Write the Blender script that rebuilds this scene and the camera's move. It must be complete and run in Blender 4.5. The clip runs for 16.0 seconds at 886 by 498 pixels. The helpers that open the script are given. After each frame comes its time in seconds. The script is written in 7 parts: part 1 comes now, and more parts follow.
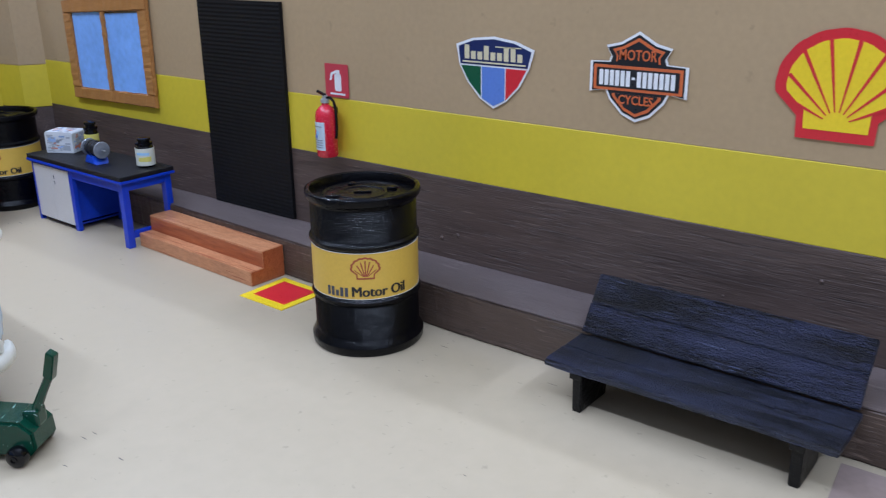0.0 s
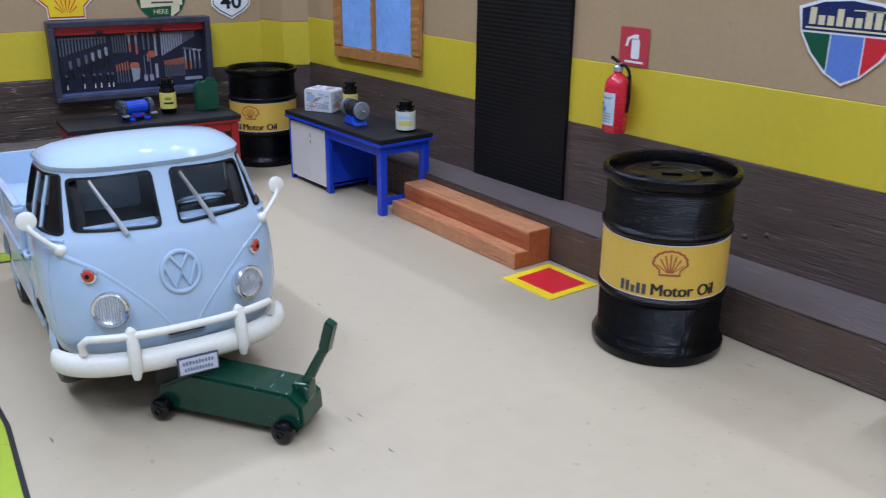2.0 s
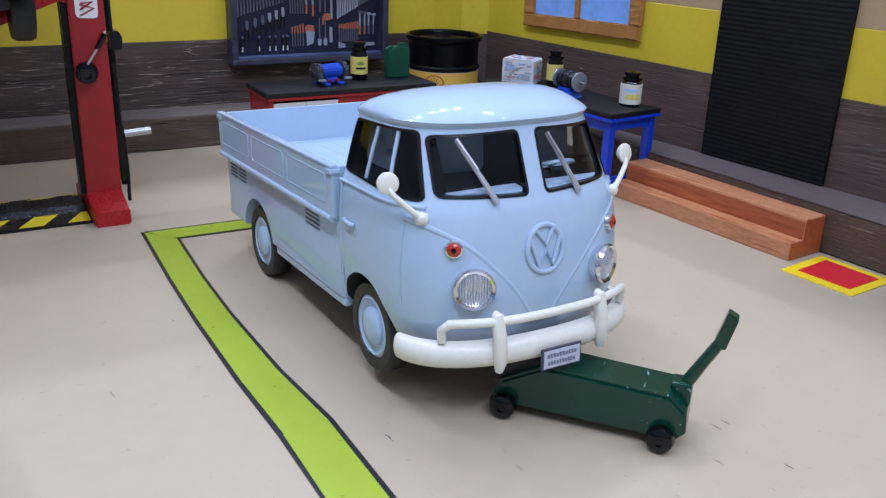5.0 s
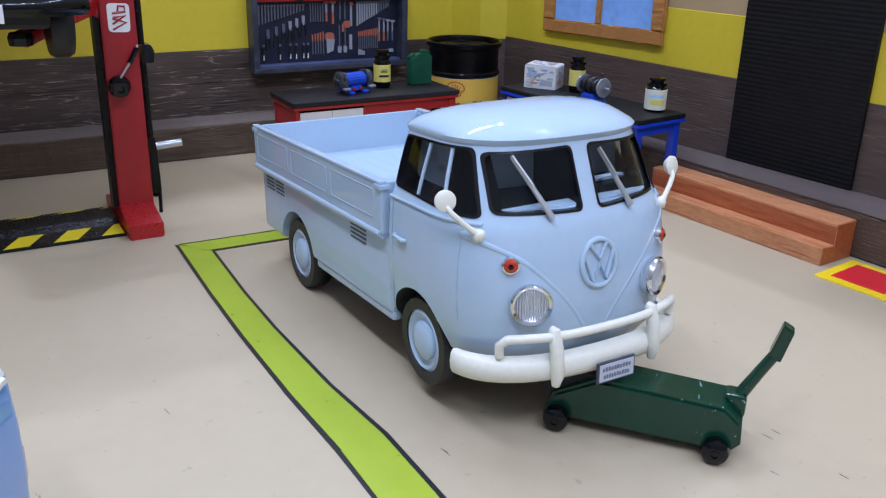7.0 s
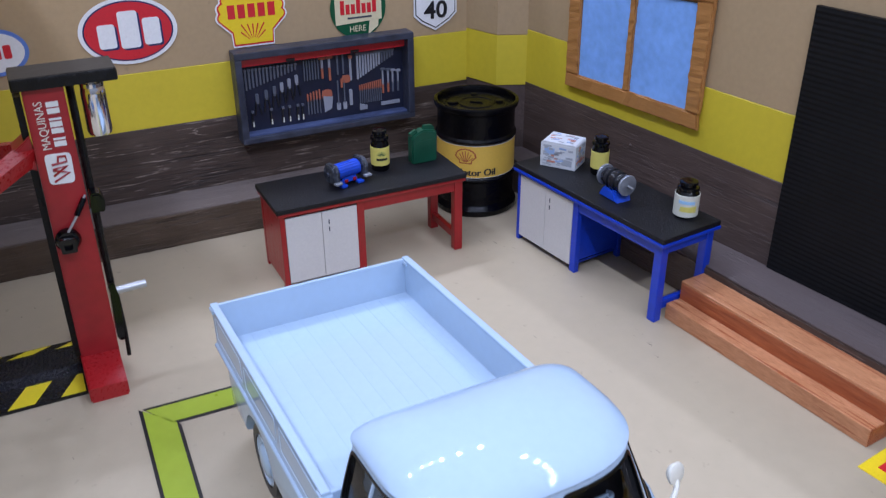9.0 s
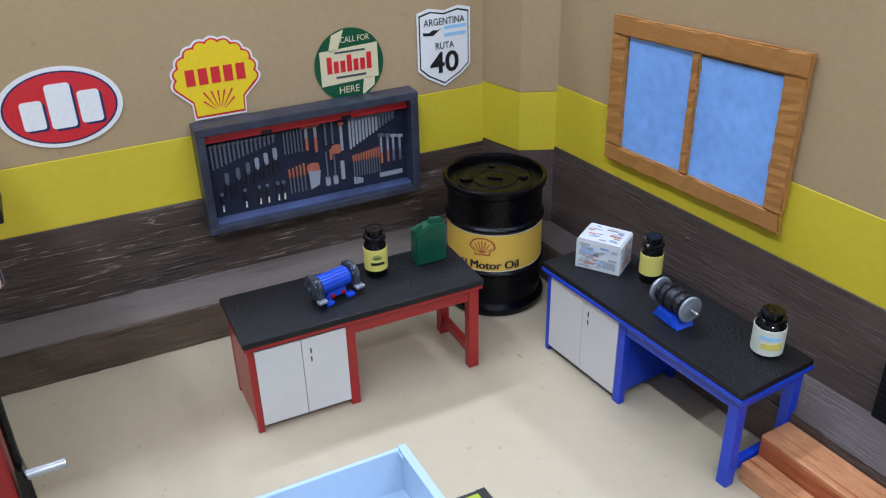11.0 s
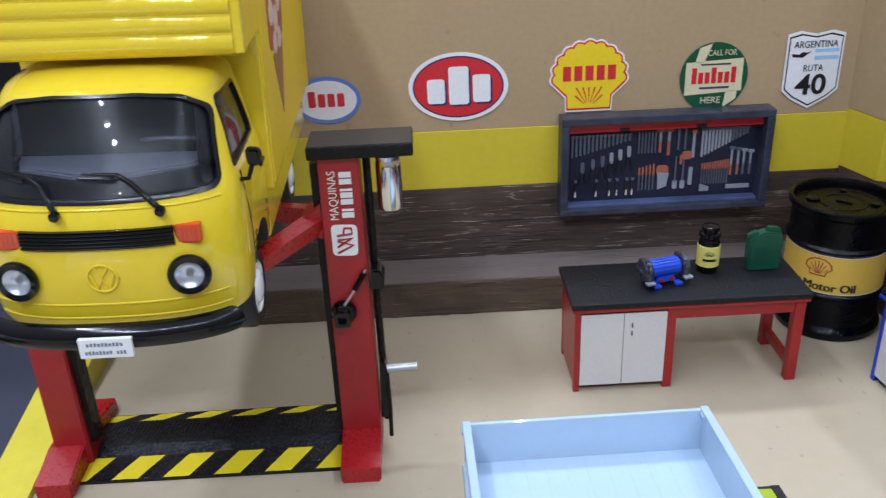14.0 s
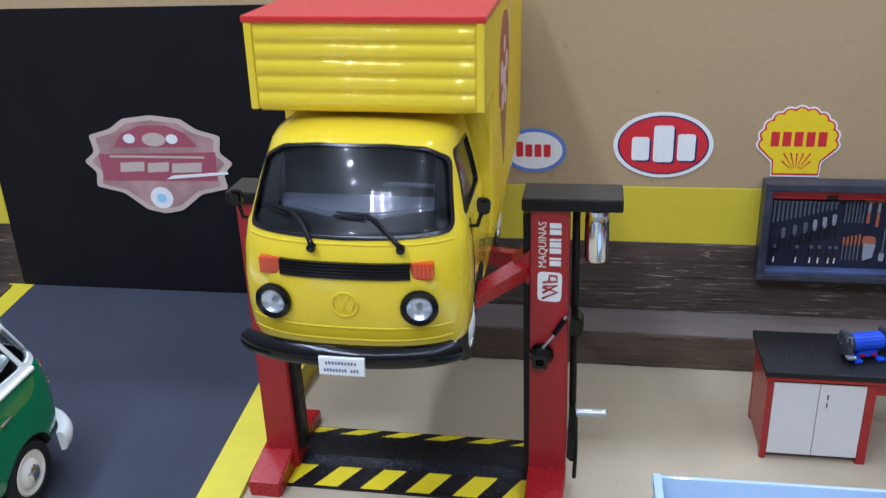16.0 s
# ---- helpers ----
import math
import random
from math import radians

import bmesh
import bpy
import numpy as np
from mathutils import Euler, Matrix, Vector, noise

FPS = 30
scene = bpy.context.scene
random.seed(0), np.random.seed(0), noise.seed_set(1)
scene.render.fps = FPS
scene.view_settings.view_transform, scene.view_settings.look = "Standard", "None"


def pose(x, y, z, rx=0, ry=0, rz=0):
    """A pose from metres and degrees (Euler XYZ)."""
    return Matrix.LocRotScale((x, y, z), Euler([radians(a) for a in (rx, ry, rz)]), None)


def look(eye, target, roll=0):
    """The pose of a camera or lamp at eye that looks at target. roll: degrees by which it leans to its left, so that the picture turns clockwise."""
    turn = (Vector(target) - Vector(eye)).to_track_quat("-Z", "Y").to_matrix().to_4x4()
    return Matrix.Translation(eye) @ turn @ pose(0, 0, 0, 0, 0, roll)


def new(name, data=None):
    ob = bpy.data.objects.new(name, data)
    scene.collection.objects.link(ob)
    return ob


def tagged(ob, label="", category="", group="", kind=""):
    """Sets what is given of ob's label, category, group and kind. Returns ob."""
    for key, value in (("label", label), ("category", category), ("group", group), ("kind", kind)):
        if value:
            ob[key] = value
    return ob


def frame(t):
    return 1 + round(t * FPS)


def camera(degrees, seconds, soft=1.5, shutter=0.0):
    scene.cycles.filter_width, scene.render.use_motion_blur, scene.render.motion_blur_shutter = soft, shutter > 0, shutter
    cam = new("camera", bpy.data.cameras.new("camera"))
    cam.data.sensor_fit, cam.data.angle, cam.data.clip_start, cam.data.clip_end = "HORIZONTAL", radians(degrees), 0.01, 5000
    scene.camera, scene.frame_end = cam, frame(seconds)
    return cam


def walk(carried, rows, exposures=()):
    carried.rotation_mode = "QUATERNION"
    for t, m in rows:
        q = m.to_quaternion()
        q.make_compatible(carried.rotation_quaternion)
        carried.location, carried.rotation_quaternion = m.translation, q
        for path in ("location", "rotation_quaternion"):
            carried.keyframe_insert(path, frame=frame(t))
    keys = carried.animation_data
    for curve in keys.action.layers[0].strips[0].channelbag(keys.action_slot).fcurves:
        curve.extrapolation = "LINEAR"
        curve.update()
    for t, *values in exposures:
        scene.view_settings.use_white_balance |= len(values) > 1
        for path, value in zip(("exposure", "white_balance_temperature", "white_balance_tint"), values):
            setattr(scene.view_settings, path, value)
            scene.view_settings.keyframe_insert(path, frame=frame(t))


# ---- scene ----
# A garage diorama at about 1:45, built at its true size. Lengths below are in centimetres.
CM = 0.01
cam = camera(53.69, 16.0, 1.2, 0.25)
PATH = [
    (0.0, (0.02509, 0.06620, 0.08811), (0.09908, 0.12472, 0.05495), -0.73),
    (0.5, (0.02968, 0.07569, 0.08397), (0.10049, 0.13825, 0.05121), -0.17),
    (1.0, (0.02988, 0.08669, 0.08040), (0.09667, 0.15330, 0.04722), 0.20),
    (1.5, (0.02820, 0.09023, 0.07926), (0.08984, 0.16139, 0.04557), 0.32),
    (2.0, (0.02722, 0.09833, 0.07866), (0.08587, 0.17173, 0.04442), 0.55),
    (2.5, (0.02392, 0.11316, 0.07802), (0.08083, 0.18739, 0.04264), 1.02),
    (3.0, (0.02485, 0.12747, 0.07683), (0.08065, 0.20166, 0.03968), 1.35),
    (3.5, (0.02839, 0.13995, 0.07281), (0.08313, 0.21409, 0.03398), 1.51),
    (4.0, (0.02398, 0.14093, 0.06818), (0.07875, 0.21519, 0.02964), 1.74),
    (4.5, (0.00718, 0.14400, 0.06788), (0.06265, 0.21846, 0.03077), 1.99),
    (5.0, (-0.00393, 0.14535, 0.06907), (0.05227, 0.22003, 0.03353), 2.06),
    (5.2, (-0.00707, 0.14562, 0.06993), (0.04926, 0.22011, 0.03418), 2.21),
    (7.5, (-0.01044, 0.15078, 0.07267), (0.04546, 0.22552, 0.03675), 1.04),
    (8.0, (-0.00311, 0.15264, 0.08680), (0.05026, 0.22730, 0.04708), 0.74),
    (8.5, (0.01744, 0.16878, 0.10131), (0.06755, 0.24289, 0.05663), 0.00),
    (9.0, (0.02610, 0.17960, 0.11354), (0.07472, 0.25341, 0.06677), -0.31),
    (9.5, (0.03805, 0.19472, 0.11937), (0.08602, 0.26855, 0.07198), -0.82),
    (10.0, (0.04681, 0.20922, 0.11889), (0.09366, 0.28300, 0.07029), -1.23),
    (10.2, (0.04990, 0.21551, 0.11974), (0.09624, 0.28925, 0.07060), -1.41),
    (12.3, (0.06048, 0.22812, 0.11207), (0.10561, 0.30414, 0.06533), -0.31),
    (12.5, (0.05965, 0.22532, 0.10879), (0.10253, 0.30269, 0.06216), -0.44),
    (13.0, (0.05318, 0.21599, 0.10976), (0.08634, 0.29815, 0.06339), -0.97),
    (13.5, (0.04883, 0.20737, 0.11795), (0.06948, 0.29401, 0.07247), -2.00),
    (14.0, (0.04787, 0.20458, 0.11660), (0.06059, 0.29362, 0.07291), -2.51),
    (14.5, (0.04434, 0.19717, 0.11834), (0.04809, 0.28788, 0.07643), -2.99),
    (15.0, (0.04125, 0.19974, 0.11564), (0.03970, 0.29077, 0.07427), -2.84),
    (15.5, (0.04161, 0.19622, 0.11567), (0.03725, 0.28766, 0.07542), -2.74),
    (16.0, (0.04006, 0.19672, 0.12274), (0.03424, 0.28857, 0.08363), -2.40),
]
walk(cam, [(t, look(eye, target, roll)) for t, eye, target, roll in PATH],
     [(0.0, 0.08, 5550, 16), (1.5, 0.08, 5650, 16), (3.0, 0.0, 5680, 21), (5.0, 0.05, 5700, 20), (7.5, 0.06, 5820, 19), (8.0, 0.05, 5850, 19), (8.6, 0.03, 5730, 21), (9.0, 0.02, 5700, 22), (9.5, 0.04, 5850, 18), (12.5, 0.43, 6000, 12), (13.5, 0.2, 6100, 15), (16.0, 0.16, 5750, 14)])

# ---- light: two rows of small LED lamps over the table, and a dim white room ----
world = bpy.data.worlds.new("room_light")
scene.world = world
world.use_nodes = True
# white ceiling above, dimmer towards the far walls of the room
wn_, wl_ = world.node_tree.nodes, world.node_tree.links
w_co, w_sep, w_ramp = wn_.new("ShaderNodeTexCoord"), wn_.new("ShaderNodeSeparateXYZ"), wn_.new("ShaderNodeValToRGB")
wl_.new(w_co.outputs["Generated"], w_sep.inputs[0])
wl_.new(w_sep.outputs["Z"], w_ramp.inputs[0])
w_ramp.color_ramp.elements[0].position, w_ramp.color_ramp.elements[1].position = 0.0, 0.8
w_ramp.color_ramp.elements[0].color = (0.34, 0.365, 0.4, 1)
w_ramp.color_ramp.elements[1].color = (0.82, 0.91, 1.0, 1)
wl_.new(w_ramp.outputs[0], wn_["Background"].inputs[0])
wn_["Background"].inputs[1].default_value = 0.5


def led(x, y, z, size, watts, colour):
    data = bpy.data.lights.new("led_lamp", "AREA")
    data.shape, data.size, data.energy, data.color = "DISK", size, watts, colour
    ob = new("led_lamp", data)
    ob.matrix_world = look((x, y, z), (0.06, 0.25, 0))
    tagged(ob, "small round white LED lamp over the table", "lamp", "row of LED lamps")
    return ob


# a rectangle of lamps: west, north, south and east rows
for i in range(10):
    led(-0.24, -0.36 + 0.092 * i, 0.74, 0.02, 0.4, (0.8, 0.89, 1.0))
for i in range(7):
    led(-0.2 + 0.1 * i, 0.68, 0.75, 0.02, 0.52, (0.8, 0.89, 1.0))
for i in range(7):
    led(-0.16 + 0.09 * i, -0.4, 0.8, 0.02, 0.44, (0.8, 0.89, 1.0))
for i in range(8):
    led(0.47, -0.3 + 0.11 * i, 0.82, 0.02, 0.24, (0.8, 0.89, 1.0))

# ---- materials ----
def mat(name, colour, rough=0.5, metal=0.0, vary=0.12, grain=900.0, bump=0.15, blotch=60.0, coat=0.0, stretch=(1, 1, 1), dark=None, spec=0.5, dirt=0.0, dirt_scale=40.0, relief=0.0003):
    """Paint or bulk: two scales of variation in colour, a fine relief, optional dirt spots."""
    m = bpy.data.materials.new(name)
    m.use_nodes = True
    nt = m.node_tree
    N, L = nt.nodes, nt.links
    bsdf = N["Principled BSDF"]
    co = N.new("ShaderNodeTexCoord")
    mp = N.new("ShaderNodeMapping")
    mp.inputs["Scale"].default_value = stretch
    L.new(co.outputs["Object"], mp.inputs[0])
    big, fine = N.new("ShaderNodeTexNoise"), N.new("ShaderNodeTexNoise")
    big.inputs["Scale"].default_value, big.inputs["Detail"].default_value = blotch, 4
    fine.inputs["Scale"].default_value, fine.inputs["Detail"].default_value = grain, 5
    for n in (big, fine):
        L.new(mp.outputs[0], n.inputs["Vector"])
    add = N.new("ShaderNodeMath")
    add.operation = "ADD"
    L.new(big.outputs[0], add.inputs[0])
    L.new(fine.outputs[0], add.inputs[1])
    ramp = N.new("ShaderNodeValToRGB")
    half = N.new("ShaderNodeMath")
    half.operation, half.inputs[1].default_value = "MULTIPLY", 0.5
    L.new(add.outputs[0], half.inputs[0])
    L.new(half.outputs[0], ramp.inputs[0])
    low = dark or tuple(c * (1 - vary) for c in colour)
    high = tuple(min(1.0, c * (1 + vary)) for c in colour)
    ramp.color_ramp.elements[0].position, ramp.color_ramp.elements[1].position = 0.32, 0.68
    ramp.color_ramp.elements[0].color, ramp.color_ramp.elements[1].color = (*low, 1), (*high, 1)
    out = ramp.outputs[0]
    if dirt:
        sp = N.new("ShaderNodeTexNoise")
        sp.inputs["Scale"].default_value, sp.inputs["Detail"].default_value = dirt_scale, 8
        L.new(co.outputs["Object"], sp.inputs["Vector"])
        cut = N.new("ShaderNodeValToRGB")
        cut.color_ramp.elements[0].position, cut.color_ramp.elements[1].position = 0.66, 0.74
        L.new(sp.outputs[0], cut.inputs[0])
        mul = N.new("ShaderNodeMath")
        mul.operation, mul.inputs[1].default_value = "MULTIPLY", dirt
        L.new(cut.outputs[0], mul.inputs[0])
        mix = N.new("ShaderNodeMix")
        mix.data_type = "RGBA"
        mix.inputs["B"].default_value = (*[c * 0.35 for c in colour], 1)
        L.new(mul.outputs[0], mix.inputs["Factor"])
        L.new(out, mix.inputs["A"])
        out = mix.outputs["Result"]
    L.new(out, bsdf.inputs["Base Color"])
    bsdf.inputs["Metallic"].default_value = metal
    bsdf.inputs["Specular IOR Level"].default_value = spec
    bsdf.inputs["Coat Weight"].default_value = coat
    rr = N.new("ShaderNodeMapRange")
    rr.inputs["To Min"].default_value, rr.inputs["To Max"].default_value = max(0.02, rough - 0.08), min(1, rough + 0.1)
    L.new(fine.outputs[0], rr.inputs["Value"])
    L.new(rr.outputs[0], bsdf.inputs["Roughness"])
    if bump:
        b = N.new("ShaderNodeBump")
        b.inputs["Strength"].default_value, b.inputs["Distance"].default_value = bump, relief
        L.new(half.outputs[0], b.inputs["Height"])
        L.new(b.outputs[0], bsdf.inputs["Normal"])
    return m


def plain(name, colour, rough=0.4, metal=0.0, coat=0.0):
    return mat(name, colour, rough, metal, vary=0.06, grain=1500, bump=0.05, coat=coat)


def enamel(name, colour, coat=1.0):
    m = mat(name, colour, 0.6, vary=0.03, grain=700, bump=0.012, coat=coat, spec=0.06)
    m.node_tree.nodes["Principled BSDF"].inputs["Coat Roughness"].default_value = 0.015
    return m


def clear(name, tint, rough=0.03, alpha=0.85):
    m = bpy.data.materials.new(name)
    m.use_nodes = True
    b = m.node_tree.nodes["Principled BSDF"]
    b.inputs["Base Color"].default_value = (*tint, 1)
    b.inputs["Roughness"].default_value = rough
    b.inputs["Transmission Weight"].default_value = alpha
    b.inputs["IOR"].default_value = 1.32
    return m


def timber(name, low, high, along, rough=0.5, bump=0.8, fibre=1.0, spread=0.0, worn=None, worn_at=0.67):
    """Stained wood: streaks along one axis, fine fibres, broad tone shifts and small dark cracks."""
    m = bpy.data.materials.new(name)
    m.use_nodes = True
    N, L = m.node_tree.nodes, m.node_tree.links
    bsdf = N["Principled BSDF"]
    co = N.new("ShaderNodeTexCoord")
    heights = []
    for scale, squeeze, detail, warp in ((700, 0.05, 6, 0.6), (2600, 0.03, 3, 0.2), (70, 0.25, 3, 0.0)):
        mp = N.new("ShaderNodeMapping")
        st = [1.0, 1.0, 1.0]
        st[along] = squeeze * fibre
        mp.inputs["Scale"].default_value = st
        L.new(co.outputs["Object"], mp.inputs[0])
        n = N.new("ShaderNodeTexNoise")
        n.inputs["Scale"].default_value, n.inputs["Detail"].default_value, n.inputs["Distortion"].default_value = scale, detail, warp
        L.new(mp.outputs[0], n.inputs["Vector"])
        heights.append(n.outputs[0])
    a, b = N.new("ShaderNodeMath"), N.new("ShaderNodeMath")
    a.operation = b.operation = "MULTIPLY_ADD"
    a.inputs[1].default_value, b.inputs[1].default_value = 0.42, 0.42
    L.new(heights[0], a.inputs[0])
    L.new(heights[1], b.inputs[0])
    k = N.new("ShaderNodeMath")
    k.operation, k.inputs[1].default_value = "MULTIPLY", 0.16
    L.new(heights[2], k.inputs[0])
    L.new(k.outputs[0], b.inputs[2])
    L.new(b.outputs[0], a.inputs[2])
    ramp = N.new("ShaderNodeValToRGB")
    e = ramp.color_ramp.elements
    e[0].position, e[1].position = 0.4 - spread, 0.62 + spread
    e[0].color, e[1].color = (*low, 1), (*high, 1)
    L.new(a.outputs[0], ramp.inputs[0])
    out = ramp.outputs[0]
    if worn:
        mp = N.new("ShaderNodeMapping")
        st = [1.0, 1.0, 1.0]
        st[along] = 0.03
        mp.inputs["Scale"].default_value, mp.inputs["Location"].default_value = st, (3.1, 1.7, 0.4)
        L.new(co.outputs["Object"], mp.inputs[0])
        n = N.new("ShaderNodeTexNoise")
        n.inputs["Scale"].default_value, n.inputs["Detail"].default_value = 1300, 5
        L.new(mp.outputs[0], n.inputs["Vector"])
        cut = N.new("ShaderNodeMapRange")
        cut.inputs["From Min"].default_value, cut.inputs["From Max"].default_value = worn_at, worn_at + 0.07
        L.new(n.outputs[0], cut.inputs["Value"])
        mix = N.new("ShaderNodeMix")
        mix.data_type = "RGBA"
        mix.inputs["B"].default_value = (*worn, 1)
        L.new(cut.outputs[0], mix.inputs["Factor"])
        L.new(out, mix.inputs["A"])
        out = mix.outputs["Result"]
    L.new(out, bsdf.inputs["Base Color"])
    bsdf.inputs["Roughness"].default_value = rough
    bp = N.new("ShaderNodeBump")
    bp.inputs["Strength"].default_value, bp.inputs["Distance"].default_value = bump, 0.0004
    L.new(a.outputs[0], bp.inputs["Height"])
    L.new(bp.outputs[0], bsdf.inputs["Normal"])
    return m


def old_board(name, low, high, along, fleck, rough=0.5, cracks=0.5, fine=1.0, wide=0.15, rasp=0.15, deep=0.0006, spec=0.45, lines=0.0):
    """Painted softwood: broad tone shifts, crisp fine grain, thin dark cracks and short pale flecks along the grain."""
    m = bpy.data.materials.new(name)
    m.use_nodes = True
    N, L = m.node_tree.nodes, m.node_tree.links
    bsdf = N["Principled BSDF"]
    co = N.new("ShaderNodeTexCoord")

    def streaks(scale, squeeze, detail, place, warp=0.0):
        mp, n = N.new("ShaderNodeMapping"), N.new("ShaderNodeTexNoise")
        st = [1.0, 1.0, 1.0]
        st[along] = squeeze
        mp.inputs["Scale"].default_value, mp.inputs["Location"].default_value = st, place
        n.inputs["Scale"].default_value, n.inputs["Detail"].default_value, n.inputs["Distortion"].default_value = scale, detail, warp
        L.new(co.outputs["Object"], mp.inputs[0])
        L.new(mp.outputs[0], n.inputs["Vector"])
        return n.outputs[0]

    def step(value, lo, hi):
        r = N.new("ShaderNodeMapRange")
        r.inputs["From Min"].default_value, r.inputs["From Max"].default_value = lo, hi
        L.new(value, r.inputs["Value"])
        return r.outputs[0]

    def calc(op, a, b):
        q = N.new("ShaderNodeMath")
        q.operation = op
        for k, v in enumerate((a, b)):
            if isinstance(v, float):
                q.inputs[k].default_value = v
            else:
                L.new(v, q.inputs[k])
        return q.outputs[0]

    def blend(factor, a, colour):
        x = N.new("ShaderNodeMix")
        x.data_type = "RGBA"
        L.new(factor, x.inputs["Factor"])
        L.new(a, x.inputs["A"])
        x.inputs["B"].default_value = (*colour, 1)
        return x.outputs["Result"]

    # grain shows in patches, and is nearly worn smooth between them
    patch = calc("ADD", calc("MULTIPLY", step(streaks(130, 0.35, 3, (9, 4, 3), 0.4), 0.4, 0.62), 0.75), 0.25)
    grain = calc("MULTIPLY", calc("SUBTRACT", streaks(1500 * fine, 0.045, 7, (0, 0, 0), 1.2), 0.5), patch)
    broad = streaks(150, 0.22, 5, (2, 1, 5), 0.6)
    tone = calc("ADD", calc("ADD", calc("MULTIPLY", grain, 0.75), 0.28), calc("MULTIPLY", broad, 0.46))
    ramp = N.new("ShaderNodeValToRGB")
    ramp.color_ramp.elements[0].position, ramp.color_ramp.elements[1].position = 0.51 - wide, 0.51 + wide
    ramp.color_ramp.elements[0].color, ramp.color_ramp.elements[1].color = (*low, 1), (*high, 1)
    L.new(tone, ramp.inputs[0])
    crack = calc("MULTIPLY", step(streaks(1100 * fine, 0.03, 3, (7, 3, 1), 1.0), 0.63, 0.68), patch)
    pale = calc("MULTIPLY", step(streaks(2600, 0.035, 3, (4, 8, 2)), 0.635, 0.69), step(streaks(150, 0.5, 2, (1, 6, 9)), 0.47, 0.58))
    out = blend(pale, blend(calc("MULTIPLY", crack, cracks), ramp.outputs[0], tuple(c * 0.35 for c in low)), fleck)
    if lines:
        # long thin pale splits that follow the grain, broken into stretches
        near = calc("ABSOLUTE", calc("SUBTRACT", streaks(420, 0.09, 3, (6, 2, 8), 0.4), 0.5), 0.0)
        thin = calc("MULTIPLY", step(near, 0.014, 0.005), step(streaks(230, 0.4, 2, (5, 9, 1)), 0.5, 0.62))
        out = blend(calc("MULTIPLY", thin, lines), out, fleck)
    L.new(out, bsdf.inputs["Base Color"])
    bsdf.inputs["Roughness"].default_value = rough
    bsdf.inputs["Specular IOR Level"].default_value = spec
    bp = N.new("ShaderNodeBump")
    bp.inputs["Strength"].default_value, bp.inputs["Distance"].default_value = 1.0, deep
    speck = calc("MULTIPLY", streaks(3600, 0.55, 4, (3, 5, 7), 0.3), rasp)
    L.new(calc("ADD", speck, calc("SUBTRACT", tone, calc("MULTIPLY", crack, 0.5))), bp.inputs["Height"])
    L.new(bp.outputs[0], bsdf.inputs["Normal"])
    return m


def scuffed(m, colour):
    """Sparse thin dark scratches, in patches, over a paint."""
    N, L = m.node_tree.nodes, m.node_tree.links
    bsdf = N["Principled BSDF"]
    old = bsdf.inputs["Base Color"].links[0].from_socket
    co = N.new("ShaderNodeTexCoord")
    cuts = []
    for scale, st, lo, hi in ((1500, (1, 0.14, 1), 0.7, 0.725), (42, (1, 1, 1), 0.57, 0.63)):
        mp, n, cut = N.new("ShaderNodeMapping"), N.new("ShaderNodeTexNoise"), N.new("ShaderNodeMapRange")
        mp.inputs["Scale"].default_value, mp.inputs["Rotation"].default_value = st, (0, 0, 0.9)
        n.inputs["Scale"].default_value, n.inputs["Detail"].default_value = scale, 2
        cut.inputs["From Min"].default_value, cut.inputs["From Max"].default_value = lo, hi
        L.new(co.outputs["Object"], mp.inputs[0])
        L.new(mp.outputs[0], n.inputs["Vector"])
        L.new(n.outputs[0], cut.inputs["Value"])
        cuts.append(cut.outputs[0])
    mul, mix = N.new("ShaderNodeMath"), N.new("ShaderNodeMix")
    mul.operation, mix.data_type = "MULTIPLY", "RGBA"
    L.new(cuts[0], mul.inputs[0])
    L.new(cuts[1], mul.inputs[1])
    mix.inputs["B"].default_value = (*colour, 1)
    L.new(mul.outputs[0], mix.inputs["Factor"])
    L.new(old, mix.inputs["A"])
    L.new(mix.outputs["Result"], bsdf.inputs["Base Color"])


M_FLOOR = mat("floor_paint", (0.44, 0.363, 0.252), 0.42, vary=0.05, grain=260, blotch=14, bump=0.12, dirt=0.3, dirt_scale=420)
scuffed(M_FLOOR, (0.1, 0.085, 0.07))
M_TAN = mat("tan_wall_paint", (0.43, 0.306, 0.17), 0.5, vary=0.07, grain=700, blotch=30, bump=0.25, dirt=0.3, dirt_scale=260)
M_BAND = mat("yellow_wall_paint", (0.63, 0.5, 0.028), 0.45, vary=0.06, grain=500, blotch=40, bump=0.3)
M_WOOD = old_board("dark_brown_wood", (0.052, 0.034, 0.028), (0.122, 0.085, 0.072), 0, (0.17, 0.125, 0.105), 0.46, 0.6, 1.3, 0.18, 0.15, 0.00035)
M_WOOD_N = old_board("weathered_brown_wood", (0.03, 0.02, 0.016), (0.1, 0.07, 0.055), 0, (0.42, 0.34, 0.28), 0.44, 0.6, 1.1, 0.15, 0.15, 0.0004, 0.4, 0.5)
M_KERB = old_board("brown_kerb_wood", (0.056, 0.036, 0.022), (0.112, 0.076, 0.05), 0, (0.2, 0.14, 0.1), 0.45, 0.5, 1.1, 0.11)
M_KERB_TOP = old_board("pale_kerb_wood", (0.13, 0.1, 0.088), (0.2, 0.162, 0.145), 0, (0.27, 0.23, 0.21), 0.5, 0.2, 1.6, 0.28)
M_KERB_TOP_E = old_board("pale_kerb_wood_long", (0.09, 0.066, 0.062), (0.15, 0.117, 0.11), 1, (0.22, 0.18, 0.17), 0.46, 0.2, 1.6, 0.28)
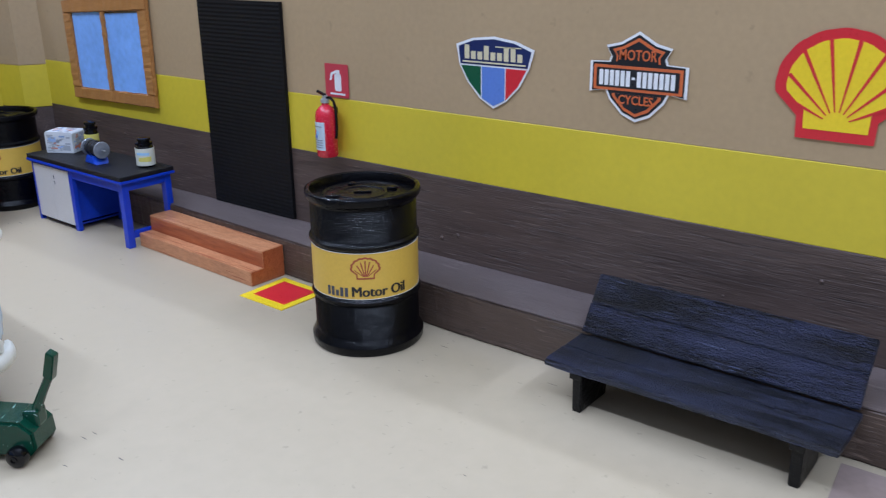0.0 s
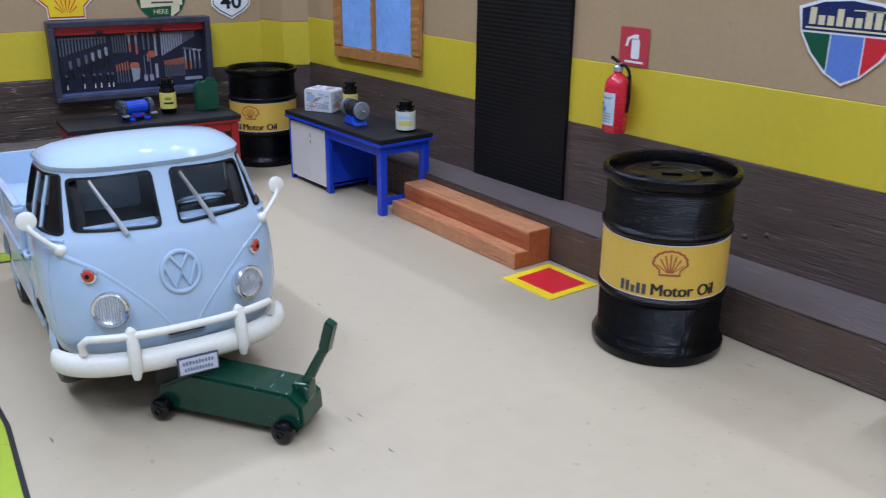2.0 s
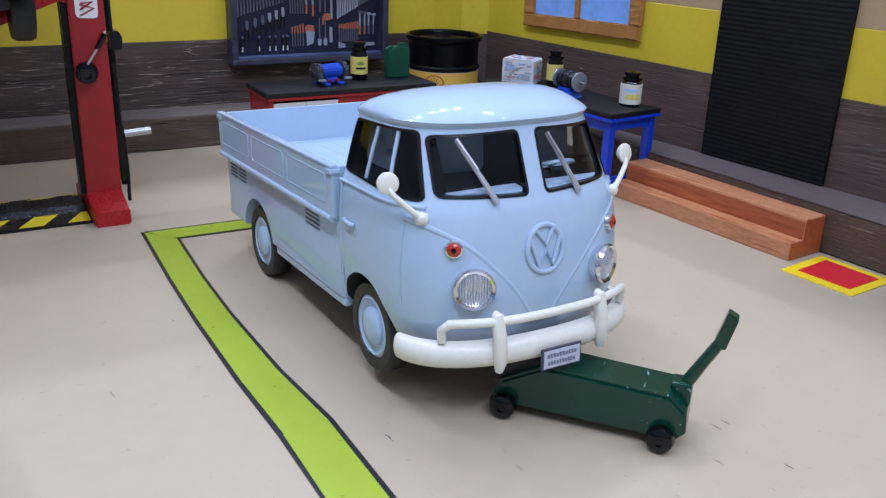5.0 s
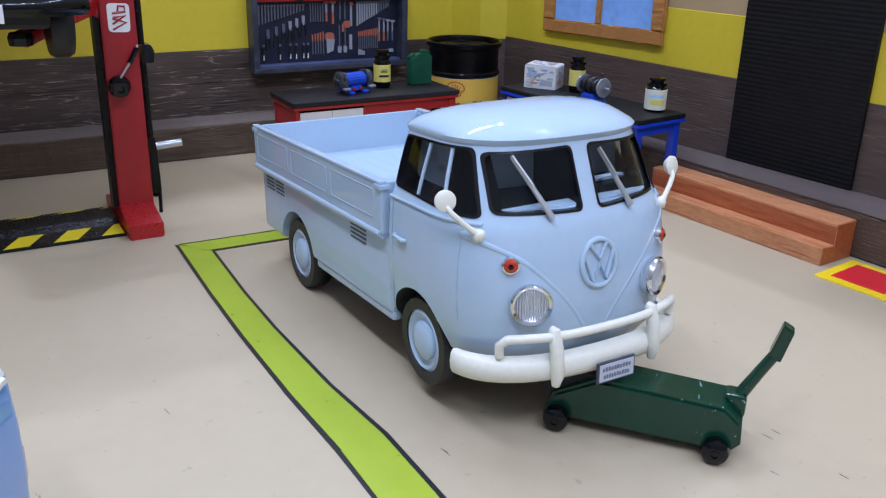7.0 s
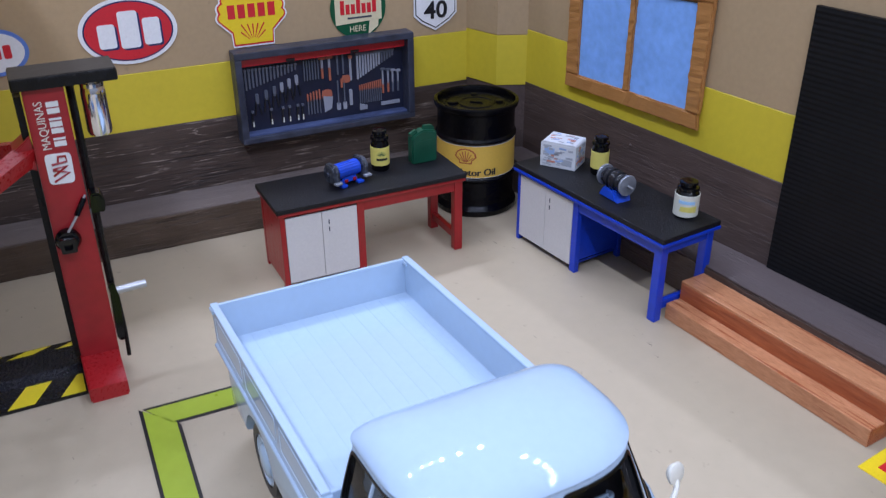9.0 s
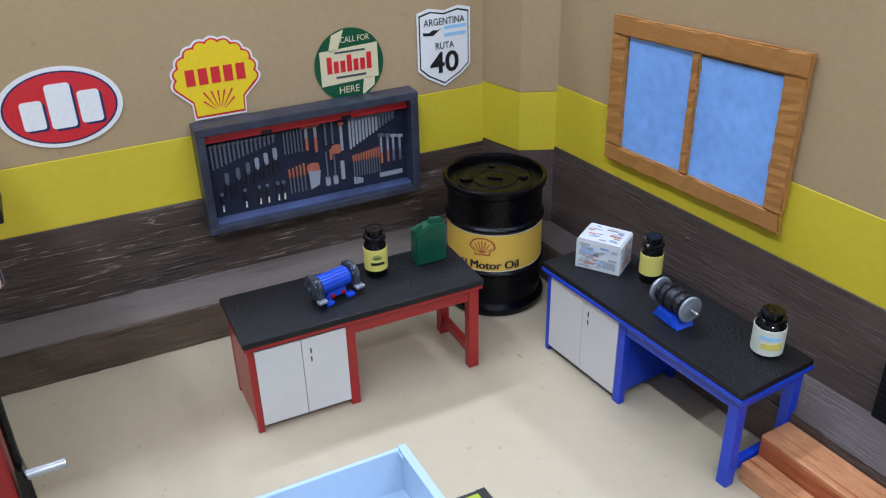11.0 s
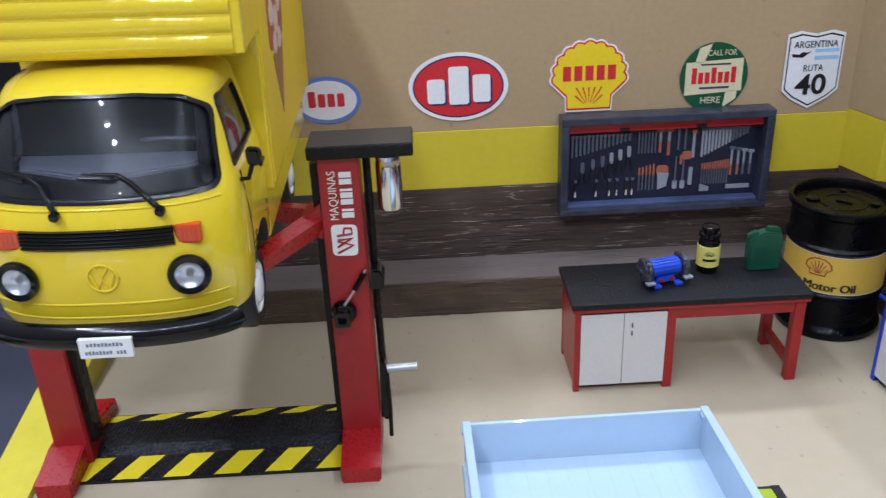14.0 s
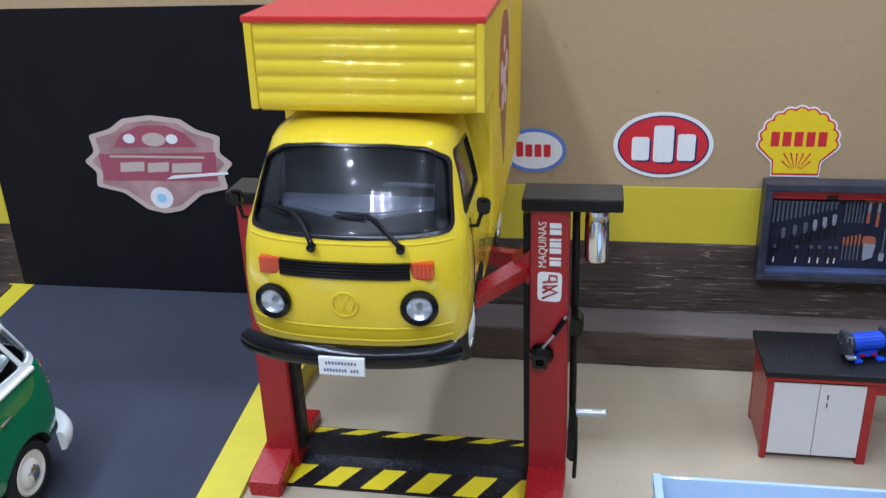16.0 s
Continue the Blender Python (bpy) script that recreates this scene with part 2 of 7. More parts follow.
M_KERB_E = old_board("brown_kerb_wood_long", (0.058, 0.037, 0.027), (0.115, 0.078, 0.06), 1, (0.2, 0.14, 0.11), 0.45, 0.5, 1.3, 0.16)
M_BLACK = mat("black_board", (0.006, 0.006, 0.008), 0.7, vary=0.3, grain=900, bump=0.2, spec=0.2)
M_ASPHALT = mat("dark_grey_card", (0.035, 0.038, 0.06), 0.85, vary=0.15, grain=1500, bump=0.3)
M_WHITE = plain("white_paper", (0.78, 0.78, 0.77), 0.5)
M_RED = mat("red_paint", (0.3, 0.008, 0.01), 0.3, vary=0.15, grain=500, bump=0.25)
M_BLUE = mat("blue_paint", (0.01, 0.045, 0.48), 0.33, vary=0.15, grain=500, bump=0.25)
M_GREENP = mat("green_paint", (0.003, 0.038, 0.021), 0.2, vary=0.25, grain=400, bump=0.4)
M_DRUM = mat("black_plastic", (0.0013, 0.0013, 0.0022), 0.16, vary=0.3, grain=1500, blotch=600, bump=1.0, spec=0.2, relief=0.00035)
scuffed(M_GREENP, (0.2, 0.32, 0.29))
M_LABEL = plain("orange_label_paper", (0.66, 0.42, 0.06), 0.45)
M_PICK = enamel("pale_blue_enamel", (0.41, 0.525, 0.66))
M_YELLOW = enamel("yellow_enamel", (0.76, 0.56, 0.022))
M_CREAM = plain("cream_plastic", (0.74, 0.72, 0.63), 0.35)
M_RUBBER = plain("black_rubber", (0.007, 0.007, 0.008), 0.45)
M_CHROME = plain("chrome", (0.75, 0.75, 0.77), 0.12, 1.0)
M_GREENTAPE = mat("lime_tape", (0.33, 0.42, 0.025), 0.3, vary=0.08, grain=300, bump=0.1)
M_ORANGEWOOD = timber("orange_brown_wood", (0.35, 0.13, 0.05), (0.66, 0.31, 0.15), 1, 0.36, 0.4, 7.0, 0.12, (0.3, 0.07, 0.02), 0.59)
M_REDWOOD = timber("red_stained_wood", (0.22, 0.04, 0.012), (0.5, 0.15, 0.05), 1, 0.38, 0.5, 2.5, 0.1)
M_FRAME = timber("honey_wood", (0.33, 0.14, 0.036), (0.48, 0.225, 0.065), 0, 0.45, 0.35, 4.0, 0.14)
# bluish high tone and flecks paint the lamps' sheen into the black wood
M_BENCH = old_board("black_wood_blue_sheen", (0.0015, 0.0018, 0.005), (0.034, 0.039, 0.083), 1, (0.1, 0.12, 0.21), 0.38, 0.9, 2.2, 0.07, 0.8, 0.0014, 0.5)


# ---- builders: every bmesh is in centimetres ----
def part(name, bm, material, parent=None, label="", smooth=False):
    bmesh.ops.scale(bm, vec=(CM, CM, CM), verts=bm.verts)
    me = bpy.data.meshes.new(name)
    bm.to_mesh(me)
    bm.free()
    for mm in material if isinstance(material, (list, tuple)) else [material]:
        me.materials.append(mm)
    if smooth:
        for p in me.polygons:
            p.use_smooth = True
        me.set_sharp_from_angle(angle=radians(smooth if smooth is not True else 35))
    ob = new(name, me)
    if parent is not None:
        ob.parent = parent
    if label:
        ob["label"] = label
    return ob


def thing(name, x, y, z, rx=0, ry=0, rz=0, label="", category="", group="", kind=""):
    ob = new(name)
    ob.empty_display_size = 0.01
    ob.matrix_world = pose(x * CM, y * CM, z * CM, rx, ry, rz)
    return tagged(ob, label, category, group, kind)


def fresh():
    return bmesh.new()


def box(bm, x0, x1, y0, y1, z0, z1, bev=0.0, seg=2, m=None):
    r = bmesh.ops.create_cube(bm, size=1)
    bmesh.ops.scale(bm, vec=(x1 - x0, y1 - y0, z1 - z0), verts=r["verts"])
    bmesh.ops.translate(bm, vec=((x0 + x1) / 2, (y0 + y1) / 2, (z0 + z1) / 2), verts=r["verts"])
    vs = r["verts"]
    if bev:
        es = list({e for v in vs for e in v.link_edges})
        g = bmesh.ops.bevel(bm, geom=es, offset=bev, segments=seg, affect="EDGES", profile=0.6)
        vs = list({v for f in g["faces"] for v in f.verts} | {v for v in vs if v.is_valid})
    if m is not None:
        bmesh.ops.transform(bm, matrix=m, verts=vs)
    return vs


def boxed(x0, x1, y0, y1, z0, z1, bev=0.0, seg=2):
    bm = fresh()
    box(bm, x0, x1, y0, y1, z0, z1, bev, seg)
    return bm


def lathe(bm, profile, seg=40, m=None, cap=True):
    """Rings (r, z) turned round the z axis."""
    rings = []
    for r, z in profile:
        rings.append([bm.verts.new((r * math.cos(2 * math.pi * k / seg), r * math.sin(2 * math.pi * k / seg), z)) for k in range(seg)])
    for a, b in zip(rings, rings[1:]):
        for k in range(seg):
            bm.faces.new((a[k], a[(k + 1) % seg], b[(k + 1) % seg], b[k]))
    if cap:
        bm.faces.new(rings[0][::-1])
        bm.faces.new(rings[-1])
    vs = [v for ring in rings for v in ring]
    if m is not None:
        bmesh.ops.transform(bm, matrix=m, verts=vs)
    return vs


def turned(profile, seg=40, m=None):
    bm = fresh()
    lathe(bm, profile, seg, m)
    return bm


AX_X = pose(0, 0, 0, 0, 90, 0)


def at(x, y, z, m=None):
    t = Matrix.Translation((x, y, z))
    return t @ m if m is not None else t


def tube(bm, pts, r, seg=10, closed=False):
    """A round bar along points; r is one radius or one for each point."""
    pts = [Vector(p) for p in pts]
    n = len(pts)
    rs = r if isinstance(r, (list, tuple)) else [r] * n
    rings = []
    side = None
    for i, p in enumerate(pts):
        a, b = pts[i - 1] if (i or closed) else p, pts[(i + 1) % n] if (i < n - 1 or closed) else p
        d = (b - a).normalized()
        if side is None:
            side = d.orthogonal().normalized()
        side = (side - side.dot(d) * d).normalized()
        up = d.cross(side)
        rings.append([bm.verts.new(p + rs[i] * (math.cos(2 * math.pi * k / seg) * side + math.sin(2 * math.pi * k / seg) * up)) for k in range(seg)])
    pairs = list(zip(rings, rings[1:])) + ([(rings[-1], rings[0])] if closed else [])
    for a, b in pairs:
        for k in range(seg):
            bm.faces.new((a[k], a[(k + 1) % seg], b[(k + 1) % seg], b[k]))
    if not closed:
        bm.faces.new(rings[0][::-1])
        bm.faces.new(rings[-1])


def rod(pts, r, seg=10, closed=False):
    bm = fresh()
    tube(bm, pts, r, seg, closed)
    return bm


def prism(bm, pts, d0, d1, plane="xz", bev=0.0):
    """A polygon (counter-clockwise in its plane) with depth. xz: depth along y; yz: along x; xy: along z."""
    def place(a, b, d):
        return {"xz": (a, d, b), "yz": (d, a, b), "xy": (a, b, d)}[plane]
    lo = [bm.verts.new(place(a, b, d0)) for a, b in pts]
    hi = [bm.verts.new(place(a, b, d1)) for a, b in pts]
    n = len(pts)
    fs = [bm.faces.new(lo), bm.faces.new(hi[::-1])]
    for i in range(n):
        fs.append(bm.faces.new((lo[i], hi[i], hi[(i + 1) % n], lo[(i + 1) % n])))
    bmesh.ops.recalc_face_normals(bm, faces=fs)
    if bev:
        es = list({e for f in fs[:2] for e in f.edges})
        bmesh.ops.bevel(bm, geom=es, offset=bev, segments=2, affect="EDGES")


def slab(pts, d0, d1, plane="xz", bev=0.0):
    bm = fresh()
    prism(bm, pts, d0, d1, plane, bev)
    return bm


def oval(cx, cz, rx, rz, n=40, a0=0, a1=360):
    full = abs(a1 - a0) >= 360
    k = n if full else n + 1
    return [(cx + rx * math.cos(radians(a0 + (a1 - a0) * i / n)), cz + rz * math.sin(radians(a0 + (a1 - a0) * i / n))) for i in range(k)]


def ring(bm, outer, inner, d0, d1):
    """A frame between two outlines with the same number of points, in the xz plane."""
    n = len(outer)
    a, b = [[bm.verts.new((x, d, z)) for x, z in outer] for d in (d0, d1)]
    c, e = [[bm.verts.new((x, d, z)) for x, z in inner] for d in (d0, d1)]
    fs = []
    for i in range(n):
        j = (i + 1) % n
        for q in ((a[i], a[j], c[j], c[i]), (b[j], b[i], e[i], e[j]), (a[j], a[i], b[i], b[j]), (c[i], c[j], e[j], e[i])):
            fs.append(bm.faces.new(q))
    bmesh.ops.recalc_face_normals(bm, faces=fs)


def ringed(outer, inner, d0, d1):
    bm = fresh()
    ring(bm, outer, inner, d0, d1)
    return bm


def words(text, size, x, z, y, material, parent, name="lettering", width=None, bold=0.0, tilt=0.0, label=""):
    """Flat lettering in the xz plane, centred on (x, z), facing -y."""
    cu = bpy.data.curves.new(name, "FONT")
    cu.body, cu.align_x, cu.align_y = text, "CENTER", "CENTER"
    cu.size, cu.extrude, cu.offset, cu.resolution_u = size * CM, 0.004 * CM, bold * CM, 3
    tmp = bpy.data.objects.new("tmp", cu)
    me = bpy.data.meshes.new_from_object(tmp)
    bpy.data.objects.remove(tmp)
    me.name = name
    me.materials.append(material)
    ob = new(name, me)
    if width and me.vertices:
        xs = [v.co.x for v in me.vertices]
        k = width * CM / (max(xs) - min(xs))
        for v in me.vertices:
            v.co.x *= k
    ob.parent = parent
    ob.matrix_local = pose(x * CM, y * CM, z * CM, 90, 0, 0) @ pose(0, 0, 0, 0, 0, tilt)
    if label:
        ob["label"] = label
    return ob

# ---- the place: floor, two walls, kerbs ----
EAST = 19.32            # inner face of the long wall
SLANT = -7.0            # turn of the back wall
BX, BY = 5.0, 42.0      # a point on its inner face


def back(x):
    """y of the back wall's face at x."""
    return BY + math.tan(radians(SLANT)) * (x - BX)


def on_back(x):
    """Distance along the back wall from (BX, BY)."""
    return (x - BX) / math.cos(radians(SLANT))


tagged(part("floor", boxed(-40, 24, -20, 52, -1.2, 0.0), M_FLOOR), "beige painted garage floor with fine scuffs", "floor", kind="structure")


def wall(name, frame_pose, x0, x1, courses, label):
    root = new(name)
    root.matrix_world = frame_pose
    tagged(root, label, "wall", kind="structure")
    for pn, m, z0, z1, proud in courses:
        bm = fresh()
        box(bm, x0, x1, -proud, 1.2, z0, z1, 0.012, 1)
        part(pn, bm, m, root)
    return root


wall("wall_east", pose(EAST * CM, 0, 0, 0, 0, -90), -40.24, 20, [("wainscot", M_WOOD, 0, 3.23, 0.02), ("yellow_band", M_BAND, 3.23, 4.85, 0.01), ("upper_wall", M_TAN, 4.85, 12, 0.0)],
     "tan garage wall with yellow band and dark wood wainscot")
S0, S1 = on_back(-10.75), on_back(-1.6)
wall("wall_north", pose(BX * CM, BY * CM, 0, 0, 0, SLANT), S1, on_back(19.4), [("wainscot", M_WOOD_N, 0, 3.03, 0.02), ("yellow_band", M_BAND, 3.03, 4.6, 0.01), ("upper_wall", M_TAN, 4.6, 12, 0.0)],
     "tan back wall with yellow band and dark wood wainscot")
wall("wall_north_west", pose(BX * CM, BY * CM, 0, 0, 0, SLANT), on_back(-30), S0, [("wainscot", M_WOOD_N, 0, 3.03, 0.02), ("yellow_band", M_BAND, 3.03, 4.6, 0.01), ("upper_wall", M_TAN, 4.6, 12, 0.0)],
     "tan back wall with yellow band beyond the black gate")
lintel = new("wall_lintel")
lintel.matrix_world = pose(BX * CM, BY * CM, 0, 0, 0, SLANT)
tagged(lintel, "tan wall above the black garage gate", "wall", kind="structure")
part("upper_wall", boxed(S0, S1, 0, 1.2, 9.4, 12), M_TAN, lintel)

# pilaster in the corner
pil = thing("pilaster", 18.3, 38.6, 0, kind="structure", label="square corner pilaster with yellow band", category="pilaster")
PILASTER = [(-0.05, 2.0), (0.22, 0.48), (1.1, -0.05), (1.1, 2.0)]
part("foot", slab(PILASTER, 0, 3.13, "xy", 0.02), M_WOOD, pil)
part("band", slab([(x - 0.004, y - 0.004) for x, y in PILASTER], 3.13, 4.68, "xy", 0.015), M_BAND, pil)
part("shaft", slab(PILASTER, 4.68, 12, "xy", 0.02), M_TAN, pil)

# kerbs of stained wood
edge_rng = random.Random(11)


def hewn(bm, amount=0.01, cuts=40):
    """A plank with uneven, chipped edges."""
    long_edges = [e for e in bm.edges if e.calc_length() > 2]
    bmesh.ops.subdivide_edges(bm, edges=long_edges, cuts=cuts)
    bm.verts.ensure_lookup_table()
    for v in bm.verts:
        k = amount * (2.2 if edge_rng.random() < 0.08 else 1.0)
        v.co += Vector((edge_rng.uniform(-k, k), edge_rng.uniform(-k, k), edge_rng.uniform(-k, k)))
    return bm


kr = thing("kerb_east", 0, 0, 0, kind="structure", label="brown stained wooden kerb along the wall", category="kerb")
KERB_LINE = [(EAST - 0.03, -20), (EAST - 0.03, 38.9), (18.43, 38.9), (17.56, 18.2), (17.5, -20)]
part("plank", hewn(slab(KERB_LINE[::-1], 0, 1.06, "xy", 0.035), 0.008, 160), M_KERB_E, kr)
part("top_board", slab([(x + (0.02 if x < 19 else 0), y) for x, y in KERB_LINE[::-1]], 1.05, 1.085, "xy", 0.012), M_KERB_TOP_E, kr, "paler top")
kb = thing("kerb_north", BX, BY, 0, 0, 0, SLANT, kind="structure", label="brown stained wooden kerb along the back wall", category="kerb")
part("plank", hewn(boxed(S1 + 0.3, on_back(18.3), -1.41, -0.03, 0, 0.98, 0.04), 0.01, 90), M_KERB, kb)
part("top_board", boxed(S1 + 0.31, on_back(18.3), -1.39, -0.03, 0.97, 1.005, 0.012), M_KERB_TOP, kb, "paler top")
part("plank", boxed(on_back(-30), S0 - 0.3, -1.41, -0.03, 0, 1.0, 0.05), M_KERB, kb)

# ---- small model vehicles ----
M_GREENV = enamel("green_enamel", (0.004, 0.17, 0.065))
M_BLUEV = enamel("sky_blue_enamel", (0.16, 0.33, 0.72))
M_WHITEV = enamel("white_enamel", (0.8, 0.81, 0.8))
M_GLASS = clear("clear_plastic_window", (0.74, 0.77, 0.79), 0.02, 1.0)
M_HAZY = clear("hazy_plastic_window", (0.8, 0.84, 0.88), 0.02, 1.0)
M_HAZY.node_tree.nodes["Principled BSDF"].inputs["Coat Weight"].default_value = 0.22
M_HAZY.node_tree.nodes["Principled BSDF"].inputs["Coat Roughness"].default_value = 0.22
M_LENS = clear("headlamp_lens", (0.93, 0.95, 0.97), 0.04, 0.93)
M_BOWL = plain("bright_bowl", (0.62, 0.63, 0.67), 0.2, 1.0)
M_AMBER = plain("amber_lens", (0.45, 0.024, 0.006), 0.12, coat=0.6)
M_ORANGEL = plain("orange_lens", (0.58, 0.055, 0.006), 0.12, coat=0.9)
M_REDLENS = plain("red_lens", (0.4, 0.03, 0.01), 0.12, coat=0.6)
M_GASKET = plain("black_gasket", (0.004, 0.004, 0.005), 0.22)
M_SILVER = plain("silver_paint", (0.5, 0.51, 0.53), 0.35, 0.6)
M_DARKIN = plain("dark_interior", (0.02, 0.022, 0.025), 0.6)
M_REDROOF = plain("red_enamel", (0.55, 0.02, 0.015), 0.3, coat=0.2)
M_GREYBAR = plain("dark_grey_print", (0.05, 0.055, 0.08), 0.5)
M_BLACKPL = mat("black_gloss_plastic", (0.0025, 0.0025, 0.0035), 0.12, vary=0.1, grain=1500, bump=0.05, spec=0.28, coat=0.15)
M_SEAM = plain("blue_shadow_line", (0.3, 0.42, 0.55), 0.5)
M_SLOT = plain("dark_slot", (0.06, 0.075, 0.1), 0.6)
M_PLATEP = plain("blue_grey_print", (0.16, 0.18, 0.26), 0.5)
M_PLATEF = plain("pale_grey_plate", (0.5, 0.53, 0.6), 0.45)
M_UNDER = plain("black_chassis", (0.015, 0.015, 0.016), 0.6)

NF, NC = 26, 5


def sections(levels, corner0, n0, d=0.0):
    """Closed plan outlines of a bus nose and cab. levels: z, half width, front y, rear y, rear corner. d: inset."""
    rings = []
    crown = levels[-1][0] - 0.36
    for z, w, f, r, rc in levels:
        w, f, r = w - d, f + d, r - d
        soft = max(0.0, min(1.0, (z - crown) / 0.3))
        corner, n = corner0 + 0.25 * soft, n0 + (min(n0, 2.25) - n0) * soft
        c = min(corner * min(1.0, w / 1.2), 0.9 * (r - rc - f))
        pts = []
        for i in range(NF + 1):
            a = radians(-90 + 180 * i / NF)
            s, k = math.sin(a), max(0.0, math.cos(a))
            pts.append((math.copysign(abs(s) ** (2 / n), s) * w, f + c * (1 - k ** (2 / n)), z))
        for i in range(NC + 1):
            a = radians(90 * i / NC)
            pts.append((w - rc + rc * math.cos(a), r - rc + rc * math.sin(a), z))
        for i in range(NC + 1):
            a = radians(90 + 90 * i / NC)
            pts.append((-(w - rc) + rc * math.cos(a), r - rc + rc * math.sin(a), z))
        rings.append(pts)
    return rings


def hull(levels, corner, n, d=0.0):
    bm = fresh()
    rings = [[bm.verts.new(p) for p in ring_] for ring_ in sections(levels, corner, n, d)]
    k = len(rings[0])
    for a, b in zip(rings, rings[1:]):
        for i in range(k):
            bm.faces.new((a[i], a[(i + 1) % k], b[(i + 1) % k], b[i]))
    bm.faces.new(rings[0][::-1])
    bm.faces.new(rings[-1])
    bmesh.ops.recalc_face_normals(bm, faces=bm.faces)
    return bm


def between(levels, z):
    for a, b in zip(levels, levels[1:]):
        if a[0] <= z <= b[0]:
            k = (z - a[0]) / (b[0] - a[0])
            return [p + (q - p) * k for p, q in zip(a, b)]
    return list(levels[-1] if z > levels[-1][0] else levels[0])


def nose(levels, corner, n, x, z):
    """y of the front surface at x, z."""
    _, w, f, r, _ = between(levels, z)
    return f + corner * (1 - max(0.0, 1 - min(1.0, abs(x) / w) ** n) ** (1 / n))


def flank(levels, corner, n, y, z):
    """Half width of the body at y, z."""
    _, w, f, r, _ = between(levels, z)
    return w * (1 - max(0.0, 1 - (y - f) / corner) ** n) ** (1 / n)


def carve(a, b, op="DIFFERENCE"):
    """Boolean of two bmeshes; both are used up."""
    obs = []
    for bm in (a, b):
        bmesh.ops.recalc_face_normals(bm, faces=bm.faces)
        me = bpy.data.meshes.new("tmp")
        bm.to_mesh(me)
        bm.free()
        obs.append(new("tmp", me))
    mod = obs[0].modifiers.new("cut", "BOOLEAN")
    mod.object, mod.operation, mod.solver = obs[1], op, "EXACT"
    dg = bpy.context.evaluated_depsgraph_get()
    dg.update()
    me = bpy.data.meshes.new_from_object(obs[0].evaluated_get(dg))
    out = fresh()
    out.from_mesh(me)
    for ob in obs:
        old = ob.data
        bpy.data.objects.remove(ob)
        bpy.data.meshes.remove(old)
    bpy.data.meshes.remove(me)
    return out


def rounded(pts, r, k=4):
    """A polygon with its corners rounded."""
    out, n = [], len(pts)
    for i in range(n):
        p, a, b = Vector(pts[i]), Vector(pts[i - 1]), Vector(pts[(i + 1) % n])
        u, v = (a - p).normalized() * r, (b - p).normalized() * r
        for j in range(k + 1):
            t = j / k
            out.append(tuple(p + u * (1 - t) ** 2 + v * t ** 2))
    return out


def grown(pts, d):
    c = Vector((sum(p[0] for p in pts) / len(pts), sum(p[1] for p in pts) / len(pts)))
    w = max(p[0] for p in pts) - min(p[0] for p in pts)
    h = max(p[1] for p in pts) - min(p[1] for p in pts)
    return [(c.x + (p[0] - c.x) * (1 + 2 * d / w), c.y + (p[1] - c.y) * (1 + 2 * d / h)) for p in pts]


def cab_with_windows(root, levels, corner, n, wins, arches, paint, gasket=M_GASKET, lip=0.018, inner_shade=True, glass=M_GLASS):
    """A hollow cab with real window openings, a gasket and a pane in each. wins: name, plane, outline, depth from, depth to."""
    top = levels[-1][0]
    inner = [(z if i else z, w, f, r, rc) for i, (z, w, f, r, rc) in enumerate(levels)]
    lo = [(levels[0][0] + 0.35, *between(levels, levels[0][0] + 0.35)[1:])] + [l for l in inner if l[0] > levels[0][0] + 0.4 and l[0] < top - 0.12]
    lo[-1] = (top - 0.16, *lo[-1][1:])
    body = carve(hull(levels, corner, n), hull(lo, corner, n, 0.09))
    for y, z, r in arches:
        body = carve(body, turned([(r, -3.0), (r, 3.0)], 36, at(0, y, z, AX_X)))
    for name, plane, pts, d0, d1 in wins:
        body = carve(body, slab(pts, d0, d1, plane))
    paints = list(paint) if isinstance(paint, (list, tuple)) else [paint]
    shell = part("cab", body, paints + [M_DARKIN], root, smooth=38)
    mid = Vector((0, (levels[0][2] + levels[0][3]) / 2 + 0.2, 2.4)) * CM
    # inner faces get a dark colour that stands for shade under the roof
    for p in shell.data.polygons:
        c = p.center / CM
        r_ = between(levels, c.z)[3]
        deep = abs(c.x) < flank(levels, corner, n, c.y, c.z) - 0.045 and nose(levels, corner, n, c.x, c.z) + 0.045 < c.y < r_ - 0.045
        if not inner_shade and 2.86 < c.z < top - 0.5:
            continue
        if deep if c.z < top - 0.37 else p.normal.dot(p.center - mid) < 0:
            p.material_index = len(paints)
    for name, plane, pts, d0, d1 in wins:
        skin = carve(hull(levels, corner, n, -0.012), hull(lo, corner, n, 0.03))
        rim = carve(slab(grown(pts, lip), d0, d1, plane), slab(grown(pts, -0.018), min(d0, d1) - 0.5, max(d0, d1) + 0.5, plane))
        rim = carve(skin, rim, "INTERSECT")
        frame_ob = part(name, rim, gasket, root, "black rubber window gasket", smooth=38)
        thin = carve(hull(levels, corner, n, 0.035), hull(lo, corner, n, 0.075))
        pane = part("pane", carve(thin, slab(grown(pts, 0.0), d0, d1, plane), "INTERSECT"), glass, frame_ob, "clear plastic pane", smooth=38)
        pane.visible_shadow = False
    return shell


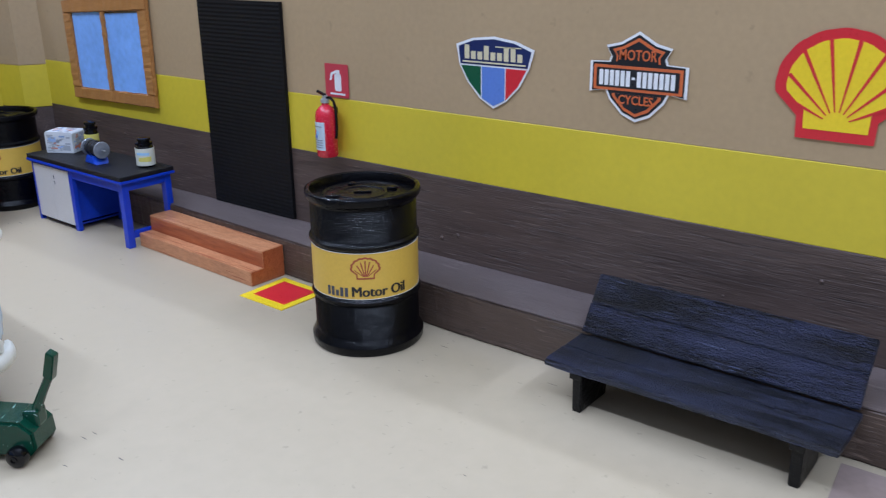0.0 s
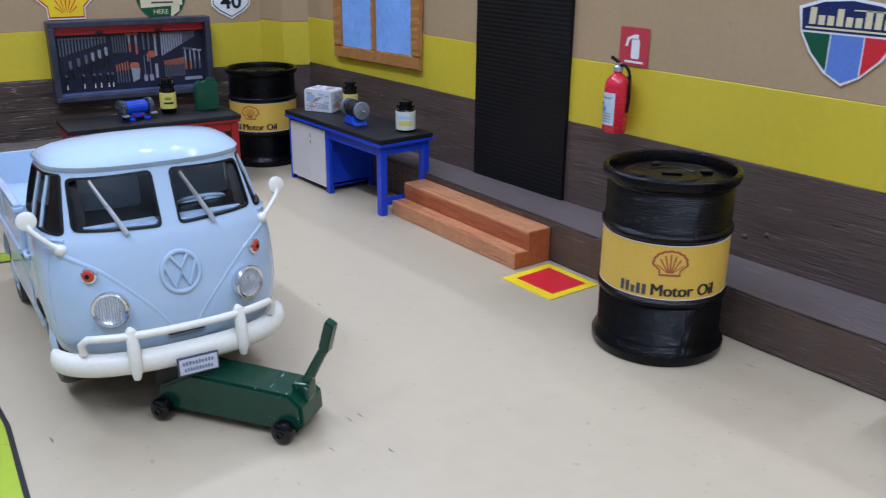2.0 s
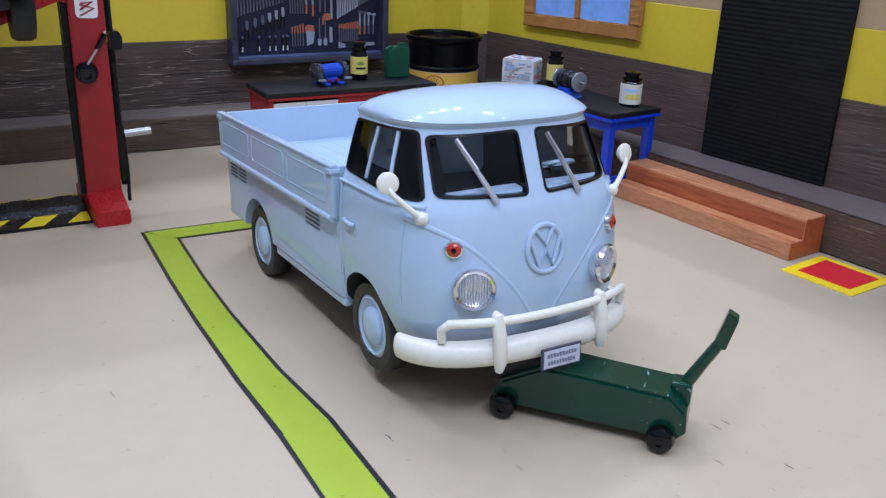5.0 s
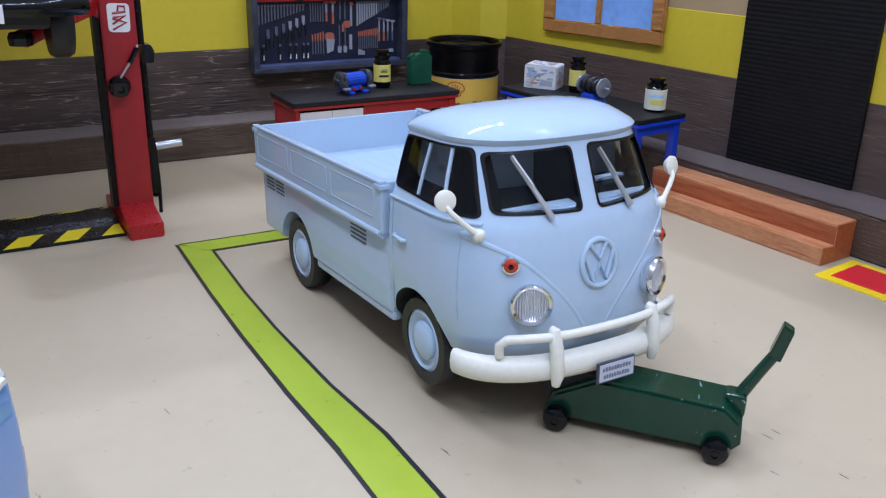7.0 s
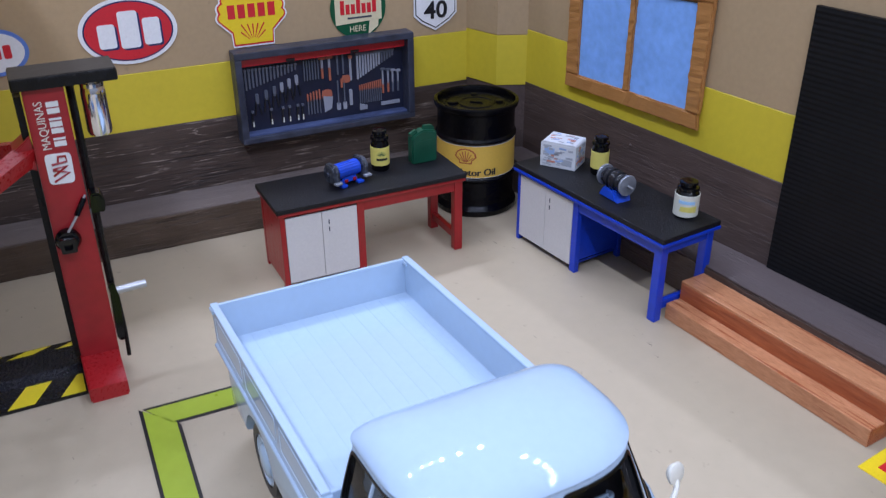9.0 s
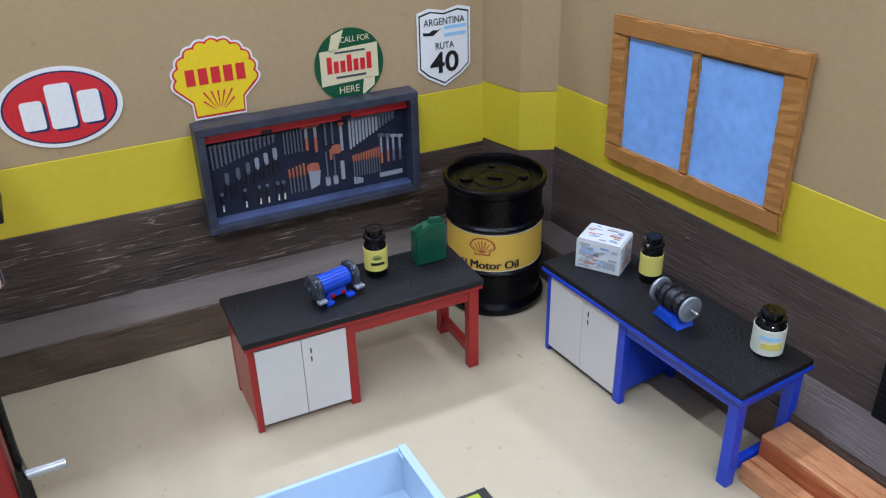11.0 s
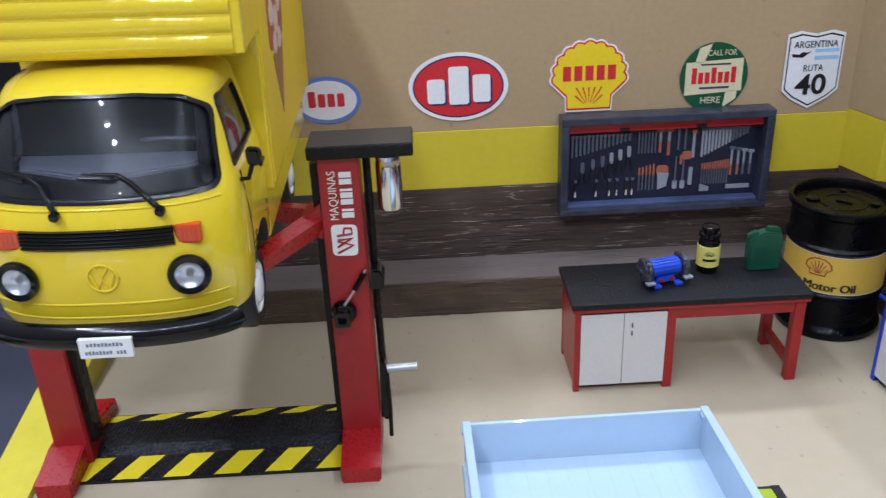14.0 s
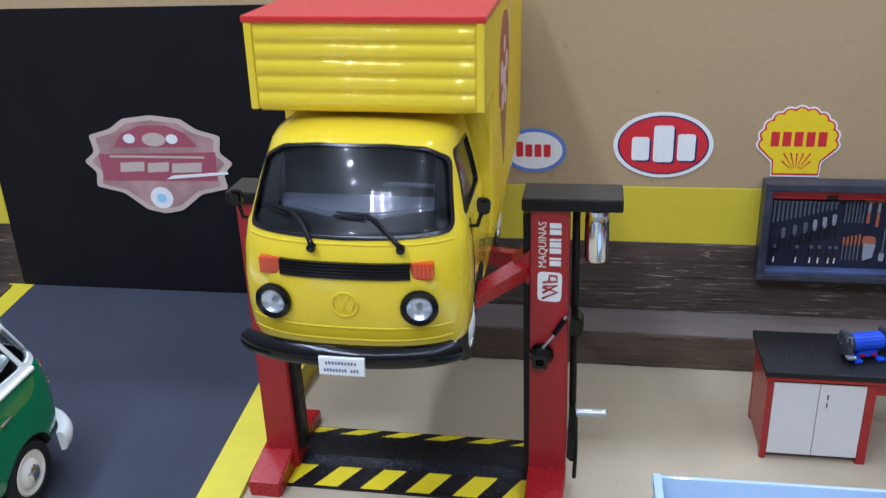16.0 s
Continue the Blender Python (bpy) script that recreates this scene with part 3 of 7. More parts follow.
def wheel_set(root, x, y, z, r, side, hub, width=0.42):
    """A tyre on a hub, turned outwards to side (+1 or -1)."""
    m = at(x, y, z, pose(0, 0, 0, 0, 90 * side, 0))
    h = width / 2
    tyre = part("wheel", turned([(r * 0.62, -h), (r * 0.92, -h), (r, -h * 0.6), (r, h * 0.6), (r * 0.93, h), (r * 0.7, h), (r * 0.66, h * 0.6)], 40, m), M_RUBBER, root, "black rubber tyre on a pressed wheel", smooth=40)
    part("rim", turned([(r * 0.69, h * 0.3), (r * 0.69, h * 0.85), (r * 0.62, h * 1.0), (r * 0.55, h * 0.75), (r * 0.42, h * 0.7)], 36, m), hub, tyre, smooth=40)
    part("hub_cap", turned([(r * 0.43, h * 0.6), (r * 0.42, h * 0.95), (r * 0.36, h * 1.15), (r * 0.2, h * 1.25), (r * 0.03, h * 1.28)], 30, m), hub, tyre, smooth=40)


def round_lamp(root, x, y, z, r, yaw, bezel, pitch=0, holder=M_BLACKPL, thick=1.1):
    m = at(x, y, z, pose(0, 0, 0, 90 + pitch, 0, yaw))
    lamp = part("headlight", turned([(r * 0.98, -0.12), (r * thick, 0.0), (r * thick, 0.05), (r * (thick - 0.08), 0.08), (r * 0.88, 0.06), (r * 0.88, -0.08), (r * 0.86, -0.1)], 32, m), bezel, root, "round headlight with a bright rim", smooth=40)
    part("reflector", turned([(r * 0.84, -0.09), (r * 0.87, 0.04), (r * 0.84, 0.035), (r * 0.7, 0.0), (r * 0.45, -0.025), (r * 0.02, -0.035)], 28, m), M_BOWL, lamp, smooth=60)
    # legs stay plain black, without the sheen coloured into the planks
    if holder is M_SILVER:
        for k in range(-5, 6):
            h = r * 0.84 * math.sqrt(1 - (k / 6) ** 2)
            part("lens_rib", rod([m @ Vector((k * r * 0.14, -h, 0.028)), m @ Vector((k * r * 0.14, h, 0.028))], r * 0.03, 5), M_SILVER, lamp)
    else:
        part("bulb", turned([(r * 0.24, -0.05), (r * 0.22, -0.005), (r * 0.1, 0.015), (r * 0.02, 0.016)], 16, m), holder, lamp, "small bulb in the middle", smooth=40)
    bm = turned([(r * 0.02, 0.085), (r * 0.45, 0.075), (r * 0.75, 0.058), (r * 0.87, 0.042), (r * 0.87, 0.055), (r * 0.75, 0.072), (r * 0.45, 0.09), (r * 0.02, 0.1)], 28, m)
    part("lens", bm, M_LENS, lamp, "clear domed lens", smooth=50).visible_shadow = False


def on_nose(root, name, pts, levels, corner, n, r, material, off=0.0, label="", closed=False, seg=8):
    """A bead that follows the front surface through points (x, z)."""
    path = [(x, nose(levels, corner, n, x, z) - off, z) for x, z in pts]
    return part(name, rod(path, r, seg, closed), material, root, label, smooth=50)


def smooth_line(pts, k=6):
    """Points along a Catmull-Rom curve."""
    out = []
    n = len(pts)
    for i in range(n - 1):
        p0, p1, p2, p3 = (Vector(pts[max(0, i - 1)]), Vector(pts[i]), Vector(pts[i + 1]), Vector(pts[min(n - 1, i + 2)]))
        for j in range(k):
            t = j / k
            out.append(tuple(0.5 * (2 * p1 + (p2 - p0) * t + (2 * p0 - 5 * p1 + 4 * p2 - p3) * t * t + (3 * p1 - p0 - 3 * p2 + p3) * t ** 3)))
    out.append(tuple(pts[-1]))
    return out


EARLY = [(0.8, 1.72, 0.72, 3.3, 0.12), (0.95, 1.84, 0.62, 3.3, 0.12), (1.3, 1.93, 0.54, 3.3, 0.12), (1.8, 1.96, 0.52, 3.3, 0.12), (2.3, 1.95, 0.56, 3.3, 0.12), (2.7, 1.92, 0.64, 3.3, 0.12),
         (2.86, 1.9, 0.7, 3.3, 0.12), (2.93, 1.86, 0.74, 3.3, 0.14), (3.4, 1.75, 0.93, 3.28, 0.18), (3.86, 1.62, 1.11, 3.25, 0.2), (3.9, 1.64, 1.08, 3.3, 0.25), (3.95, 1.65, 1.05, 3.33, 0.3),
         (4.01, 1.63, 1.08, 3.3, 0.35), (4.12, 1.54, 1.2, 3.22, 0.42), (4.22, 1.38, 1.38, 3.08, 0.48), (4.3, 1.14, 1.6, 2.9, 0.5), (4.355, 0.8, 1.85, 2.68, 0.4), (4.385, 0.45, 2.05, 2.5, 0.25), (4.39, 0.12, 2.22, 2.35, 0.05)]
EARLY = [(z if z < 3.96 else 3.95 + (z - 3.95) * 0.76, *rest) for z, *rest in EARLY]
E_CORNER, E_N = 1.35, 2.7


def mark_row(parent, x0, x1, z, h, y, count, material, gaps=()):
    """A row of tiny printed marks on a plate that faces -y."""
    step = (x1 - x0) / count
    for i in range(count):
        if i not in gaps:
            part("printed_mark", boxed(x0 + i * step, x0 + (i + 0.66) * step, y, y + 0.012, z - h / 2, z + h / 2 * (1 if i % 3 else 0.7)), material, parent)


def early_windows(side_ends):
    wins = []
    for s in (-1, 1):
        quad = [(s * 0.15, 2.96), (s * 1.45, 3.01), (s * 1.38, 3.77), (s * 0.15, 3.81)]
        wins.append(("windscreen", "xz", rounded(quad if s > 0 else quad[::-1], 0.1), -1.0, 2.1))
        for y0, y1, t0, t1 in side_ends:
            quad = [(y0, 2.95 + (y0 - 1.2) * 0.05), (y1, 2.95 + (y1 - 1.2) * 0.05), (t1, 3.8), (t0, 3.82)]
            wins.append(("side_window", "yz", rounded(quad, 0.1), s * 1.2, s * 2.4))
    return wins


def early_front(root, paint, trim, bumper_bars=True, emblem=True, plate=True, mirrors=True, fat=1.0):
    """What the nose of the early bus carries."""
    L = (EARLY, E_CORNER, E_N)
    for s in (-1, 1):
        x = s * 1.13
        round_lamp(root, x, nose(*L, x, 1.79) - 0.07, 1.79, 0.275, s * 24, M_CHROME, holder=M_SILVER)
        x = s * 1.35
        m = at(x, nose(*L, x, 2.35) - 0.03, 2.35, pose(0, 0, 0, 90, 0, s * 33))
        ind = part("indicator", turned([(0.125, -0.06), (0.125, 0.03), (0.1, 0.045)], 20, m), M_CHROME, root, "small round indicator in a chrome ring", smooth=40)
        part("lens", turned([(0.105, 0.03), (0.095, 0.06), (0.05, 0.08), (0.01, 0.085)], 18, m), M_AMBER, ind, "orange lens", smooth=60)
        part("screw", turned([(0.04, 0.07), (0.036, 0.09), (0.008, 0.095)], 20, m), M_BLACKPL, ind)
        line = smooth_line([(s * 1.78, 2.72), (s * 1.55, 2.6), (s * 1.17, 2.38), (s * 0.84, 2.08), (s * 0.48, 1.69), (s * 0.22, 1.32), (s * 0.14, 1.2)])
        on_nose(root, "crease", line, *L, 0.06, paint, -0.05)
        # wiper
        p = [(s * 0.69 - 0.4, 3.74), (s * 0.7 - 0.2, 3.34), (s * 0.7, 2.92)]
        path = [(x_, nose(*L, x_, z_) - 0.07, z_) for x_, z_ in p]
        wiper = part("wiper", rod(path, [0.022, 0.036, 0.045], 8), M_SILVER, root, "silver wiper arm", smooth=40)
        part("blade", rod([(a, b - 0.03, c + 0.02) for a, b, c in path[:2]], 0.022, 6), M_SILVER, wiper)
        # mirror on a bent arm
        if not mirrors:
            continue
        fx = flank(*L, 1.1, 2.76)
        arm = part("mirror", rod(smooth_line([(s * fx, 1.1, 2.76), (s * (fx + 0.1), 1.1, 2.8), (s * 2.0, 1.22, 3.06), (s * 2.04, 1.3, 3.16)]), [0.05] * 7 + [0.04] * 12, 8), M_CREAM, root, "cream round door mirror on an arm", smooth=50)
        lathe_m = at(s * 2.05, 1.32, 3.22, pose(0, 0, 0, 80, 0, s * 12))
        part("mirror_head", turned([(0.02, -0.09), (0.1, -0.07), (0.152, 0.0), (0.152, 0.03), (0.12, 0.05), (0.02, 0.05)], 24, lathe_m), M_CREAM, arm, smooth=50)
        part("mirror_foot", turned([(0.02, -0.1), (0.08, -0.08), (0.1, 0.0), (0.08, 0.06), (0.02, 0.08)], 16, at(s * (fx + 0.02), 1.1, 2.74)), M_CREAM, arm, smooth=60)
    if emblem:
        loop = [(0.02 + 0.305 * math.cos(radians(a)), 2.21 + 0.335 * math.sin(radians(a))) for a in range(0, 360, 10)]
        badge = on_nose(root, "emblem", loop, *L, 0.042, paint, 0.012, "raised round emblem", True)
        for pts in ([(-0.13, 2.49), (0.02, 2.27), (0.17, 2.49)], [(-0.25, 2.39), (-0.09, 1.96), (0.02, 2.19), (0.13, 1.96), (0.29, 2.39)]):
            part("stroke", rod([(x, nose(*L, x, z) - 0.02, z) for x, z in pts], 0.036, 8), paint, badge, smooth=50)
    # bumper: a deep bar that wraps round the nose
    def wrap(z, off, xm, k=24):
        pts = []
        for i in range(k + 1):
            x = -xm + 2 * xm * i / k
            pts.append((x, nose(EARLY, E_CORNER, E_N, x * 0.93, 1.3) - off, z))
        return pts
    bm = fresh()
    prof = [(-0.05, 0.72), (0.1, 0.74), (0.16, 0.81), (0.18, 0.93), (0.14, 1.04), (0.05, 1.09), (-0.06, 1.08)]
    rows = []
    for i in range(33):
        a = -1.0 + 2.0 * i / 32
        x = 1.895 * math.sin(a * math.pi / 2)
        y = 0.3 + 1.25 * (1 - max(0, 1 - min(1, abs(x) / 1.92) ** 2.5) ** (1 / 2.5))
        sl = a * 75
        nx, ny = math.sin(radians(sl)), -math.cos(radians(sl))
        rows.append([bm.verts.new((x + nx * o, y + ny * o, z)) for o, z in [(o_ * fat * (1 - 0.45 * abs(a) ** 4), 0.92 - 0.2 * (fat - 1) + (z_ - 0.92) * fat) for o_, z_ in prof]])
    for a, b in zip(rows, rows[1:]):
        for i in range(len(prof)):
            j = (i + 1) % len(prof)
            bm.faces.new((a[i], a[j], b[j], b[i]))
    bm.faces.new(rows[0])
    bm.faces.new(rows[-1][::-1])
    bmesh.ops.recalc_face_normals(bm, faces=bm.faces)
    bump_ob = part("bumper", bm, trim, root, "cream plastic bumper with guard rail", smooth=50)
    bump_ob.location.x = -0.06 * CM
    bump_ob.location.y = (fat - 1) * 0.65 * CM

    def by(x):
        return 0.3 + 1.25 * (1 - max(0, 1 - min(1, abs(x) / 1.92) ** 2.5) ** (1 / 2.5))
    if bumper_bars:
        for s in (-1, 1):
            x = s * 0.88
            part("overrider", rod([(x, by(x) - 0.17, 0.68), (x, by(x) - 0.2, 0.85), (x, by(x) - 0.17, 1.2), (x, by(x) - 0.1, 1.47), (x, by(x) - 0.04, 1.5)], [0.06, 0.1, 0.1, 0.09, 0.04], 12), trim, bump_ob, smooth=50)
        rail = [(-1.56, by(1.56) - 0.08, 1.12), (-1.58, by(1.58) - 0.12, 1.3), (-1.5, by(1.5) - 0.13, 1.39)] + [(x / 10, by(x / 10) - 0.13, 1.4) for x in range(-13, 14)] + [(1.5, by(1.5) - 0.13, 1.39), (1.58, by(1.58) - 0.12, 1.3), (1.56, by(1.56) - 0.08, 1.12)]
        part("guard_rail", rod(rail, 0.065, 10), trim, bump_ob, smooth=60)
    if plate:
        pl = part("number_plate", boxed(-0.34, 0.34, 0.03, 0.07, 0.6, 0.92, 0.012), M_GREYBAR, root, "small dark-framed plate with two printed lines")
        part("plate_face", boxed(-0.31, 0.31, 0.018, 0.034, 0.63, 0.89), M_PLATEF, pl)
        mark_row(pl, -0.26, 0.26, 0.815, 0.06, 0.01, 10, M_PLATEP)
        mark_row(pl, -0.24, 0.24, 0.705, 0.06, 0.01, 10, M_PLATEP)
    part("air_slot", boxed(-0.3, 0.3, 0.5, 0.58, 1.17, 1.2), M_UNDER, root)


def cabin(root, seat_mat, z0=1.3, dash=0.0, tall=1.75):
    part("cabin_floor", boxed(-1.6, 1.6, 1.2, 3.1, z0, z0 + 0.1), M_DARKIN, root)
    s = part("seat", boxed(-1.45, 1.45, 2.35, 2.95, z0 + 0.6, z0 + 0.95, 0.1), M_DARKIN, root, "dark bench seat")
    part("seat_back", boxed(-1.45, 1.45, 2.8, 3.05, z0 + 0.9, z0 + tall, 0.1), M_DARKIN, s)
    front = [(-0.4, 0.84), (0.4, 0.84), (1.15, 0.95), (1.3, 1.06), (1.3, 1.16), (-1.3, 1.16), (-1.3, 1.06), (-1.15, 0.95)]
    part("dashboard", slab(front if dash else [(-0.4, 1.0), (0.4, 1.0), (1.15, 1.3), (1.25, 1.75), (-1.25, 1.75), (-1.15, 1.3)], z0 + 1.46, z0 + 1.63 + dash, "xy", 0.03), seat_mat, root)
    m = at(0.72, 1.95 - dash * 2, z0 + 1.72, pose(0, 0, 0, -25, 0, 0))
    loop = [(0.38 * math.cos(radians(a)), 0.38 * math.sin(radians(a)), 0) for a in range(0, 360, 15)]
    bm = rod(loop, 0.035, 8, True)
    box(bm, -0.36, 0.36, -0.03, 0.03, -0.02, 0.02)
    box(bm, -0.03, 0.03, -0.36, 0.0, -0.02, 0.02)
    bmesh.ops.transform(bm, matrix=m, verts=bm.verts)
    wheel_ob = part("steering_wheel", bm, seat_mat, root, "pale steering wheel", smooth=50)
    part("column", rod([m @ Vector((0, 0, 0)), m @ Vector((0, 0.1, -0.8))], 0.04, 8), M_DARKIN, wheel_ob)


# ---- the pale blue pick-up with its nose on the jack ----
PT, PY, PITCH, YAW = 0.0, 7.4, -3.3, -6.2
pick = new("pickup_truck")
pick.matrix_world = pose(0.0758, 0.22191, 0, 0, 0, YAW) @ pose(0, PY * CM, 0) @ pose(0, 0, 0, PITCH, 0, 0) @ pose(0, -PY * CM, 0)
tagged(pick, "pale blue model pick-up with cream bumper, raised on a jack", "toy truck")
cab_with_windows(pick, EARLY, E_CORNER, E_N, early_windows([(1.17, 3.14, 1.58, 3.1)]) + [("rear_window", "xz", rounded([(-0.9, 3.15), (0.9, 3.15), (0.85, 3.75), (-0.85, 3.75)], 0.12), 2.8, 3.8)], [(2.4, 0.72, 0.86)], M_PICK, inner_shade=False)
early_front(pick, M_PICK, M_CREAM)
cabin(pick, M_PICK, dash=0.1)
for s in (-1, 1):
    for y in (2.4, 7.4):
        wheel_set(pick, s * 1.62, y, 0.72, 0.72, s, M_PICK)
    for y0, y1 in ((1.78, 1.92), (2.5, 2.42)):
        bar_at = [(s * (flank(EARLY, E_CORNER, E_N, y0 + (y1 - y0) * k, 2.97 + 0.86 * k) - 0.03), y0 + (y1 - y0) * k, 2.97 + 0.86 * k) for k in (0, 0.5, 1)]
        part("window_bar", rod(bar_at, 0.032, 8), M_PICK, pick, "slim pale bar across the side glass", smooth=50)
    # door: seam, handle, belt moulding and vertical quarter-light bars
    door_seam = part("door", rod([(s * flank(EARLY, E_CORNER, E_N, 1.3, z), 1.3, z) for z in (1.2, 1.6, 2.0, 2.4, 2.8)], 0.009, 5), M_SEAM, pick, "cab door seam")
    part("door_handle", rod([(s * 1.95, 2.66, 2.28), (s * 2.0, 2.68, 2.29), (s * 2.0, 2.95, 2.3), (s * 1.95, 2.98, 2.3)], 0.035, 8), M_PICK, door_seam, smooth=50)
    part("rear_seam", rod([(s * 1.945, 3.1, 1.2), (s * 1.955, 3.1, 2.3), (s * 1.91, 3.1, 2.86)], 0.009, 5), M_SEAM, door_seam)
    part("belt_moulding", rod([(s * flank(EARLY, E_CORNER, E_N, y_, 2.86), y_, 2.87) for y_ in (1.1, 1.3, 1.6, 1.9, 2.3, 3.2)], 0.03, 6), M_PICK, pick, smooth=60)
# body below the load bed, with rear wheel arches
lower = boxed(-1.9, 1.9, 3.28, 9.26, 0.85, 2.18, 0.12, 3)
lower = carve(lower, turned([(0.86, -3.0), (0.86, 3.0)], 36, at(0, 7.4, 0.72, AX_X)))
part("body_side", lower, M_PICK, pick, smooth=35)
part("chassis", boxed(-1.45, 1.45, 1.4, 8.9, 0.55, 0.95, 0.08), M_UNDER, pick)
for s in (-1, 1):
    part("sill", boxed(min(s * 1.7, s * 1.86), max(s * 1.7, s * 1.86), 3.3, 6.5, 0.72, 0.9, 0.05), M_PICK, pick)
    vents = part("air_vents", boxed(min(s * 1.88, s * 1.905), max(s * 1.88, s * 1.905), 7.9, 9.0, 1.72, 2.1, 0.01), M_PICK, pick, "pressed side louvres")
    for i in range(4):
        part("slot", boxed(min(s * 1.9, s * 1.912), max(s * 1.9, s * 1.912), 4.15, 4.75, 1.8 + i * 0.075, 1.83 + i * 0.075), M_SLOT, vents)
        for y0 in (7.95, 8.5):
            part("slot", boxed(min(s * 1.9, s * 1.912), max(s * 1.9, s * 1.912), y0, y0 + 0.45, 1.78 + i * 0.075, 1.815 + i * 0.075), M_SLOT, vents)
part("tail_panel", boxed(-1.7, 1.7, 9.22, 9.32, 0.75, 1.1, 0.03), M_CREAM, pick, "cream rear bumper")
# load bed: floor with ribs and four thin drop sides
bed = part("load_bed", boxed(-1.98, 1.98, 3.4, 9.3, 2.1, 2.28, 0.03), M_PICK, pick, "open load bed with ribbed floor")
for i in range(11):
    x = -1.65 + i * 0.33
    part("floor_rib", boxed(x - 0.05, x + 0.05, 3.6, 9.2, 2.27, 2.2835, 0.002, 1), M_PICK, bed)
for s in (-1, 1):
    x0, x1 = (s * 1.9, s * 2.0) if s > 0 else (s * 2.0, s * 1.9)
    side = part("side_board", boxed(x0, x1, 3.36, 9.33, 2.2, 3.04, 0.03), M_PICK, bed)
    for a, b in ((3.6, 5.3), (5.5, 7.2), (7.4, 9.1)):
        o = s * 2.0
        loop = [(o, y, z) for y, z in rounded([(a, 2.42), (b, 2.42), (b, 2.88), (a, 2.88)], 0.06, 2)]
        part("pressing", rod(loop, 0.011, 5, True), M_PICK, side, smooth=60)
    part("top_lip", boxed(x0 - 0.02, x1 + 0.02, 3.36, 9.33, 3.0, 3.06, 0.025), M_PICK, side)
    part("lower_rail", rod([(s * 2.0, 3.4, 2.2), (s * 2.0, 9.28, 2.2)], 0.05, 8), M_PICK, side, smooth=60)
    for y in (3.42, 9.2):
        part("corner_catch", boxed(x0 - 0.04, x1 + 0.04, y - 0.1, y + 0.12, 2.92, 3.0, 0.02), M_PICK, side)
for y0, y1, nm in ((3.36, 3.45, "head_board"), (9.24, 9.33, "tail_board")):
    part(nm, boxed(-1.94, 1.94, y0 + 0.006, y1 - 0.006, 2.2, 3.03, 0.02), M_PICK, bed)


# ---- vans of the same early shape ----
def early_van(name, m, low, high, label):
    root = new(name)
    root.matrix_world = m
    tagged(root, label, "toy van")
    wins = early_windows([(1.17, 1.7, 1.58, 2.02), (1.8, 2.9, 2.12, 2.86), (3.2, 4.6, 3.2, 4.6), (4.9, 6.3, 4.9, 6.3), (6.6, 8.2, 6.6, 8.1)])
    lev = [(z, w, f, 9.4 - (0.0 if z < 2.9 else (z - 2.9) * 0.25), max(rc, 0.25)) for z, w, f, r, rc in EARLY]
    lev[-5:] = [(4.17, 1.38, 1.38, 8.72, 0.5), (4.24, 0.98, 1.7, 8.4, 0.5), (4.275, 0.55, 1.98, 8.0, 0.3), (4.284, 0.15, 2.2, 7.6, 0.1)]
    body = cab_with_windows(root, lev, E_CORNER, E_N, wins, [(2.4, 0.72, 0.86), (7.4, 0.72, 0.86)], [low, high], gasket=M_WHITEV)
    for p in body.data.polygons:
        if p.material_index < 2:
            p.material_index = 1 if p.center.z > 2.86 * CM else 0
    early_front(root, low, M_WHITEV, bumper_bars=False, plate=False, mirrors=False, fat=1.35)
    for s in (-1, 1):
        line = [(s * 1.92, y, 2.86) for y in (1.6, 3, 5, 7, 9.1)]
        part("belt_moulding", rod(line, 0.05, 6), M_WHITEV, root, "white belt moulding", smooth=60)
        for y in (2.4, 7.4):
            wheel_set(root, s * 1.62, y, 0.72, 0.72, s, M_CREAM)
            part("hub_cap", turned([(0.2, 0.0), (0.19, 0.05), (0.12, 0.09), (0.02, 0.1)], 22, at(s * 1.835, y, 0.72, pose(0, 0, 0, 0, s * 90, 0))), M_CHROME, root, "small chrome hub cap", smooth=50)
        part("door_handle", rod([(s * 1.95, 2.7, 2.4), (s * 2.02, 2.7, 2.4), (s * 2.02, 3.0, 2.4), (s * 1.95, 3.0, 2.4)], 0.03, 6), M_CHROME, root)
        tl = part("tail_light", boxed(min(s * 1.6, s * 1.86), max(s * 1.6, s * 1.86), 9.3, 9.45, 1.5, 1.95, 0.06), M_REDLENS, root, "small orange tail light")
    part("chassis", boxed(-1.45, 1.45, 1.4, 8.9, 0.5, 0.95, 0.08), M_UNDER, root)
    part("rear_bumper", boxed(-1.85, 1.85, 9.4, 9.6, 0.8, 1.15, 0.08), M_WHITEV, root)
    cabin(root, M_WHITEV)
    return root


early_van("van", pose(-0.0737, 0.371, 0.0, 0, 0, 173) @ pose(0, 0.074, 0) @ pose(0, 0, 0, -3, 0, 0) @ pose(0, -0.074, 0), M_GREENV, M_WHITEV, "green and white model van parked on the grey drive")
early_van("van", pose(-0.0672, 0.1705, 0, 0, 0, -34.8), M_BLUEV, M_WHITEV, "sky blue and white model van on the beige floor")

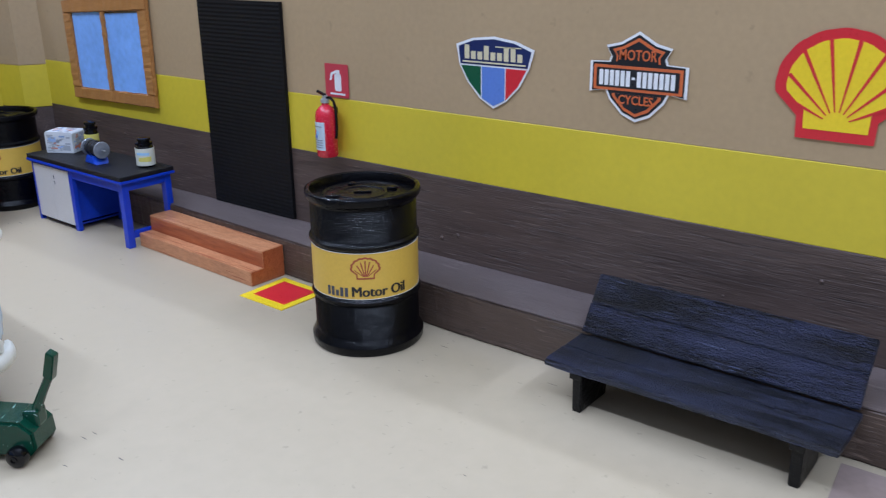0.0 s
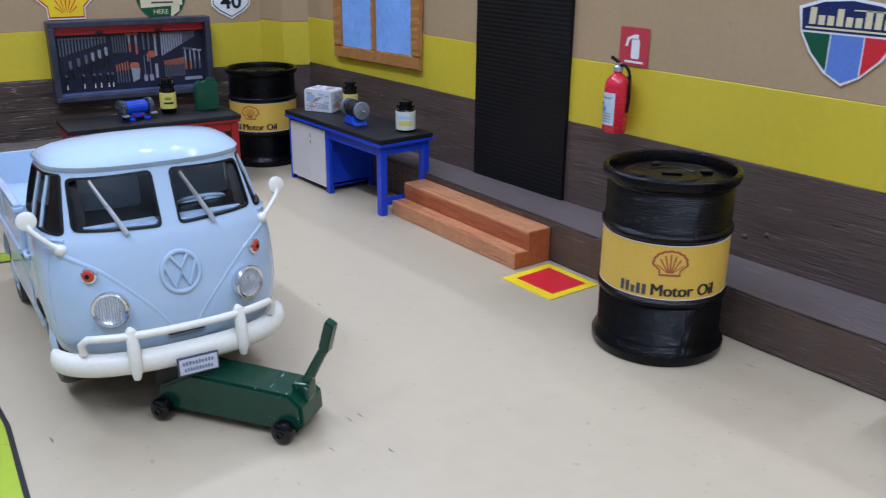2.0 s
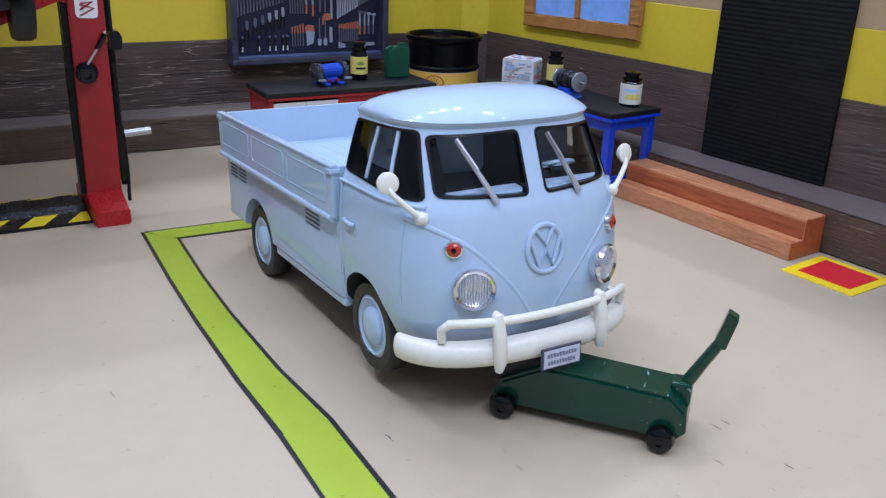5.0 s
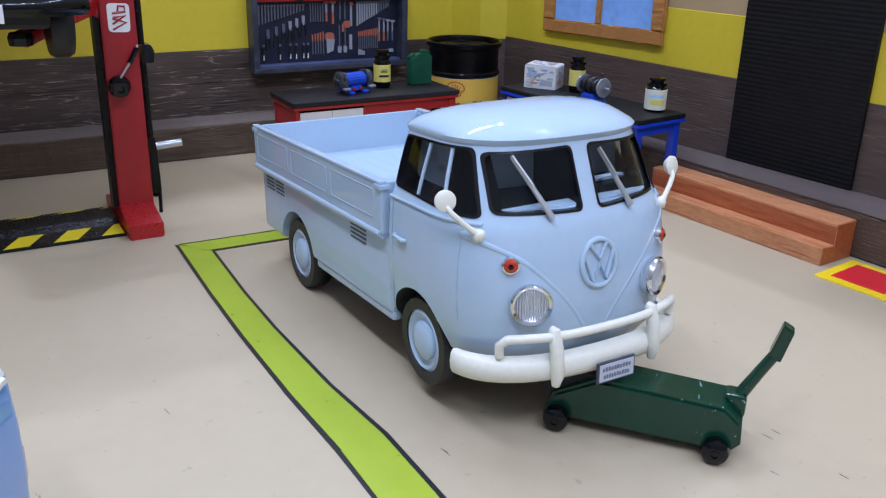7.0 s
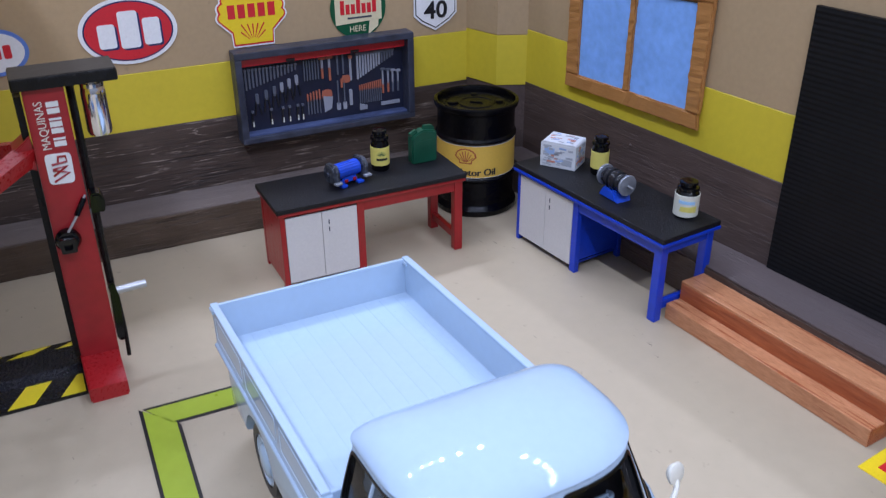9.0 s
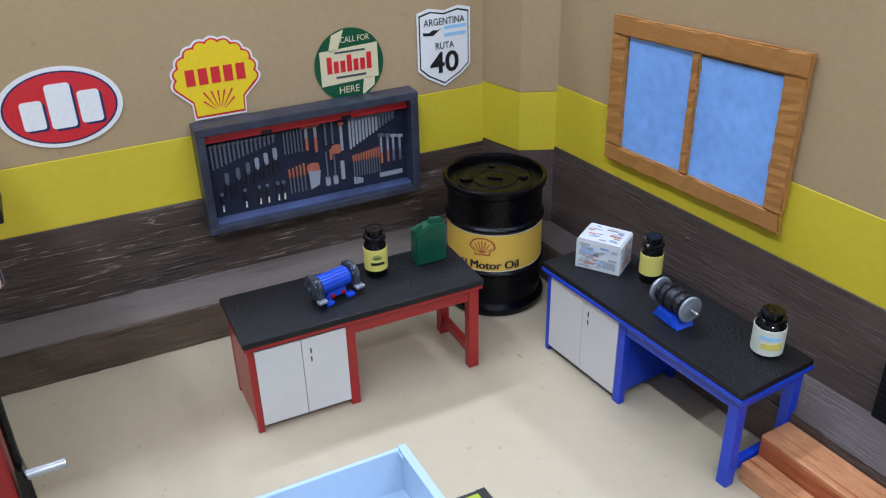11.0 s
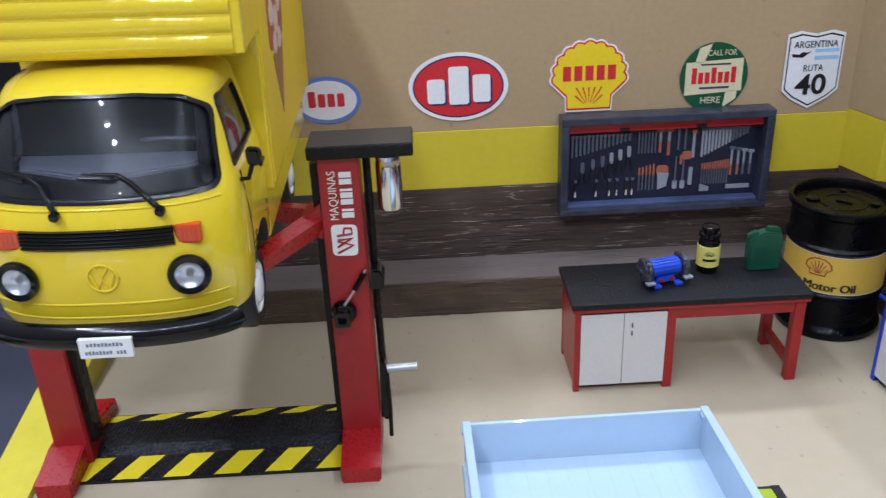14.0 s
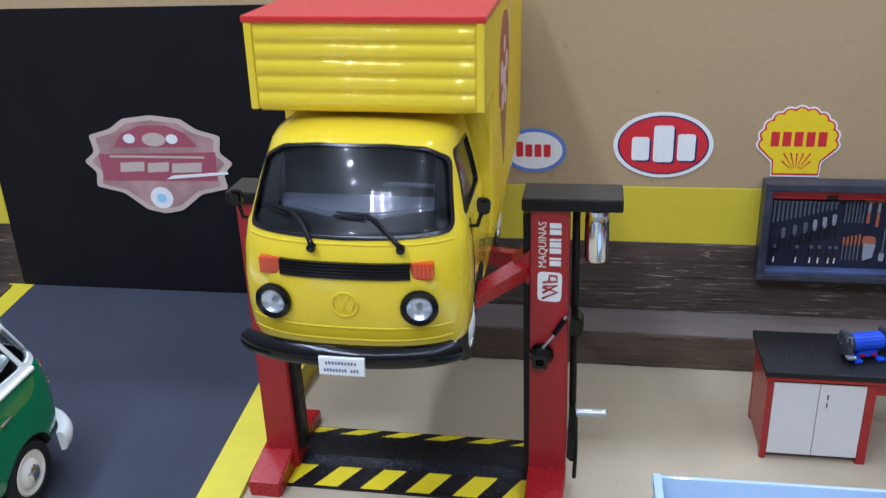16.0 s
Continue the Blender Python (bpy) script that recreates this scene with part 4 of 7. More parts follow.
# ---- two-post lift and the yellow box truck on it ----
M_LIFTRED = mat("lift_red_paint", (0.33, 0.012, 0.016), 0.38, vary=0.15, grain=400, bump=0.3)
M_FOOT = mat("bright_red_paint", (0.36, 0.008, 0.01), 0.28, vary=0.15, grain=1500, bump=0.8, relief=0.00025)
M_FLAP = mat("glossy_black_vinyl", (0.005, 0.005, 0.008), 0.25, vary=0.4, grain=1800, bump=1.0, relief=0.0005, spec=0.3)
M_CAPTOP = mat("grey_brown_card", (0.045, 0.036, 0.027), 0.6, vary=0.15, grain=500, bump=0.3, spec=0.2)
M_HAZARD = plain("hazard_yellow", (0.7, 0.55, 0.01), 0.35)
M_FOAM = mat("black_rough_card", (0.006, 0.0055, 0.0055), 0.38, vary=0.4, grain=700, bump=1.0, relief=0.0011, spec=0.25)
LX, LY, LROT = 2.5, 34.0, -7.0
lift = thing("car_lift", LX, LY, 0, 0, 0, LROT, "red two-post car lift with black and yellow base plate", "car lift")
PX0, PX1 = -3.3, 1.98
pad = part("base_plate", boxed(PX0, PX1, 0.86, 3.06, 0.0, 0.06, 0.01), M_FOAM, lift, "black base plate with hazard stripes")


def clipped(pts, x0, x1):
    """An outline cut off at x0 and x1."""
    for lim, sign in ((x0, 1), (x1, -1)):
        out = []
        for (ax, ay), (bx, by) in zip(pts, pts[1:] + pts[:1]):
            ina, inb = (ax - lim) * sign >= 0, (bx - lim) * sign >= 0
            if ina:
                out.append((ax, ay))
            if ina != inb:
                k = (lim - ax) / (bx - ax)
                out.append((lim, ay + (by - ay) * k))
        pts = out
    return pts


for y0, y1, first, skew in ((0.86, 1.6, -3.68, 0.39), (2.78, 3.05, -3.66, 0.47)):
    strip = part("hazard_strip", boxed(PX0 + 0.01, PX1 - 0.01, y0, y1, 0.055, 0.075), M_FLAP, pad)
    for i in range(6):
        x = first + i * 1.025
        pts = clipped([(x, y0 + 0.02), (x + 0.52, y0 + 0.02), (x + 0.52 + skew, y1 - 0.02), (x + skew, y1 - 0.02)], PX0 + 0.03, PX1 - 0.03)
        if len(pts) > 2:
            part("yellow_stripe", slab(pts, 0.072, 0.08, "xy"), M_HAZARD, strip)
channel = part("channel", slab([(1.62, 0.05), (2.76, 0.05), (2.7, 0.15), (1.86, 0.17)], PX0 + 0.01, PX1 - 0.01, "yz", 0.01), M_FLAP, pad)
for i in range(60):
    x = PX0 + 0.08 + i * 0.086
    part("rib", slab([(x, 1.9), (x + 0.02, 1.9), (x + 0.1, 2.68), (x + 0.08, 2.68)], 0.155, 0.172, "xy"), M_FLAP, channel)

for s, x0, x1 in ((1, 2.02, 2.77), (-1, -3.88, -3.2)):
    post = part("post", slab([(x0 - 0.02, 0.05), (x1 + 0.01, 0.05), (x1 + 0.01, 6.46), (x0 + 0.03, 6.46)], 1.45, 2.15, "xz", 0.03), M_LIFTRED, lift, "red painted steel post")
    foot = part("foot", slab([(0.47, 0.0), (3.45, 0.0), (3.45, 0.28), (2.2, 0.5), (1.42, 0.56), (0.47, 0.35)], x0 - (0.03 if s > 0 else 0.12), x1 + (0.0 if s > 0 else -0.08), "yz", 0.03), M_FOOT, post, "red foot plate with a fine tread")
    for i in range(8):
        y = 0.56 + i * 0.105
        z = 0.35 + 0.21 * (y - 0.47) / 0.95
        part("tread", rod([(x0 + 0.04, y, z), (x1 - 0.12, y + 0.04, z)], 0.008, 4), M_FOOT, foot)
    inner = x0 if s > 0 else x1
    part("rail", boxed(min(inner, inner - s * 0.13), max(inner, inner - s * 0.13), 1.6, 1.98, 0.5, 6.3), M_FOAM, post, "black carriage rail")
    cx0, cx1 = (1.88, 3.76) if s > 0 else (-4.0, -3.0)
    cap = part("cap", boxed(cx0, cx1, 1.33, 2.27, 6.45, 6.69, 0.04), M_FOAM, post, "thick black cap plate with grey-brown top")
    part("top_sheet", boxed(cx0 + 0.02, cx1 - 0.02, 1.36, 2.25, 6.688, 6.7, 0.004), M_CAPTOP, cap)
    carriage = part("carriage", slab([(inner, 4.85), (inner - s * 0.36, 4.98), (inner - s * 0.36, 5.28), (inner, 5.55)][::s], 1.5, 2.1, "xz", 0.03), M_LIFTRED, post)
    hx = inner - s * 0.2
    for yt, zt in ((-0.25, 4.68), (3.7, 4.68)):
        tip = (hx - s * 1.55, yt, zt)
        mid = (hx - s * 0.75, 1.8 + (yt - 1.8) * 0.5, 4.92)
        bm = fresh()
        tube(bm, [(hx + s * 0.1, 1.8 + (0.14 if yt > 2 else -0.14), 5.15), mid, tip], [0.24, 0.22, 0.18], 4)
        arm = part("arm", bm, M_FOOT, carriage, "red swing arm")
        part("lift_pad", turned([(0.22, -0.1), (0.24, 0.05), (0.2, 0.14)], 20, at(*tip)), M_RUBBER, arm)
# motor can, cable, knobs and crank on the outer side of the right-hand post
motor = part("motor_can", turned([(0.19, 6.44), (0.19, 6.32), (0.225, 6.26), (0.235, 6.18), (0.235, 5.42), (0.21, 5.35), (0.02, 5.33)], 28, at(3.29, 1.72, 0)), M_CHROME, lift, "bright metal motor can under the cap", smooth=40)
part("neck", turned([(0.16, 6.4), (0.225, 6.38), (0.225, 6.3), (0.16, 6.28)], 24, at(3.29, 1.72, 0)), M_CHROME, motor)
part("cable", rod([(2.9, 1.75, 6.45), (2.9, 1.75, 3.0), (2.91, 1.75, 0.6)], 0.075, 8), M_FOAM, lift, "black hanging cable")
knob = part("knob", turned([(0.03, 0.0), (0.24, 0.01), (0.25, 0.08), (0.2, 0.16), (0.1, 0.18)], 20, at(2.27, 1.45, 3.36, pose(0, 0, 0, 90, 0, 0))), M_BLACKPL, lift, "black knob with a square socket", smooth=40)
part("socket", ringed(rounded([(2.1, 3.18), (2.4, 3.18), (2.4, 3.48), (2.1, 3.48)], 0.05, 3), rounded([(2.17, 3.25), (2.33, 3.25), (2.33, 3.41), (2.17, 3.41)], 0.05, 3), 1.12, 1.34), M_BLACKPL, knob)
part("socket_floor", boxed(2.14, 2.36, 1.24, 1.3, 3.22, 3.44), M_GASKET, knob)
knob = part("knob", slab(rounded([(2.8, 3.86), (3.06, 3.84), (3.1, 4.1), (3.02, 4.26), (2.84, 4.26)], 0.05, 3), 1.3, 1.72, "xz", 0.04), M_BLACKPL, lift, "black block knob")
wire = part("wire", rod([(2.3, 1.3, 3.56), (2.56, 1.3, 3.93), (2.75, 1.36, 4.26)], 0.026, 6), M_SILVER, lift)
part("sleeve", rod([(2.52, 1.3, 3.88), (2.72, 1.35, 4.2)], 0.055, 8), M_BLACKPL, wire, "black wire sleeve")
crank = part("crank_plate", slab(rounded([(2.8, 0.72), (2.96, 0.72), (3.0, 1.75), (2.96, 2.1), (2.84, 2.1)], 0.06, 3), 1.55, 1.95, "xz", 0.03), M_BLACKPL, lift, "black crank plate")
part("crank_bar", rod([(2.97, 1.68, 1.9), (2.99, 1.66, 0.9), (2.97, 1.66, 0.2)], 0.045, 8), M_FOAM, crank)
part("handle", rod([(2.95, 1.7, 1.83), (3.6, 1.66, 1.88)], 0.09, 12), M_SILVER, crank, "silver crank handle", smooth=50)
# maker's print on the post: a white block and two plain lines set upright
sign = part("makers_print", slab(rounded([(2.18, 4.55), (2.64, 4.53), (2.66, 5.15), (2.18, 5.17)], 0.1, 4), 1.425, 1.45, "xz"), M_WHITE, lift, "white printed block and upright lines")
for pts in ([(2.27, 4.6), (2.57, 4.75), (2.28, 4.84)], [(2.29, 4.86), (2.56, 4.9), (2.28, 4.72)], [(2.28, 4.95), (2.56, 4.98), (2.55, 5.09), (2.42, 5.1), (2.4, 4.98)]):
    part("stroke", rod([(x, 1.425, z) for x, z in pts], 0.026, 5), M_LIFTRED, sign)
word = words("MAQUINAS", 0.22, 2.27, 5.73, 1.44, M_CREAM, sign, width=0.94)
word.matrix_local = pose(2.28 * CM, 1.44 * CM, 5.73 * CM, 90, 0, 0) @ pose(0, 0, 0, 0, 0, 90)
for i in range(7):
    z = 5.3 + i * 0.13
    part("letter_bar", boxed(2.41, 2.63, 1.43, 1.45, z, z + (0.04 if i in (1, 4) else 0.1)), M_WHITE, sign)

# the yellow truck, late shape with one wide windscreen and a ribbed box body
LATE = [(0.85, 1.78, 0.22, 3.2, 0.12), (1.0, 1.82, 0.16, 3.2, 0.12), (1.4, 1.845, 0.12, 3.2, 0.12), (1.9, 1.85, 0.12, 3.2, 0.12), (2.35, 1.83, 0.18, 3.2, 0.12), (2.72, 1.78, 0.3, 3.2, 0.12),
        (2.8, 1.74, 0.36, 3.2, 0.14), (3.3, 1.65, 0.66, 3.18, 0.18), (3.86, 1.52, 1.02, 3.15, 0.2), (3.96, 1.47, 1.1, 3.15, 0.22), (4.06, 1.38, 1.2, 3.1, 0.25), (4.15, 1.22, 1.38, 3.0, 0.3), (4.22, 0.95, 1.62, 2.85, 0.3),
        (4.26, 0.5, 1.95, 2.6, 0.2), (4.27, 0.12, 2.2, 2.35, 0.05)]
LATE = [(z if z < 3.97 else 3.96 + (z - 3.96) * 0.6, *rest) for z, *rest in LATE]
T_CORNER, T_N = 1.0, 2.6
Y0, YZ = -2.62, 4.62
yt = new("box_truck")
yt.matrix_world = pose(LX * CM, LY * CM, 0, 0, 0, LROT) @ pose(-0.52 * CM, Y0 * CM, YZ * CM, 0, 1.1, 1.0)
tagged(yt, "yellow model box truck with red roof, raised on the red lift", "toy truck")
screen = rounded([(-1.6, 2.76), (0, 2.72), (1.6, 2.76), (1.47, 3.66), (1.13, 3.86), (0.55, 3.93), (-0.55, 3.93), (-1.13, 3.86), (-1.47, 3.66)], 0.12, 4)
wins = [("windscreen", "xz", screen, -1.0, 1.9)]
for s in (-1, 1):
    wins.append(("side_window", "yz", rounded([(1.2, 2.84), (2.9, 2.84), (2.7, 3.7), (1.6, 3.74)], 0.12), s * 1.2, s * 2.4))
cab_with_windows(yt, LATE, T_CORNER, T_N, wins, [(2.1, 0.72, 0.85)], M_YELLOW, lip=0.03, glass=M_HAZY)
LT = (LATE, T_CORNER, T_N)
for s in (-1, 1):
    x = s * 1.15
    round_lamp(yt, x, nose(*LT, x, 1.67) - 0.06, 1.67, 0.225, s * 8, M_BLACKPL, thick=1.32)
    x0, x1 = sorted((s * 1.0, s * 1.37))
    ind = part("indicator", boxed(x0, x1, nose(*LT, s * 1.2, 2.26) - 0.06, nose(*LT, s * 1.2, 2.26) + 0.1, 2.09, 2.37, 0.04), M_ORANGEL, yt, "orange rectangular indicator")
    for k in range(5):
        xr = x0 + 0.06 + k * 0.0625
        part("lens_rib", rod([(xr, nose(*LT, s * 1.2, 2.26) - 0.062, 2.13), (xr, nose(*LT, s * 1.2, 2.26) - 0.062, 2.33)], 0.008, 5), M_ORANGEL, ind)
    m = [(s * 1.74, 1.25, 2.6), (s * 1.92, 1.2, 2.64), (s * 1.99, 1.24, 2.85)]
    arm = part("mirror", rod(m, 0.035, 6), M_BLACKPL, yt, "black door mirror on an arm")
    part("mirror_head", slab(rounded([(s * 2.02 - 0.1, 2.82), (s * 2.02 + 0.1, 2.82), (s * 2.02 + 0.115, 3.08), (s * 2.02 - 0.115, 3.1)], 0.09, 5), 1.17, 1.31, "xz", 0.045), M_BLACKPL, arm, smooth=50)
    p = [(s * 0.58 - 0.7, 3.07), (s * 0.6 - 0.25, 3.04), (s * 0.6 - 0.08, 2.94), (s * 0.68 + 0.21, 2.6)]
    path = [(a, nose(*LT, a, c) - 0.07, c) for a, c in p]
    wiper = part("wiper", rod(path, [0.018, 0.035, 0.042, 0.045], 8), M_BLACKPL, yt, "black wiper arm", smooth=50)
    part("blade", rod([(a - 0.05, b - 0.02, c - 0.05) for a, b, c in path[:2]], 0.03, 6), M_BLACKPL, wiper)
    part("wiper_foot", turned([(0.07, 0), (0.07, 0.08), (0.02, 0.1)], 12, at(*path[3], pose(0, 0, 0, 90, 0, 0))), M_BLACKPL, wiper)
    for y in (2.1, 7.2):
        wheel_set(yt, s * 1.5, y, 0.42, 0.66, s, M_WHITEV)
    part("door_seam", rod([(s * 1.845, 1.4, 1.2), (s * 1.855, 1.35, 2.0), (s * 1.79, 1.32, 2.72)], 0.012, 5), M_GASKET, yt)
    part("door_handle", boxed(*sorted((s * 1.84, s * 1.9)), 2.6, 2.9, 2.3, 2.38, 0.02), M_BLACKPL, yt)
mark = part("side_print", boxed(1.845, 1.857, 1.5, 1.78, 1.3, 1.32), M_GASKET, yt, "small black printed mark")
for y0, y1, z0, z1 in ((1.5, 1.52, 1.32, 1.52), (1.62, 1.64, 1.32, 1.62), (1.76, 1.78, 1.32, 1.52), (1.5, 1.78, 1.5, 1.52), (1.56, 1.72, 1.6, 1.62)):
    part("print_stroke", boxed(1.845, 1.857, y0, y1, z0, z1), M_GASKET, mark)
grille = fresh()
gx = [-1.02 + 2.04 * i / 20 for i in range(21)]
lo = [grille.verts.new((x, nose(*LT, x, 2.2) - 0.05, 2.11)) for x in gx]
hi = [grille.verts.new((x, nose(*LT, x, 2.35) - 0.05, 2.37)) for x in gx]
lb = [grille.verts.new((x, nose(*LT, x, 2.2) + 0.1, 2.11)) for x in gx]
hb = [grille.verts.new((x, nose(*LT, x, 2.35) + 0.1, 2.37)) for x in gx]
for i in range(20):
    for q in ((lo[i], lo[i + 1], hi[i + 1], hi[i]), (hi[i], hi[i + 1], hb[i + 1], hb[i]), (lb[i], lb[i + 1], lo[i + 1], lo[i])):
        grille.faces.new(q)
g = part("grille", grille, M_BLACKPL, yt, "black front grille with fine slats")
for k in range(5):
    z = 2.14 + k * 0.05
    part("slat", rod([(x, nose(*LT, x, 2.27) - 0.065, z) for x in gx], 0.012, 5), M_BLACKPL, g)
loop = [(0.2 * math.cos(radians(a)), 1.69 + 0.2 * math.sin(radians(a))) for a in range(0, 360, 12)]
badge = on_nose(yt, "emblem", loop, *LT, 0.022, M_YELLOW, 0.01, "raised round yellow emblem", True)
for pts in ([(-0.09, 1.85), (0.0, 1.71), (0.09, 1.85)], [(-0.16, 1.76), (-0.08, 1.53), (0.0, 1.67), (0.08, 1.53), (0.16, 1.76)]):
    part("stroke", rod([(x, nose(*LT, x, z) - 0.01, z) for x, z in pts], 0.022, 6), M_YELLOW, badge)
for z in (2.62, 1.28, 1.06):
    on_nose(yt, "crease", [(-1.6 + 3.2 * i / 24, z) for i in range(25)], *LT, 0.022, M_YELLOW, -0.008)
bm = fresh()
rows = []
for i in range(29):
    a = -1 + 2 * i / 28
    x = 1.66 * math.sin(a * math.pi / 2)
    y = -0.1 + 0.85 * (1 - max(0, 1 - min(1, abs(x) / 1.86) ** 2.4) ** (1 / 2.4))
    nx, ny = math.sin(radians(a * 75)), -math.cos(radians(a * 75))
    rows.append([bm.verts.new((x + nx * o, y + ny * o, z)) for o, z in ((-0.05, 0.74), (0.1, 0.76), (0.16, 0.86), (0.14, 1.0), (0.03, 1.09), (-0.06, 1.08))])
for a, b in zip(rows, rows[1:]):
    for i in range(6):
        bm.faces.new((a[i], a[(i + 1) % 6], b[(i + 1) % 6], b[i]))
bm.faces.new(rows[0])
bm.faces.new(rows[-1][::-1])
bmesh.ops.recalc_face_normals(bm, faces=bm.faces)
part("bumper", bm, M_BLACKPL, yt, "black plastic bumper", smooth=50)
pl = part("number_plate", boxed(-0.36, 0.36, -0.3, -0.23, 0.68, 0.98, 0.012), M_WHITE, yt, "white plate with two printed lines")
mark_row(pl, -0.25, 0.25, 0.895, 0.055, -0.306, 10, M_PLATEP)
mark_row(pl, -0.28, 0.28, 0.77, 0.055, -0.306, 12, M_PLATEP, (8,))
M_GREYIN = mat("grey_dashboard", (0.085, 0.09, 0.115), 0.4, vary=0.3, grain=400, bump=0.5)
cabin(yt, M_GREYIN, 1.2, 0.0, 2.1)
part("chassis", boxed(-1.2, 1.2, 0.8, 9.4, 0.45, 0.95, 0.08), M_UNDER, yt)
part("lower_body", boxed(-1.82, 1.82, 3.15, 9.6, 0.8, 1.7, 0.08), M_YELLOW, yt)

# ribbed box: nose over the cab, body behind it, red roof
BZ0, BZ1 = 4.29, 5.68
BF = 1.78
M_BOXSIDE = mat("satin_yellow_paint", (0.76, 0.53, 0.022), 0.5, vary=0.05, grain=500, bump=0.1, spec=0.25)
crate = part("box_body", boxed(-1.86, 1.86, 3.25, 9.7, 1.65, BZ1, 0.04), M_YELLOW, yt, "ribbed yellow box body")
over = part("box_nose", boxed(-1.86, 1.86, BF, 3.3, BZ0, BZ1, 0.05), M_YELLOW, yt, "ribbed overhanging box nose")
for i in range(5):
    z = BZ0 + 0.145 + i * 0.258
    part("rib", rod([(-1.74, BF + 0.165, z), (1.74, BF + 0.165, z)], 0.2, 28), M_YELLOW, over, smooth=60)
for s in (-1, 1):
    part("corner_post", boxed(*sorted((s * 1.76, s * 1.89)), BF - 0.04, BF + 0.2, BZ0, BZ1, 0.03), M_YELLOW, over)
    part("side_panel", boxed(*sorted((s * 1.85, s * 1.885)), 3.32, 9.62, 1.75, BZ1 - 0.02, 0.01), M_BOXSIDE, crate)
    part("side_panel", boxed(*sorted((s * 1.85, s * 1.885)), BF + 0.2, 3.31, BZ0 + 0.03, BZ1 - 0.02, 0.01), M_BOXSIDE, over)
    part("rear_post", boxed(*sorted((s * 1.85, s * 1.9)), 9.55, 9.72, 1.7, BZ1 - 0.02, 0.015), M_BOXSIDE, crate)
roof_ob = part("box_roof", boxed(-1.92, 1.92, BF - 0.06, 9.76, BZ1 - 0.02, BZ1 + 0.09, 0.03), M_REDROOF, yt, "flat red roof panel")
# printed picture on the box side: an ice-cream-like cone of plain shapes
M_PINKISH = plain("brown_red_print", (0.36, 0.08, 0.03), 0.4)
M_CONE = plain("brown_print", (0.3, 0.13, 0.04), 0.4)
M_PALEPR = plain("pale_pink_print", (0.72, 0.5, 0.45), 0.4)
art = part("side_print", slab(rounded([(4.2, 3.7), (6.1, 3.7), (6.3, 4.6), (5.9, 5.3), (4.9, 5.4), (4.3, 4.9)], 0.3, 4), 1.886, 1.892, "yz"), M_PINKISH, yt, "brown and pink printed ice-cream picture")
for y, z, r in ((4.7, 4.3, 0.28), (5.2, 4.1, 0.3), (5.7, 4.35, 0.26), (4.9, 3.75, 0.24), (5.5, 3.72, 0.24), (5.2, 4.75, 0.2)):
    part("cream_shape", slab(oval(y, z, r, r * 0.8, 20), 1.89, 1.896, "yz"), M_PALEPR, art)
part("cone", slab([(4.5, 3.6), (5.2, 2.4), (5.9, 3.6)], 1.886, 1.893, "yz"), M_CONE, art)
part("spoon_shape", slab(rounded([(6.1, 4.7), (6.3, 4.7), (6.5, 5.5), (6.3, 5.55)], 0.06, 2), 1.886, 1.893, "yz"), M_PALEPR, art)

for ob in (crate, over, roof_ob, art):
    ob.location.x = 0.09 * CM

# ---- fixed things of the room ----
M_STICK = plain("glossy_sticker_white", (0.82, 0.82, 0.83), 0.3)
M_SRED = plain("sticker_red", (0.62, 0.02, 0.03), 0.3)
M_SYEL = plain("sticker_yellow", (0.85, 0.62, 0.01), 0.3)
M_SBLUE = plain("sticker_navy", (0.01, 0.02, 0.1), 0.3)
M_SGREEN = plain("sticker_green", (0.005, 0.085, 0.035), 0.3)
M_SLB = plain("sticker_light_blue", (0.12, 0.22, 0.6), 0.3)
M_SORANGE = plain("sticker_orange", (0.62, 0.14, 0.04), 0.3)
M_SBLACK = plain("sticker_black", (0.012, 0.012, 0.015), 0.3)
M_SCREAM = plain("sticker_cream", (0.7, 0.62, 0.4), 0.35)
M_SKY = plain("sticker_sky", (0.35, 0.6, 0.85), 0.3)
M_PANE = mat("blue_tinted_pane", (0.23, 0.43, 0.9), 0.4, vary=0.16, grain=500, blotch=90, bump=0.05, spec=0.25)


def on_east(name, y, z, label, category):
    """A thing on the long wall; its x runs to the right as seen, its y into the wall."""
    return thing(name, EAST - 0.03, y, z, 0, 0, -90, label, category)


def on_north(name, x, z, label, category, off=0.03):
    t = thing(name, x, back(x), z, 0, 0, SLANT, label, category)
    t.location.x -= off * CM * math.sin(radians(-SLANT)) * 1.0
    t.location.y -= off * CM * math.cos(radians(SLANT))
    return t


def flat(name, pts, layer, material, parent, label=""):
    """A printed layer of a sticker, the higher the nearer to the viewer."""
    return part(name, slab(pts, -0.008 * (layer + 1), -0.008 * layer + 0.004, "xz"), material, parent, label)


def bar(parent, x0, x1, z0, z1, layer, material, name="printed_bar"):
    return flat(name, [(x0, z0), (x1, z0), (x1, z1), (x0, z1)], layer, material, parent)


def fan(w, h, bumps=11, deep=0.05, neck=True):
    """Outline of a scallop shell with a squared foot, centred on its middle."""
    pts = [(-0.3 * w, -0.5 * h), (0.3 * w, -0.5 * h)] + ([(0.31 * w, -0.3 * h)] if neck else [])
    cx, cz, n = 0.0, -0.02 * h, bumps
    for i in range(n):
        a0, a1 = -14 + 208 * i / n, -14 + 208 * (i + 1) / n
        for k in range(5):
            a = radians(a0 + (a1 - a0) * k / 5)
            g = 1 - deep + deep * math.sin(math.pi * k / 5) * 2
            pts.append((cx + 0.5 * w * g * math.cos(a), cz + 0.5 * h * g * math.sin(a)))
    return pts + ([(-0.31 * w, -0.3 * h)] if neck else [])


